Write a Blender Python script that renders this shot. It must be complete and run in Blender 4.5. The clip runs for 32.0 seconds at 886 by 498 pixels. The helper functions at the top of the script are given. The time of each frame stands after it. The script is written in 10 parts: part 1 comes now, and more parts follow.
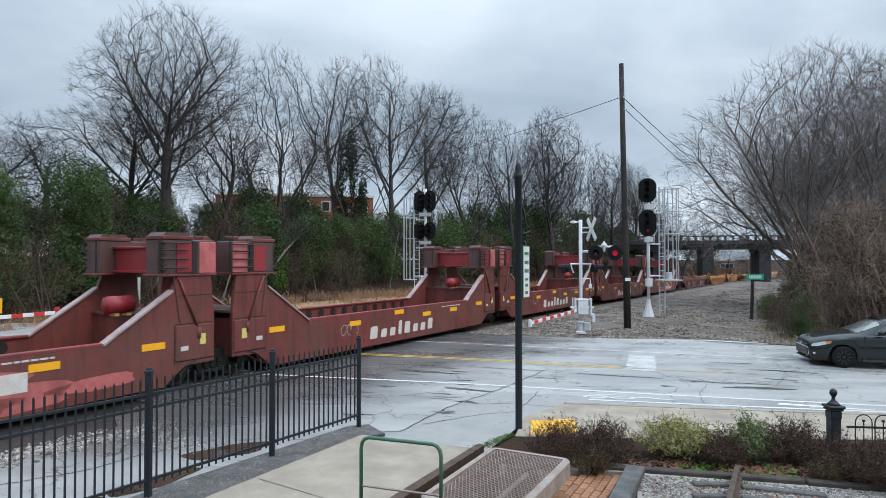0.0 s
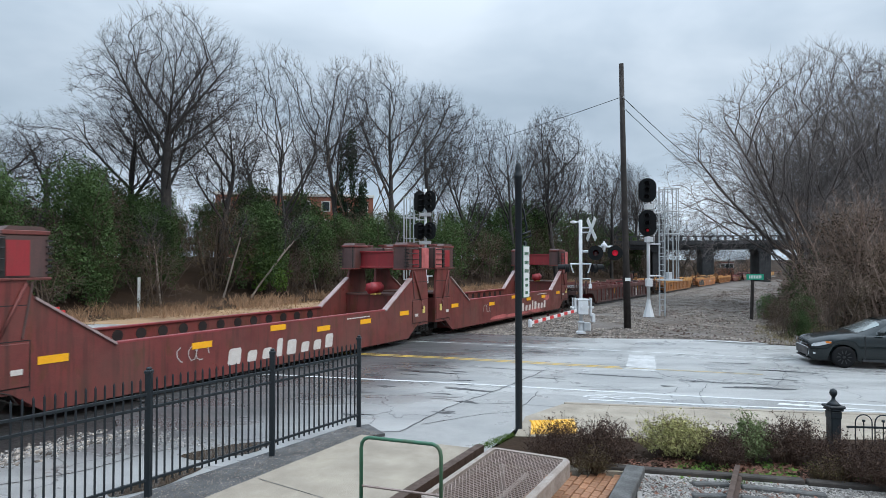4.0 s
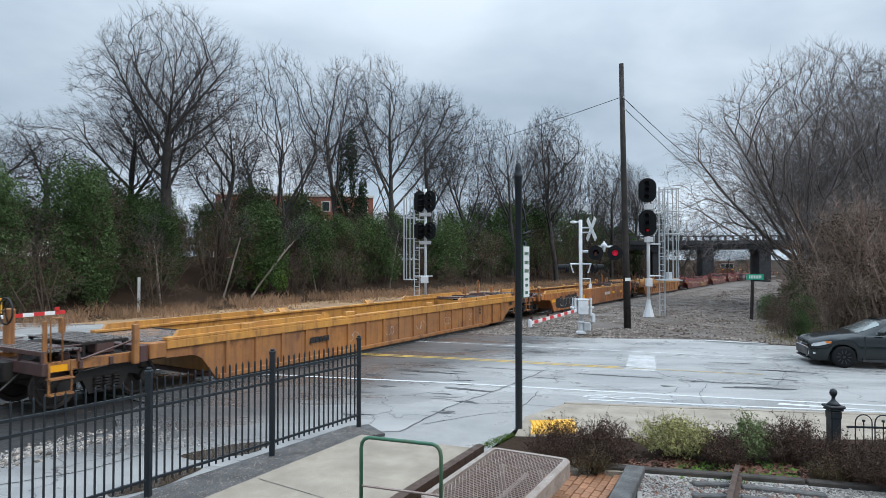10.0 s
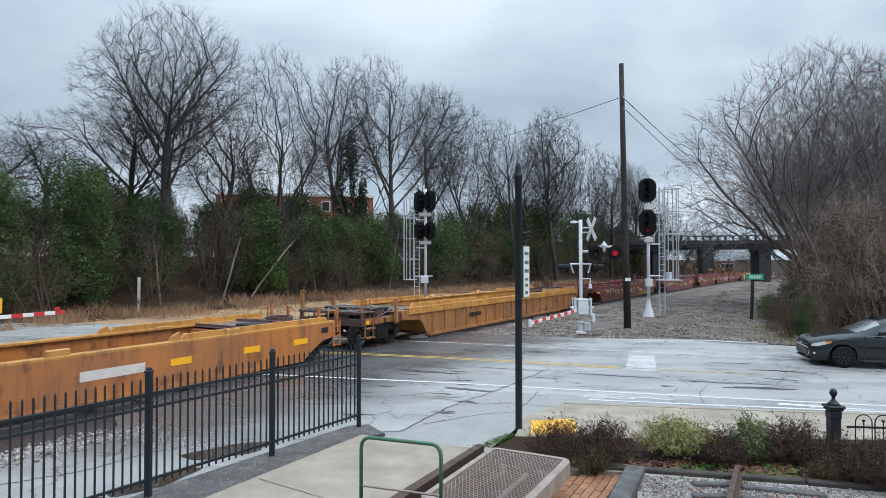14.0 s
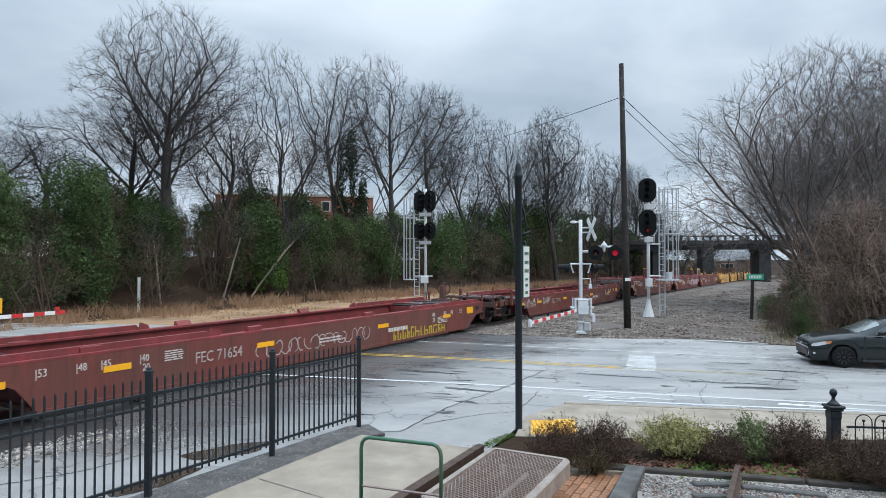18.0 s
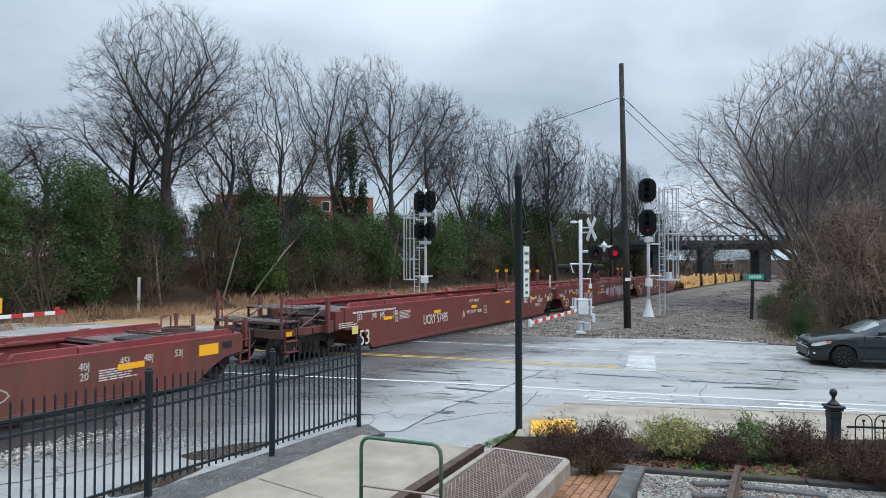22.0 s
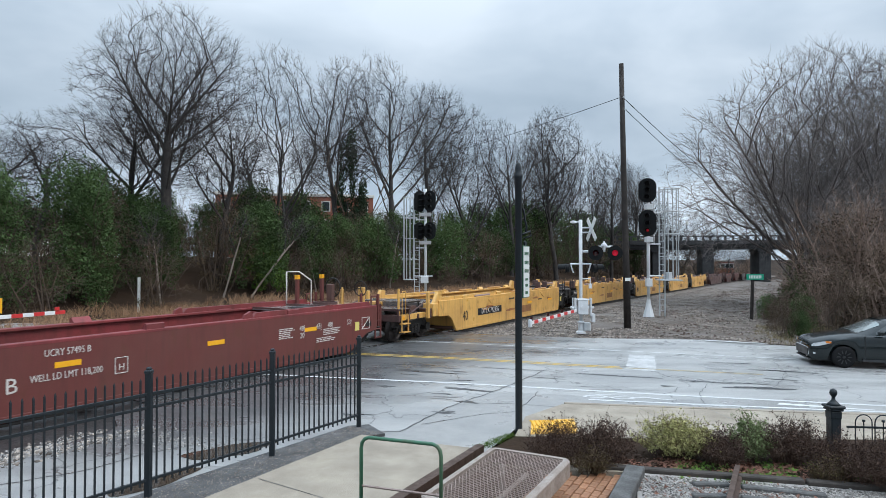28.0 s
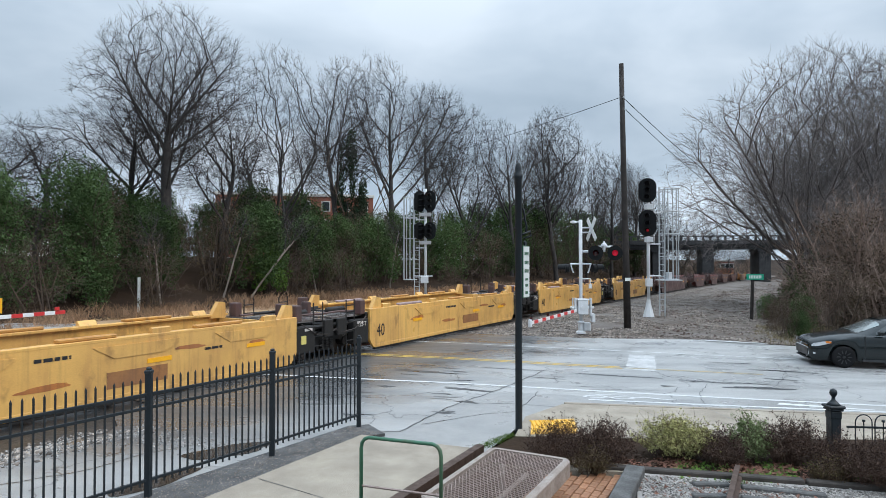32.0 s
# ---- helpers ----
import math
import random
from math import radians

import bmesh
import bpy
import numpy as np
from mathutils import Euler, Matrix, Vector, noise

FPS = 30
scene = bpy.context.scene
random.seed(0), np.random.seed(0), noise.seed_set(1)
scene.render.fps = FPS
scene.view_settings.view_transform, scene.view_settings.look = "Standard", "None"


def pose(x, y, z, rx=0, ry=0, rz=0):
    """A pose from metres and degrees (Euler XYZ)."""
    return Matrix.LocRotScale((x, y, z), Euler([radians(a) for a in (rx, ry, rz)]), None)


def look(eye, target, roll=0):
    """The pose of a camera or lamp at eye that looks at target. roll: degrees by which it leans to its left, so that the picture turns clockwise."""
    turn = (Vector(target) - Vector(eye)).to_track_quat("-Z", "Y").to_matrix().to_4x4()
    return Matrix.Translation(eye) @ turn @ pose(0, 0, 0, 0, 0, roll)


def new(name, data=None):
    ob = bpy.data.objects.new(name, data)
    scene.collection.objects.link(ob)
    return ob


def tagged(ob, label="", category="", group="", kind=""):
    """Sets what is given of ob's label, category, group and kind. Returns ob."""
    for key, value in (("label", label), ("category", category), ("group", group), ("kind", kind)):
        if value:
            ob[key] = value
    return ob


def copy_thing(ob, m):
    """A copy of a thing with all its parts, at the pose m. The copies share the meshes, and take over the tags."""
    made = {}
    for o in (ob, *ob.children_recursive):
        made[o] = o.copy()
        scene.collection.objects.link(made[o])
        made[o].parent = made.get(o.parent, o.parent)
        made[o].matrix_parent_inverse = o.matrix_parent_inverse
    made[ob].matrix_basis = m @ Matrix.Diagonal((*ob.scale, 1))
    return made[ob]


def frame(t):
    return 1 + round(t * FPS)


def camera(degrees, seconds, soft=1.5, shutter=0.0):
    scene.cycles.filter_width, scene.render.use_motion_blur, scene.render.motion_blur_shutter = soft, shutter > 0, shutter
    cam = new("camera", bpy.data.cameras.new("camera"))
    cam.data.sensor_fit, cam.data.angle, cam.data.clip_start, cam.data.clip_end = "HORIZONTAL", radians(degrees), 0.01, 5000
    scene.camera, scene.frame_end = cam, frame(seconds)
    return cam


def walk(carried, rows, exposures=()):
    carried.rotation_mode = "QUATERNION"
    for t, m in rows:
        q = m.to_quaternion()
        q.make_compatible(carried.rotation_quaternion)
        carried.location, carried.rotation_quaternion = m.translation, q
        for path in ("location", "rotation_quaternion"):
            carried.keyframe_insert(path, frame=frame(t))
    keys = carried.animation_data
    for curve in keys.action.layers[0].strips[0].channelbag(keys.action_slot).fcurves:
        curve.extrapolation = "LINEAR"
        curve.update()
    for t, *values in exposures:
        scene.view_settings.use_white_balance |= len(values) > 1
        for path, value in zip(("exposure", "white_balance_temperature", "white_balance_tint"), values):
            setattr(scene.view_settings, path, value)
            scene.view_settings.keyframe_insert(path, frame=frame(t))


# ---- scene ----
cam = camera(70.96, 32.0, soft=0.7, shutter=0.1)
EYE = (0.0, 0.0, 3.05)
STAND = look(EYE, (0.0, 100.0, 3.05 + 1.636))
walk(cam, [(0.0, STAND), (32.0, STAND)])

# ---- world and sun: a wet, overcast winter day ----
world = bpy.data.worlds.new("overcast_sky")
scene.world = world
world.use_nodes = True
wt = world.node_tree
wt.nodes.clear()


def wnode(kind, **values):
    n = wt.nodes.new(kind)
    for key, value in values.items():
        n.inputs[key].default_value = value
    return n


sky = wt.nodes.new("ShaderNodeTexSky")
sky.sky_type, sky.sun_disc = "NISHITA", False
sky.sun_elevation, sky.sun_rotation = radians(38), radians(70)
tc = wt.nodes.new("ShaderNodeTexCoord")
# clouds lie on a flat layer: divide the direction by its height
sep = wt.nodes.new("ShaderNodeSeparateXYZ")
wt.links.new(tc.outputs["Generated"], sep.inputs[0])
up = wt.nodes.new("ShaderNodeMath")
up.operation, up.inputs[1].default_value = "MAXIMUM", 0.0
wt.links.new(sep.outputs["Z"], up.inputs[0])
low = wt.nodes.new("ShaderNodeMath")
low.operation, low.inputs[1].default_value = "ADD", 0.22
wt.links.new(up.outputs[0], low.inputs[0])
flat = wt.nodes.new("ShaderNodeVectorMath")
flat.operation = "DIVIDE"
wt.links.new(tc.outputs["Generated"], flat.inputs[0])
wt.links.new(low.outputs[0], flat.inputs[1])
big = wnode("ShaderNodeTexNoise", Scale=1.05, Detail=5.0, Roughness=0.5, Distortion=0.35)
wt.links.new(flat.outputs[0], big.inputs["Vector"])
clouds = wt.nodes.new("ShaderNodeValToRGB")
ramp = clouds.color_ramp
ramp.elements[0].position, ramp.elements[0].color = 0.34, (0.245, 0.31, 0.38, 1)
ramp.elements[1].position, ramp.elements[1].color = 0.68, (0.43, 0.495, 0.565, 1)
mid = ramp.elements.new(0.50)
mid.color = (0.315, 0.382, 0.455, 1)
wt.links.new(big.outputs["Fac"], clouds.inputs[0])
# an overcast sky is brightest overhead
bend = wt.nodes.new("ShaderNodeMath")
bend.operation, bend.inputs[1].default_value = "POWER", 2.5
wt.links.new(up.outputs[0], bend.inputs[0])
rise = wt.nodes.new("ShaderNodeMath")
rise.operation, rise.inputs[1].default_value, rise.inputs[2].default_value = "MULTIPLY_ADD", 6.3, 1.36
wt.links.new(bend.outputs[0], rise.inputs[0])
zenith = wt.nodes.new("ShaderNodeVectorMath")
zenith.operation = "SCALE"
wt.links.new(clouds.outputs[0], zenith.inputs[0])
# thin cloud lets more light through low down
fall = wt.nodes.new("ShaderNodeMath")
fall.operation, fall.inputs[0].default_value = "SUBTRACT", 1.0
wt.links.new(up.outputs[0], fall.inputs[1])
steep = wt.nodes.new("ShaderNodeMath")
steep.operation, steep.inputs[1].default_value = "POWER", 7.0
wt.links.new(fall.outputs[0], steep.inputs[0])
rim = wt.nodes.new("ShaderNodeMath")
rim.operation, rim.inputs[1].default_value = "MULTIPLY_ADD", 0.75
wt.links.new(steep.outputs[0], rim.inputs[0])
wt.links.new(rise.outputs[0], rim.inputs[2])
wt.links.new(rim.outputs[0], zenith.inputs["Scale"])
shy = wt.nodes.new("ShaderNodeMixRGB")
shy.inputs[0].default_value = 0.94
dim = wt.nodes.new("ShaderNodeMixRGB")
dim.blend_type, dim.inputs[0].default_value, dim.inputs[2].default_value = "MULTIPLY", 1.0, (0.1, 0.1, 0.1, 1)
wt.links.new(sky.outputs[0], dim.inputs[1])
wt.links.new(dim.outputs[0], shy.inputs[1])
wt.links.new(zenith.outputs[0], shy.inputs[2])
back = wnode("ShaderNodeBackground", Strength=1.0)
wt.links.new(shy.outputs[0], back.inputs["Color"])
wout = wt.nodes.new("ShaderNodeOutputWorld")
wt.links.new(back.outputs[0], wout.inputs[0])

sun_data = bpy.data.lights.new("sun", "SUN")
sun_data.energy, sun_data.angle, sun_data.color = 1.4, radians(30), (1.0, 0.97, 0.93)
sun = new("sun", sun_data)
sun.matrix_world = look((30, -20, 40), (0, 0, 0))
scene.view_settings.exposure = 0.0

# ---- mesh helpers ----
def box(bm, x0, x1, y0, y1, z0, z1, b=0.0):
    """A block; b: the width of its chamfer."""
    if b <= 0:
        v = [bm.verts.new((x, y, z)) for x in (x0, x1) for y in (y0, y1) for z in (z0, z1)]
        for f in ((0, 1, 3, 2), (4, 6, 7, 5), (0, 4, 5, 1), (2, 3, 7, 6), (0, 2, 6, 4), (1, 5, 7, 3)):
            bm.faces.new([v[i] for i in f])
        return
    c, h = Vector(((x0 + x1) / 2, (y0 + y1) / 2, (z0 + z1) / 2)), Vector(((x1 - x0) / 2, (y1 - y0) / 2, (z1 - z0) / 2))
    b = min(b, 0.45 * min(h) * 2)
    v = {}
    for sx in (-1, 1):
        for sy in (-1, 1):
            for sz in (-1, 1):
                for a in range(3):
                    d = [h[0] - b, h[1] - b, h[2] - b]
                    d[a] = h[a]
                    v[sx, sy, sz, a] = bm.verts.new(c + Vector((sx * d[0], sy * d[1], sz * d[2])))
    for a in range(3):
        p, q = (a + 1) % 3, (a + 2) % 3
        for s in (-1, 1):
            f = []
            for m, n in ((-1, -1), (1, -1), (1, 1), (-1, 1)):
                k = [0, 0, 0]
                k[a], k[p], k[q] = s, m, n
                f.append(v[k[0], k[1], k[2], a])
            bm.faces.new(f if s > 0 else f[::-1])
        for m in (-1, 1):
            for n in (-1, 1):
                f = []
                for s, axis in ((-1, p), (1, p), (1, q), (-1, q)):
                    k = [0, 0, 0]
                    k[a], k[p], k[q] = s, m, n
                    f.append(v[k[0], k[1], k[2], axis])
                bm.faces.new(f if m * n > 0 else f[::-1])
    for sx in (-1, 1):
        for sy in (-1, 1):
            for sz in (-1, 1):
                f = [v[sx, sy, sz, a] for a in range(3)]
                bm.faces.new(f if sx * sy * sz > 0 else f[::-1])


def prism(bm, poly, a0, a1, axis="y"):
    """A plate: the polygon (two coordinates in the plane across the axis) drawn out from a0 to a1."""
    def at(u, w, a):
        return {"y": (u, a, w), "x": (a, u, w), "z": (u, w, a)}[axis]
    lo, hi = [bm.verts.new(at(u, w, a0)) for u, w in poly], [bm.verts.new(at(u, w, a1)) for u, w in poly]
    n = len(poly)
    bm.faces.new(lo)
    bm.faces.new(hi[::-1])
    for i in range(n):
        bm.faces.new((lo[i], hi[i], hi[(i + 1) % n], lo[(i + 1) % n]))


def tube(bm, pts, r, n=6, r1=None, caps=True, closed=False):
    """A round bar along a line of points, tapering from r to r1."""
    pts = [Vector(p) for p in pts]
    r1 = r if r1 is None else r1
    rings, m = [], len(pts)
    side = None
    for i, p in enumerate(pts):
        if closed:
            d = pts[(i + 1) % m] - pts[i - 1]
        else:
            d = pts[min(i + 1, m - 1)] - pts[max(i - 1, 0)]
        d.normalize()
        if side is None:
            side = d.orthogonal().normalized()
        else:
            side = (side - d * side.dot(d)).normalized()
        other = d.cross(side)
        rr = r + (r1 - r) * i / max(m - 1, 1)
        rings.append([bm.verts.new(p + (side * math.cos(k * math.tau / n) + other * math.sin(k * math.tau / n)) * rr) for k in range(n)])
    for i in range(m if closed else m - 1):
        a, c = rings[i], rings[(i + 1) % m]
        for k in range(n):
            bm.faces.new((a[k], a[(k + 1) % n], c[(k + 1) % n], c[k]))
    if caps and not closed:
        bm.faces.new(rings[0][::-1])
        bm.faces.new(rings[-1])


def lathe(bm, profile, centre=(0, 0, 0), axis="z", n=16, caps=True):
    """A turned body from (radius, height) pairs."""
    c = Vector(centre)
    rings = []
    for r, h in profile:
        ring = []
        for k in range(n):
            u, w = r * math.cos(k * math.tau / n), r * math.sin(k * math.tau / n)
            ring.append(bm.verts.new(c + Vector({"z": (u, w, h), "y": (w, h, u), "x": (h, u, w)}[axis])))
        rings.append(ring)
    for a, d in zip(rings, rings[1:]):
        for k in range(n):
            bm.faces.new((a[k], a[(k + 1) % n], d[(k + 1) % n], d[k]))
    if caps:
        bm.faces.new(rings[0][::-1])
        bm.faces.new(rings[-1])


def part(name, bm, material, parent=None, label="", smooth=False):
    """Links a bmesh as one mesh object, under a thing or a part."""
    me = bpy.data.meshes.new(name)
    bmesh.ops.recalc_face_normals(bm, faces=bm.faces)
    bm.to_mesh(me)
    bm.free()
    me.materials.append(material)
    if smooth:
        me.polygons.foreach_set("use_smooth", [True] * len(me.polygons))
    ob = new(name, me)
    ob.parent = parent
    return tagged(ob, label)


def made(name, material, parent=None, label="", smooth=False, blocks=(), bars=(), b=0.0):
    """A part out of blocks (x0, x1, y0, y1, z0, z1) and bars (points, radius)."""
    bm = bmesh.new()
    for k in blocks:
        box(bm, *k, b=b)
    for pts, r in bars:
        tube(bm, pts, r)
    return part(name, bm, material, parent, label, smooth)


def each(name, material, parent, blocks, b=0.0):
    """The same part several times, each an object of its own."""
    for k in blocks:
        made(name, material, parent, blocks=[k], b=b)


def thing(name, m, label, category, group="", kind=""):
    ob = new(name)
    ob.empty_display_size = 0.2
    ob.matrix_basis = m
    return tagged(ob, label, category, group, kind)


def sheet(name, verts, faces, material, parent=None, smooth=False):
    me = bpy.data.meshes.new(name)
    me.from_pydata([tuple(v) for v in verts], [], faces)
    me.materials.append(material)
    if smooth:
        me.polygons.foreach_set("use_smooth", [True] * len(me.polygons))
    me.update()
    ob = new(name, me)
    ob.parent = parent
    return ob


def arrays(name, co, idx, corners, material, parent=None):
    """A mesh from arrays: points, and faces that all have the same number of corners."""
    me = bpy.data.meshes.new(name)
    co, idx = np.asarray(co, np.float32), np.asarray(idx, np.int32)
    nf = idx.size // corners
    me.vertices.add(len(co))
    me.vertices.foreach_set("co", co.ravel())
    me.loops.add(idx.size)
    me.loops.foreach_set("vertex_index", idx.ravel())
    me.polygons.add(nf)
    me.polygons.foreach_set("loop_start", np.arange(nf, dtype=np.int32) * corners)
    me.update(calc_edges=True)
    me.materials.append(material)
    ob = new(name, me)
    ob.parent = parent
    return ob


def letters(name, text, size, material, parent, m, depth=0.004, label=""):
    """Lettering in the built-in font, as a mesh; it reads along its own x, and stands along its own y."""
    cu = bpy.data.curves.new(name, "FONT")
    cu.body, cu.size, cu.extrude = text, size, depth
    cu.align_x, cu.align_y, cu.resolution_u = "CENTER", "CENTER", 2
    tmp = new(name + "_tmp", cu)
    me = bpy.data.meshes.new_from_object(tmp.evaluated_get(bpy.context.evaluated_depsgraph_get()))
    bpy.data.objects.remove(tmp)
    bpy.data.curves.remove(cu)
    me.name = name
    me.materials.clear()
    me.materials.append(material)
    ob = new(name, me)
    ob.parent, ob.matrix_basis = parent, m
    return tagged(ob, label)


# ---- materials ----
def paint(name, colour, rough=0.6, metal=0.0, second=None, amount=0.5, scale=3.0, grain=40.0, bump=0.15, grain_bump=0.1,
          streaks=None, streak=0.0, spec=0.5, rough_var=0.15, rust=0.0, per_object=0.0, islands=0.0, coat=0.0):
    """A surface with its colour varied at two scales, fine relief, and streaks that run down it."""
    m = bpy.data.materials.new(name)
    m.use_nodes = True
    t = m.node_tree
    p = t.nodes["Principled BSDF"]
    p.inputs["Metallic"].default_value = metal
    p.inputs["Specular IOR Level"].default_value = spec
    p.inputs["Coat Weight"].default_value = coat
    second = second or tuple(c * 0.6 for c in colour)
    tex = t.nodes.new("ShaderNodeTexCoord")

    def noise_at(s, detail=4.0, stretch=None):
        n = t.nodes.new("ShaderNodeTexNoise")
        n.inputs["Scale"].default_value, n.inputs["Detail"].default_value, n.inputs["Roughness"].default_value = s, detail, 0.6
        if stretch:
            mp = t.nodes.new("ShaderNodeMapping")
            mp.inputs["Scale"].default_value = stretch
            t.links.new(tex.outputs["Object"], mp.inputs[0])
            t.links.new(mp.outputs[0], n.inputs["Vector"])
        else:
            t.links.new(tex.outputs["Object"], n.inputs["Vector"])
        return n.outputs["Fac"]

    def ramp_of(value, lo, hi):
        r = t.nodes.new("ShaderNodeMapRange")
        r.inputs["From Min"].default_value, r.inputs["From Max"].default_value = lo, hi
        t.links.new(value, r.inputs["Value"])
        return r.outputs[0]

    def mix(fac, a, c, mode="MIX"):
        n = t.nodes.new("ShaderNodeMixRGB")
        n.blend_type = mode
        for socket, value in ((n.inputs[0], fac), (n.inputs[1], a), (n.inputs[2], c)):
            if isinstance(value, (int, float)):
                socket.default_value = value
            elif isinstance(value, tuple):
                socket.default_value = (*value[:3], 1)
            else:
                t.links.new(value, socket)
        return n.outputs[0]

    def times(a, k):
        n = t.nodes.new("ShaderNodeMath")
        n.operation, n.inputs[1].default_value = "MULTIPLY", k
        t.links.new(a, n.inputs[0])
        return n.outputs[0]

    large, fine = noise_at(scale), noise_at(grain, 3.0)
    col = mix(times(ramp_of(large, 0.35, 0.68), amount), colour, second)
    col = mix(times(ramp_of(fine, 0.4, 0.75), amount * 0.6), col, tuple(c * 0.7 for c in second))
    if streaks and streak:
        col = mix(times(ramp_of(noise_at(1.0, 5.0, (5.0, 5.0, 0.5)), 0.5, 0.72), streak), col, streaks)
    if rust:
        # rusty spots and runs, and a film of road dirt
        col = mix(times(ramp_of(noise_at(2.6, 6.0, (1.0, 1.0, 0.55)), 0.56, 0.68), rust), col, (0.11, 0.043, 0.022))
        col = mix(times(ramp_of(noise_at(1.0, 4.0, (11.0, 11.0, 0.35)), 0.56, 0.74), rust * 0.8), col, (0.075, 0.04, 0.028))
        col = mix(times(ramp_of(noise_at(0.45, 5.0), 0.45, 0.75), rust * 0.6), col, (0.13, 0.09, 0.07))
    if per_object or islands:
        rnd = t.nodes.new("ShaderNodeObjectInfo").outputs["Random"] if per_object else t.nodes.new("ShaderNodeNewGeometry").outputs["Random Per Island"]
        k = per_object or islands
        col = mix(1.0, col, mix(rnd, (1 - k, 1 - k, 1 - k), (1 + k * 0.6, 1 + k * 0.6, 1 + k * 0.6)), "MULTIPLY")
    t.links.new(col, p.inputs["Base Color"])
    rr = t.nodes.new("ShaderNodeMapRange")
    rr.inputs["From Min"].default_value, rr.inputs["From Max"].default_value = 0.3, 0.7
    rr.inputs["To Min"].default_value, rr.inputs["To Max"].default_value = max(rough - rough_var, 0.02), min(rough + rough_var, 1.0)
    t.links.new(large, rr.inputs["Value"])
    t.links.new(rr.outputs[0], p.inputs["Roughness"])
    if bump or grain_bump:
        b1 = t.nodes.new("ShaderNodeBump")
        b1.inputs["Strength"].default_value, b1.inputs["Distance"].default_value = grain_bump, 0.02
        t.links.new(fine, b1.inputs["Height"])
        b2 = t.nodes.new("ShaderNodeBump")
        b2.inputs["Strength"].default_value, b2.inputs["Distance"].default_value = bump, 0.05
        t.links.new(large, b2.inputs["Height"])
        t.links.new(b1.outputs[0], b2.inputs["Normal"])
        t.links.new(b2.outputs[0], p.inputs["Normal"])
    return m


def glow(name, colour, strength):
    m = bpy.data.materials.new(name)
    m.use_nodes = True
    p = m.node_tree.nodes["Principled BSDF"]
    p.inputs["Base Color"].default_value = (*colour, 1)
    p.inputs["Emission Color"].default_value = (*colour, 1)
    p.inputs["Emission Strength"].default_value = strength
    return m


def glass(name, colour=(0.6, 0.65, 0.65), rough=0.02):
    m = bpy.data.materials.new(name)
    m.use_nodes = True
    p = m.node_tree.nodes["Principled BSDF"]
    p.inputs["Base Color"].default_value = (*colour, 1)
    p.inputs["Roughness"].default_value = rough
    p.inputs["Transmission Weight"].default_value = 1.0
    return m

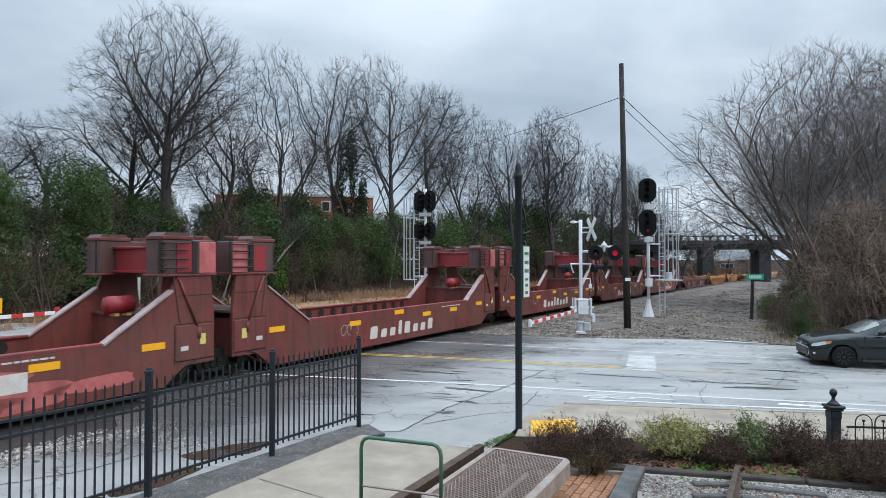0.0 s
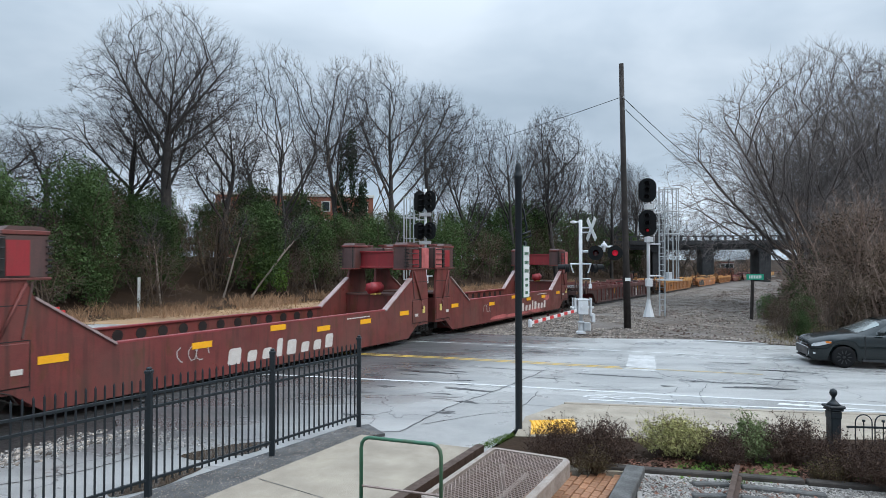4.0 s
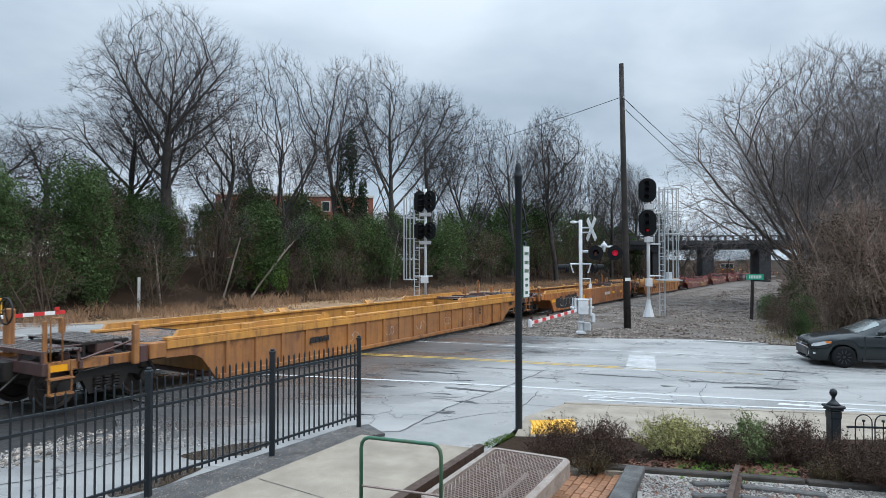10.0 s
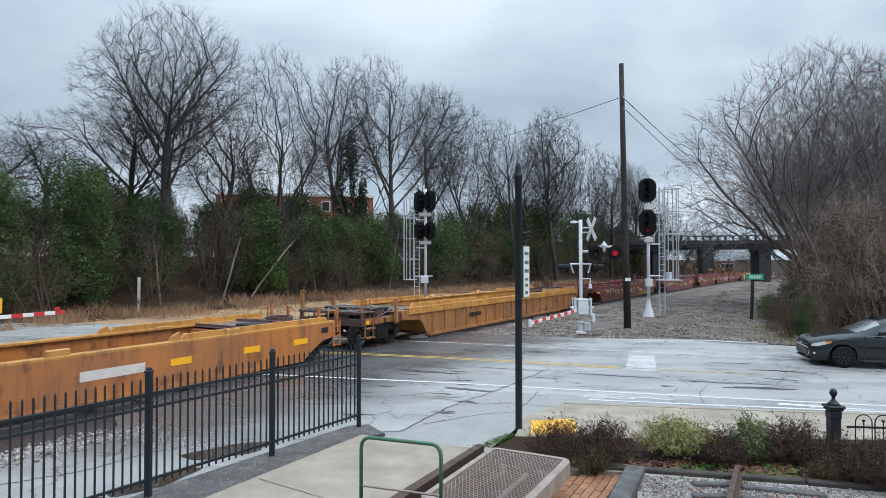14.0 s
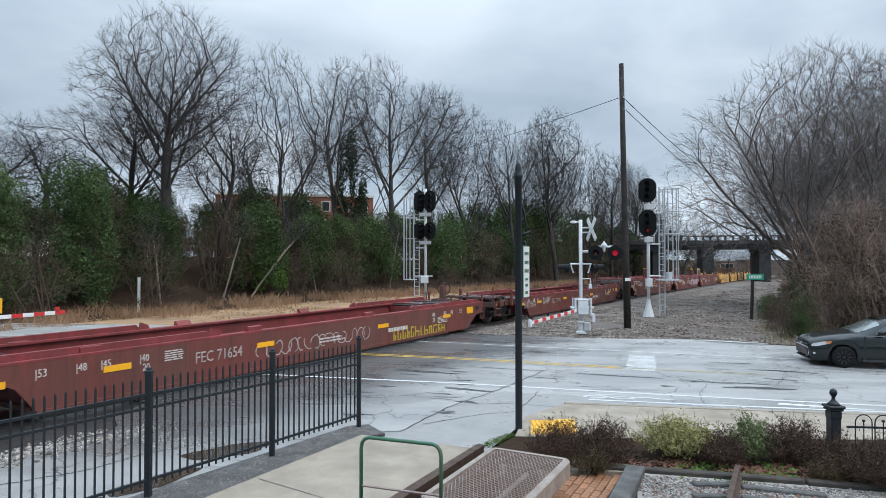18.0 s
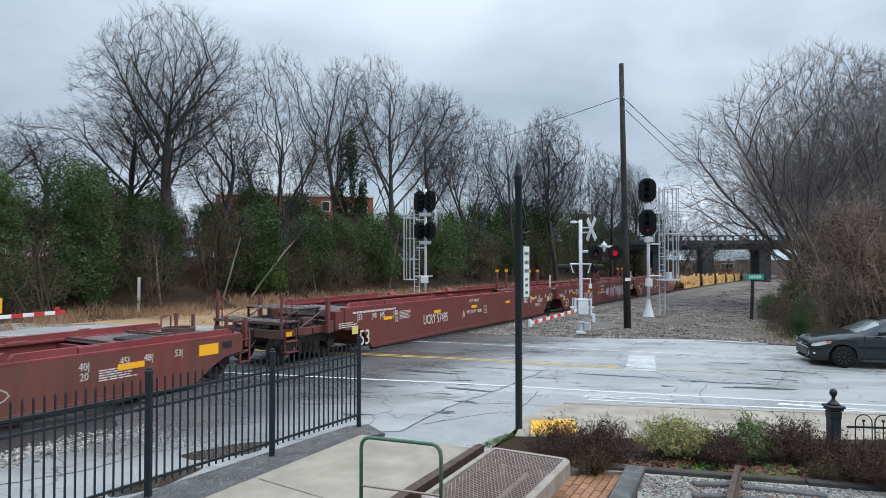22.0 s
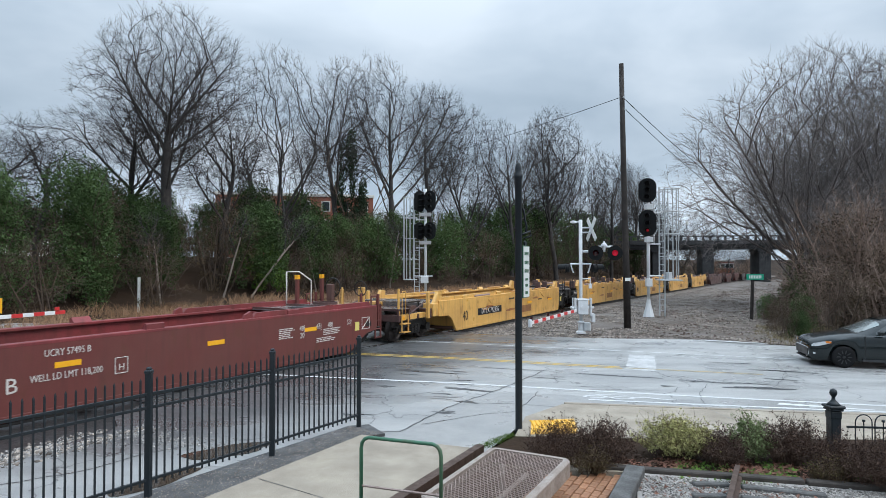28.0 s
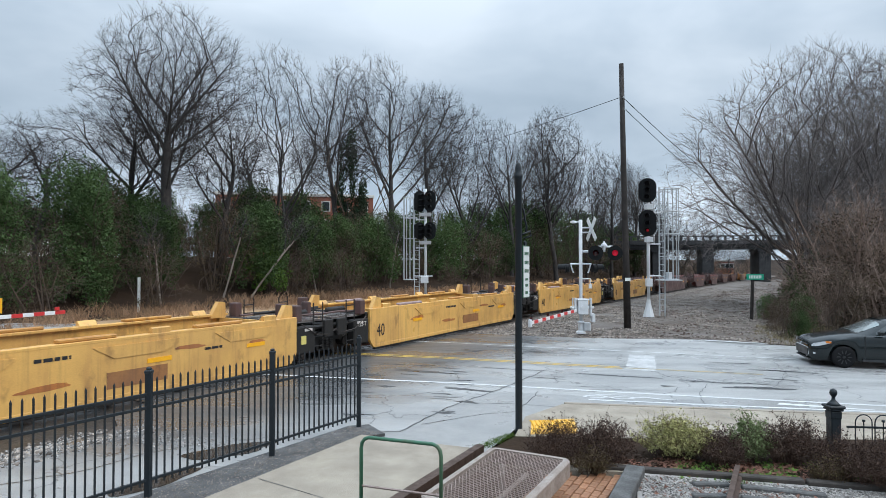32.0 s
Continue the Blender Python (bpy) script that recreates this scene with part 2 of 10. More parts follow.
M = {
    "maroon": paint("maroon_car_paint", (0.21, 0.052, 0.046), 0.42, spec=0.28, second=(0.125, 0.036, 0.033), amount=0.7, scale=1.3, streaks=(0.05, 0.026, 0.022), streak=0.75, rust=0.8),
    "maroon_inside": paint("faded_maroon_paint", (0.28, 0.052, 0.056), 0.5, spec=0.28, second=(0.11, 0.03, 0.03), amount=0.6, scale=1.2, streaks=(0.07, 0.03, 0.025), streak=0.4, rust=0.35),
    "red": paint("bright_red_paint", (0.34, 0.022, 0.03), 0.45, second=(0.2, 0.02, 0.025), amount=0.6, scale=1.5, streaks=(0.1, 0.02, 0.02), streak=0.4, rust=0.25),
    "pink": paint("faded_red_paint", (0.62, 0.17, 0.16), 0.6, second=(0.3, 0.06, 0.06), amount=0.7, scale=2.0, streaks=(0.16, 0.05, 0.045), streak=0.4, rust=0.3),
    "brown": paint("brown_car_paint", (0.19, 0.056, 0.046), 0.55, spec=0.3, second=(0.11, 0.04, 0.034), amount=0.5, scale=0.9, streaks=(0.06, 0.028, 0.024), streak=0.55, rust=0.7),
    "oxide": paint("oxide_car_paint", (0.16, 0.046, 0.04), 0.58, spec=0.28, second=(0.13, 0.04, 0.034), amount=0.4, scale=0.7, streaks=(0.09, 0.033, 0.03), streak=0.4, rust=0.35),
    "dust": paint("dusty_brown_paint", (0.135, 0.066, 0.055), 0.6, spec=0.28, second=(0.085, 0.045, 0.04), amount=0.7, scale=1.6, streaks=(0.05, 0.03, 0.028), streak=0.5, rust=0.5),
    # wet weathered steel; its light grey includes the sky's reflection on the decks
    "wet_steel": paint("sky_pale_steel_deck", (0.34, 0.31, 0.3), 0.25, metal=0.25, second=(0.09, 0.07, 0.062), amount=0.8, scale=2.2, rust=0.35, rough_var=0.15),
    "grime": paint("grimy_brown_maroon", (0.12, 0.058, 0.052), 0.5, second=(0.065, 0.038, 0.036), amount=0.8, scale=1.8, streaks=(0.03, 0.02, 0.02), streak=0.6, rust=0.5),
    "orange": paint("orange_car_paint", (0.56, 0.2, 0.045), 0.45, second=(0.38, 0.125, 0.04), amount=0.7, scale=1.2, streaks=(0.16, 0.06, 0.03), streak=0.65, rust=0.85),
    "tan": paint("tan_yellow_car_paint", (0.62, 0.3, 0.06), 0.45, second=(0.46, 0.19, 0.045), amount=0.6, scale=1.2, streaks=(0.16, 0.065, 0.03), streak=0.5, rust=0.5),
    "tan_dirty": paint("dirty_tan_paint", (0.44, 0.185, 0.05), 0.55, second=(0.26, 0.105, 0.04), amount=0.7, scale=1.4, streaks=(0.1, 0.05, 0.03), streak=0.6, rust=0.7),
    "yellow": paint("yellow_car_paint", (0.8, 0.46, 0.13), 0.42, second=(0.7, 0.36, 0.09), amount=0.6, scale=0.9, streaks=(0.33, 0.13, 0.05), streak=0.32, rust=0.42),
    "black": paint("greasy_black_steel", (0.015, 0.014, 0.014), 0.6, second=(0.032, 0.026, 0.022), amount=0.7, scale=4.0, metal=0.2),
    "wheel": paint("rolled_wheel_steel", (0.07, 0.055, 0.05), 0.45, second=(0.03, 0.026, 0.024), amount=0.6, scale=5.0, metal=0.5),
    "tread": paint("polished_wheel_tread", (0.45, 0.45, 0.46), 0.25, metal=1.0, amount=0.3),
    "rail": paint("rusty_rail_steel", (0.10, 0.06, 0.045), 0.6, second=(0.06, 0.04, 0.03), amount=0.7, scale=6.0, metal=0.4),
    "railtop": paint("bright_rail_head", (0.5, 0.5, 0.5), 0.25, metal=1.0, amount=0.3),
    "tie": paint("weathered_tie_wood", (0.06, 0.048, 0.04), 0.8, second=(0.03, 0.026, 0.023), amount=0.8, scale=4.0, per_object=0.25),
    "bleached": paint("bleached_timber", (0.12, 0.118, 0.115), 0.8, second=(0.055, 0.053, 0.05), amount=0.8, scale=5.0, per_object=0.2),
    "white": paint("white_stencil_paint", (0.68, 0.64, 0.6), 0.6, second=(0.5, 0.42, 0.38), amount=0.6, scale=4.0),
    "sign_white": paint("sign_white", (0.74, 0.76, 0.74), 0.45, second=(0.6, 0.63, 0.6), amount=0.4, scale=4.0),
    "worn_edge": paint("scraped_pale_edge", (0.42, 0.33, 0.32), 0.6, second=(0.26, 0.15, 0.14), amount=0.7, scale=4.0),
    "reflector": paint("yellow_reflector_sheet", (0.95, 0.45, 0.012), 0.4, second=(0.85, 0.36, 0.01), amount=0.4, scale=6.0),
    "label_yellow": paint("yellow_paper_label", (0.72, 0.6, 0.18), 0.5, amount=0.3),
    "graffiti_black": paint("black_spray_paint", (0.018, 0.018, 0.02), 0.6, amount=0.5),
    "graffiti_white": paint("white_spray_paint", (0.6, 0.57, 0.55), 0.7, second=(0.3, 0.25, 0.23), amount=0.7, scale=5.0),
    "graffiti_gold": paint("yellow_spray_paint", (0.55, 0.4, 0.03), 0.6, amount=0.5),
    "graffiti_pink": paint("pink_spray_paint", (0.62, 0.16, 0.2), 0.6, amount=0.4),
    "graffiti_blue": paint("blue_spray_paint", (0.22, 0.42, 0.55), 0.6, amount=0.4),
    "galv": paint("galvanised_steel", (0.52, 0.55, 0.57), 0.5, second=(0.38, 0.40, 0.42), amount=0.6, scale=6.0, metal=0.35),
    "silver": paint("silver_mast_paint", (0.66, 0.68, 0.70), 0.45, second=(0.5, 0.51, 0.52), amount=0.5, scale=3.0, streaks=(0.4, 0.38, 0.35), streak=0.3),
    "signal_black": paint("black_signal_enamel", (0.012, 0.013, 0.014), 0.5, spec=0.15, amount=0.5),
    "fence": paint("dark_fence_enamel", (0.017, 0.023, 0.028), 0.45, spec=0.35, second=(0.011, 0.014, 0.017), amount=0.5, scale=5.0),
    "green_pipe": paint("chipped_green_enamel", (0.045, 0.15, 0.085), 0.45, second=(0.03, 0.1, 0.06), amount=0.6, scale=8.0, streaks=(0.16, 0.1, 0.06), streak=0.35),
    "pole_wood": paint("creosoted_pole_wood", (0.03, 0.023, 0.02), 0.85, second=(0.018, 0.015, 0.014), amount=0.8, scale=3.0, streaks=(0.055, 0.045, 0.04), streak=0.4),
    "barrier_red": paint("red_reflective_sheet", (0.6, 0.03, 0.03), 0.4, amount=0.4),
    "barrier_white": paint("white_reflective_sheet", (0.75, 0.75, 0.74), 0.4, amount=0.3),
    "street_green": paint("green_sign_sheet", (0.0, 0.34, 0.2), 0.4, amount=0.3),
    "tactile": paint("yellow_tactile_plastic", (0.78, 0.42, 0.03), 0.5, second=(0.6, 0.33, 0.05), amount=0.6, scale=5.0),
    "lamp_red": glow("lit_red_lens", (1.0, 0.015, 0.06), 0.14),
    "lamp_red_far": glow("lit_red_signal", (0.8, 0.02, 0.04), 0.1),
    "lens_dark": paint("dark_lens", (0.05, 0.008, 0.01), 0.1, amount=0.3),
    "concrete": paint("old_concrete", (0.37, 0.315, 0.245), 0.7, second=(0.24, 0.205, 0.165), amount=0.85, scale=1.4, grain=60.0, grain_bump=0.35, rough_var=0.25),
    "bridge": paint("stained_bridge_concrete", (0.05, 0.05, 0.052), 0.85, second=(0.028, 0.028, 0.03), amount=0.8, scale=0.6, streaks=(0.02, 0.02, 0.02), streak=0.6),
    "mesh_frame": paint("worn_beige_enamel", (0.33, 0.28, 0.245), 0.45, second=(0.2, 0.15, 0.12), amount=0.6, scale=5.0),
    "mesh": paint("rusty_expanded_metal", (0.36, 0.28, 0.25), 0.5, second=(0.2, 0.14, 0.115), amount=0.6, scale=5.0, metal=0.3),
    "brick": paint("worn_red_brick", (0.36, 0.17, 0.085), 0.6, second=(0.17, 0.09, 0.055), amount=0.6, scale=8.0, per_object=0.25),
    "brick_wall": paint("red_brick_wall", (0.27, 0.095, 0.06), 0.8, second=(0.2, 0.08, 0.05), amount=0.5, scale=1.0),
    "pale_wall": paint("pale_painted_wall", (0.62, 0.6, 0.57), 0.7, second=(0.5, 0.48, 0.45), amount=0.5),
    "bark": paint("grey_bark", (0.05, 0.045, 0.043), 0.9, second=(0.03, 0.026, 0.024), amount=0.8, scale=2.5, bump=0.5),
    "twig": paint("grey_brown_twigs", (0.045, 0.039, 0.039), 0.9, second=(0.03, 0.026, 0.026), amount=0.6, scale=0.5, per_object=0.15, bump=0, grain_bump=0),
    "leaf_bank": paint("withered_bank_leaves", (0.12, 0.085, 0.048), 0.8, spec=0.15, second=(0.04, 0.032, 0.02), amount=0.8, scale=0.6, islands=0.4, per_object=0.45, bump=0, grain_bump=0),
    "grey_stem": paint("grey_brown_stem_bark", (0.13, 0.112, 0.103), 0.9, second=(0.075, 0.064, 0.058), amount=0.8, scale=2.5, bump=0.5),
    "grey_twig": paint("grey_fan_twigs", (0.19, 0.165, 0.157), 0.9, second=(0.13, 0.112, 0.106), amount=0.6, scale=0.5, per_object=0.12, bump=0, grain_bump=0),
    "thicket": paint("russet_thicket_stems", (0.125, 0.085, 0.06), 0.9, second=(0.05, 0.036, 0.029), amount=0.8, scale=0.6, per_object=0.45, bump=0, grain_bump=0),
    "pale_thicket": paint("russet_brush_stems", (0.34, 0.24, 0.19), 0.9, second=(0.2, 0.14, 0.11), amount=0.7, scale=0.6, per_object=0.2, bump=0, grain_bump=0),
    "pale_stem": paint("pale_bare_stem", (0.24, 0.2, 0.17), 0.85, second=(0.15, 0.12, 0.1), amount=0.6, scale=3.0),
    "leaf": paint("evergreen_leaves", (0.1, 0.16, 0.058), 0.8, spec=0.08, second=(0.034, 0.058, 0.024), amount=0.8, scale=0.9, islands=0.35, per_object=0.4, bump=0, grain_bump=0),
    "leaf_dark": paint("dark_ivy_leaves", (0.035, 0.06, 0.03), 0.8, spec=0.2, second=(0.012, 0.026, 0.012), amount=0.7, scale=0.6, islands=0.4, per_object=0.2, bump=0, grain_bump=0),
    "leaf_bright": paint("fresh_green_leaves", (0.10, 0.17, 0.03), 0.8, spec=0.2, second=(0.06, 0.11, 0.025), amount=0.6, scale=2.0, islands=0.35, bump=0, grain_bump=0),
    "leaf_sage": paint("sage_green_leaves", (0.2, 0.25, 0.11), 0.8, spec=0.2, second=(0.11, 0.15, 0.06), amount=0.6, scale=2.0, islands=0.4, bump=0, grain_bump=0),
    "leaf_olive": paint("olive_grey_leaves", (0.42, 0.4, 0.16), 0.8, spec=0.2, second=(0.26, 0.25, 0.11), amount=0.6, scale=2.0, islands=0.35, bump=0, grain_bump=0),
    "leaf_brown": paint("dried_brown_leaves", (0.105, 0.064, 0.047), 0.8, spec=0.2, second=(0.05, 0.034, 0.028), amount=0.6, scale=2.0, islands=0.45, bump=0, grain_bump=0),
    "leaf_moss": paint("olive_brown_leaves", (0.13, 0.095, 0.045), 0.8, spec=0.2, second=(0.07, 0.055, 0.03), amount=0.6, scale=2.0, islands=0.4, bump=0, grain_bump=0),
    "seed_head": paint("dried_seed_heads", (0.03, 0.02, 0.018), 0.9, spec=0.1, amount=0.3, islands=0.4, bump=0, grain_bump=0),
    "leaf_red": paint("fallen_russet_leaves", (0.25, 0.125, 0.09), 0.8, spec=0.2, second=(0.12, 0.062, 0.046), amount=0.6, scale=3.0, islands=0.4, bump=0, grain_bump=0),
    "dead_grass": paint("dead_grass_blades", (0.34, 0.21, 0.10), 0.8, second=(0.22, 0.13, 0.07), amount=0.6, scale=0.4, islands=0.35, bump=0, grain_bump=0),
    "weeds": paint("dead_brown_weeds", (0.38, 0.225, 0.125), 0.85, second=(0.22, 0.13, 0.08), amount=0.6, scale=0.4, islands=0.35, bump=0, grain_bump=0),
    "yard_grass": paint("thin_dry_grass", (0.26, 0.2, 0.1), 0.85, second=(0.15, 0.13, 0.06), amount=0.7, scale=0.7, islands=0.4, bump=0, grain_bump=0),
    "stone_white": paint("pale_gravel", (0.33, 0.31, 0.29), 0.6, second=(0.15, 0.135, 0.125), amount=0.6, scale=3.0, islands=0.45, bump=0, grain_bump=0.1),
    "stone_mixed": paint("mixed_gravel", (0.42, 0.4, 0.37), 0.7, second=(0.14, 0.12, 0.11), amount=0.9, scale=25.0, islands=0.6, bump=0, grain_bump=0.1),
    "stone_grey": paint("grey_ballast", (0.34, 0.295, 0.255), 0.75, second=(0.16, 0.125, 0.1), amount=0.7, scale=1.0, islands=0.75, bump=0, grain_bump=0.1),
    "rubber": paint("tyre_rubber", (0.01, 0.01, 0.011), 0.8, spec=0.2, amount=0.3),
    "car_grey": paint("dark_green_grey_car_lacquer", (0.008, 0.013, 0.0145), 0.14, second=(0.007, 0.011, 0.012), amount=0.3, coat=0.3, spec=0.35, bump=0, grain_bump=0, rough_var=0.04),
    "car_trim": paint("black_car_plastic", (0.012, 0.012, 0.013), 0.45, amount=0.3, bump=0),
    # pale half-metal base puts the sky's reflection into the windscreen's colour
    "windscreen": paint("sky_pale_windscreen", (0.2, 0.24, 0.235), 0.06, metal=0.55, amount=0.3, bump=0, grain_bump=0, rough_var=0.02, coat=1.0),
    "car_glass": paint("tinted_car_glass", (0.02, 0.028, 0.03), 0.05, amount=0.1, bump=0, grain_bump=0, rough_var=0.02, coat=1.0),
    "headlamp": paint("clear_headlamp_lens", (0.6, 0.62, 0.64), 0.08, amount=0.3, bump=0, coat=1.0),
    "amber": paint("amber_lens", (0.7, 0.2, 0.03), 0.15, amount=0.2, bump=0),
    "alloy": paint("dark_alloy", (0.05, 0.052, 0.055), 0.35, metal=0.5, amount=0.3),
}

# ---- the plan: a straight track, and the lie of the land ----
TH = radians(30.23)
AWAY, LEFT = Vector((math.sin(TH), math.cos(TH), 0)), Vector((-math.cos(TH), math.sin(TH), 0))
NEAR = 12.35                      # from the eye to the near side of the cars
HALF = 1.5
TURN = 90 - math.degrees(TH)


def grade(s):
    """Height of the rails: level over the crossing, then gently down towards the bridge."""
    k = max(s - 38.0, 0.0)
    return -0.0155 * k * k / (k + 14.0)


def on_track(s, q=0.0, z=0.0):
    """A place s metres along the track and q metres beyond its middle, z above the rails."""
    p = -LEFT * 0 + AWAY * s + LEFT * (q + HALF)
    return Vector((-NEAR / math.cos(TH) + p.x, p.y, grade(s) + z))


def along(x, y):
    """The way back: s and q of a place."""
    d = Vector((x + NEAR / math.cos(TH), y, 0))
    return d.dot(AWAY), d.dot(LEFT) - HALF


def lie(x, y):
    """Height of the bare ground."""
    s, q = along(x, y)
    z = grade(min(s, 320.0)) - 0.24
    if q > 9:
        z += min((q - 9) * 0.012, 0.1)
        k = min(max((q - 17) / 16, 0.0), 1.0)
        z += 3.4 * k * k * (3 - 2 * k)
    if q < -9 and s > 25:
        z += min((-q - 9) * 0.02, 1.0)
    z -= 0.012 * max(min(x, 30.0), 0.0) * (1.0 if s < 60 else max(0.0, 1 - (s - 60) / 40))
    return z


def road_z(x):
    return -0.012 * max(x, 0.0)


# ---- ground, road, kerbs and pavement ----
def ground_material():
    m = paint("leaf_littered_earth", (0.048, 0.029, 0.019), 0.95, spec=0.08, second=(0.022, 0.017, 0.012), amount=0.8, scale=0.25, grain=9.0, bump=0.5, grain_bump=0.6)
    return m


def road_material():
    m = bpy.data.materials.new("wet_asphalt")
    m.use_nodes = True
    t = m.node_tree
    p = t.nodes["Principled BSDF"]
    tex = t.nodes.new("ShaderNodeTexCoord")

    def noise_at(s, d=4.0, stretch=(1, 1, 1), turn=0.0):
        mp = t.nodes.new("ShaderNodeMapping")
        mp.inputs["Scale"].default_value, mp.inputs["Rotation"].default_value = stretch, (0, 0, turn)
        t.links.new(tex.outputs["Object"], mp.inputs[0])
        n = t.nodes.new("ShaderNodeTexNoise")
        n.inputs["Scale"].default_value, n.inputs["Detail"].default_value, n.inputs["Roughness"].default_value = s, d, 0.6
        t.links.new(mp.outputs[0], n.inputs["Vector"])
        return n.outputs["Fac"]

    def span(v, a, b, c, d):
        r = t.nodes.new("ShaderNodeMapRange")
        for k, x in zip(("From Min", "From Max", "To Min", "To Max"), (a, b, c, d)):
            r.inputs[k].default_value = x
        t.links.new(v, r.inputs["Value"])
        return r.outputs[0]

    def mix(fac, a, b):
        n = t.nodes.new("ShaderNodeMixRGB")
        for s, v in zip(n.inputs, (fac, a, b)):
            if isinstance(v, tuple):
                s.default_value = (*v, 1)
            else:
                t.links.new(v, s)
        return n.outputs[0]

    p.inputs["Specular IOR Level"].default_value = 0.36
    turn = radians(15)
    wear = noise_at(0.5, 5.0, (0.35, 1.6, 1), turn)      # wheel tracks along the road
    blot = noise_at(0.35, 4.0)
    grit = noise_at(120.0, 2.0)
    col = mix(span(wear, 0.38, 0.62, 0, 1), (0.27, 0.27, 0.267), (0.42, 0.416, 0.405))
    col = mix(span(blot, 0.45, 0.7, 0, 0.8), col, (0.39, 0.385, 0.37))
    col = mix(span(grit, 0.45, 0.8, 0, 0.5), col, (0.05, 0.05, 0.05))
    # cracks filled with dark tar
    vo = t.nodes.new("ShaderNodeTexVoronoi")
    vo.feature, vo.inputs["Scale"].default_value = "DISTANCE_TO_EDGE", 0.33
    wob = t.nodes.new("ShaderNodeMixRGB")
    wob.blend_type, wob.inputs[0].default_value = "ADD", 1.0
    nz = t.nodes.new("ShaderNodeTexNoise")
    nz.inputs["Scale"].default_value, nz.inputs["Detail"].default_value = 1.6, 8.0
    t.links.new(tex.outputs["Object"], nz.inputs["Vector"])
    t.links.new(tex.outputs["Object"], wob.inputs[1])
    t.links.new(nz.outputs["Color"], wob.inputs[2])
    t.links.new(wob.outputs[0], vo.inputs["Vector"])
    crack = span(vo.outputs["Distance"], 0.0, 0.008, 0.85, 0.0)
    col = mix(crack, col, (0.025, 0.025, 0.026))
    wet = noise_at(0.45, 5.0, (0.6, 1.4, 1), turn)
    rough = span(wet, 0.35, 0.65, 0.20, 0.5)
    # wet low strip by the rails, coloured dark for the train's shade and reflection
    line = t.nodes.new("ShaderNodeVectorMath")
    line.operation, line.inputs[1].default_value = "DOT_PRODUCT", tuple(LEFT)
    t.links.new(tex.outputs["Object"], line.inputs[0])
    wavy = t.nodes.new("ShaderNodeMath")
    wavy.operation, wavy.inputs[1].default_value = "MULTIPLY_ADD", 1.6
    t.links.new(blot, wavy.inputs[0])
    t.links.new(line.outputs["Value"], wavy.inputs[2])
    wet_shade = span(wavy.outputs[0], NEAR - 4.5, NEAR - 2.0, 0.0, 1.0)
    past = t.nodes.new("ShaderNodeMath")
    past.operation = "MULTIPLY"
    t.links.new(wet_shade, past.inputs[0])
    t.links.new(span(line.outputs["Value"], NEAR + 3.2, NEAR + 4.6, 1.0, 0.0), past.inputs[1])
    wet_shade = past.outputs[0]
    # the darkening fades towards the pavement
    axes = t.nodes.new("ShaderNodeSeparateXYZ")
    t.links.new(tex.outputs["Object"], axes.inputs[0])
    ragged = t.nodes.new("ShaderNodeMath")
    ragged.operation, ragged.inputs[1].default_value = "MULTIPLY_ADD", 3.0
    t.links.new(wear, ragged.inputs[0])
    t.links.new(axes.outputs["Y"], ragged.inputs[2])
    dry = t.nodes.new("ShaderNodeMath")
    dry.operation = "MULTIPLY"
    t.links.new(wet_shade, dry.inputs[0])
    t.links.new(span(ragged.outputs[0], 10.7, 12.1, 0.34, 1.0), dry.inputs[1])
    wet_shade = dry.outputs[0]
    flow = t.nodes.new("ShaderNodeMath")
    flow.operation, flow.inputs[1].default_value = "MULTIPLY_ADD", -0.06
    t.links.new(wet_shade, flow.inputs[0])
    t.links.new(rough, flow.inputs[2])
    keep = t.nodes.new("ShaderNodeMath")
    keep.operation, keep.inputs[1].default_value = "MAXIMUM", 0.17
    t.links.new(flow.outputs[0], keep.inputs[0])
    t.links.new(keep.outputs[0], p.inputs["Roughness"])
    # this blend puts the train's shade and reflection into the asphalt colour
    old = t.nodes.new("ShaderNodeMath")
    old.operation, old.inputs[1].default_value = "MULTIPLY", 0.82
    t.links.new(wet_shade, old.inputs[0])
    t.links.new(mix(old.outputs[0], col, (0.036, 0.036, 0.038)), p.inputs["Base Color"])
    b = t.nodes.new("ShaderNodeBump")
    b.inputs["Strength"].default_value, b.inputs["Distance"].default_value = 0.12, 0.01
    t.links.new(grit, b.inputs["Height"])
    b2 = t.nodes.new("ShaderNodeBump")
    b2.inputs["Strength"].default_value, b2.inputs["Distance"].default_value = 0.25, 0.06
    t.links.new(blot, b2.inputs["Height"])
    t.links.new(b.outputs[0], b2.inputs["Normal"])
    t.links.new(b2.outputs[0], p.inputs["Normal"])
    return m


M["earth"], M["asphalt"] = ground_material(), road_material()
M["gravel"] = paint("fine_grey_gravel", (0.145, 0.125, 0.108), 0.8, second=(0.075, 0.052, 0.04), amount=0.8, scale=0.7, grain=14.0, bump=0.3, grain_bump=0.9)
M["straw"] = paint("matted_dead_grass", (0.43, 0.27, 0.135), 0.9, second=(0.23, 0.145, 0.085), amount=1.0, scale=0.45, grain=18.0, bump=0.4, grain_bump=0.8)
# oily ballast, coloured darker still for the shade under the train
M["oily_shade"] = paint("oily_shaded_ballast", (0.03, 0.028, 0.027), 0.55, second=(0.014, 0.013, 0.013), amount=0.8, scale=1.2, grain=14.0, bump=0.3, grain_bump=0.9)
M["tarmac_strip"] = paint("crumbled_tarmac", (0.10, 0.10, 0.10), 0.6, second=(0.06, 0.06, 0.06), amount=0.7, scale=2.0, grain=70.0, bump=0.3, grain_bump=0.6, rough_var=0.3)
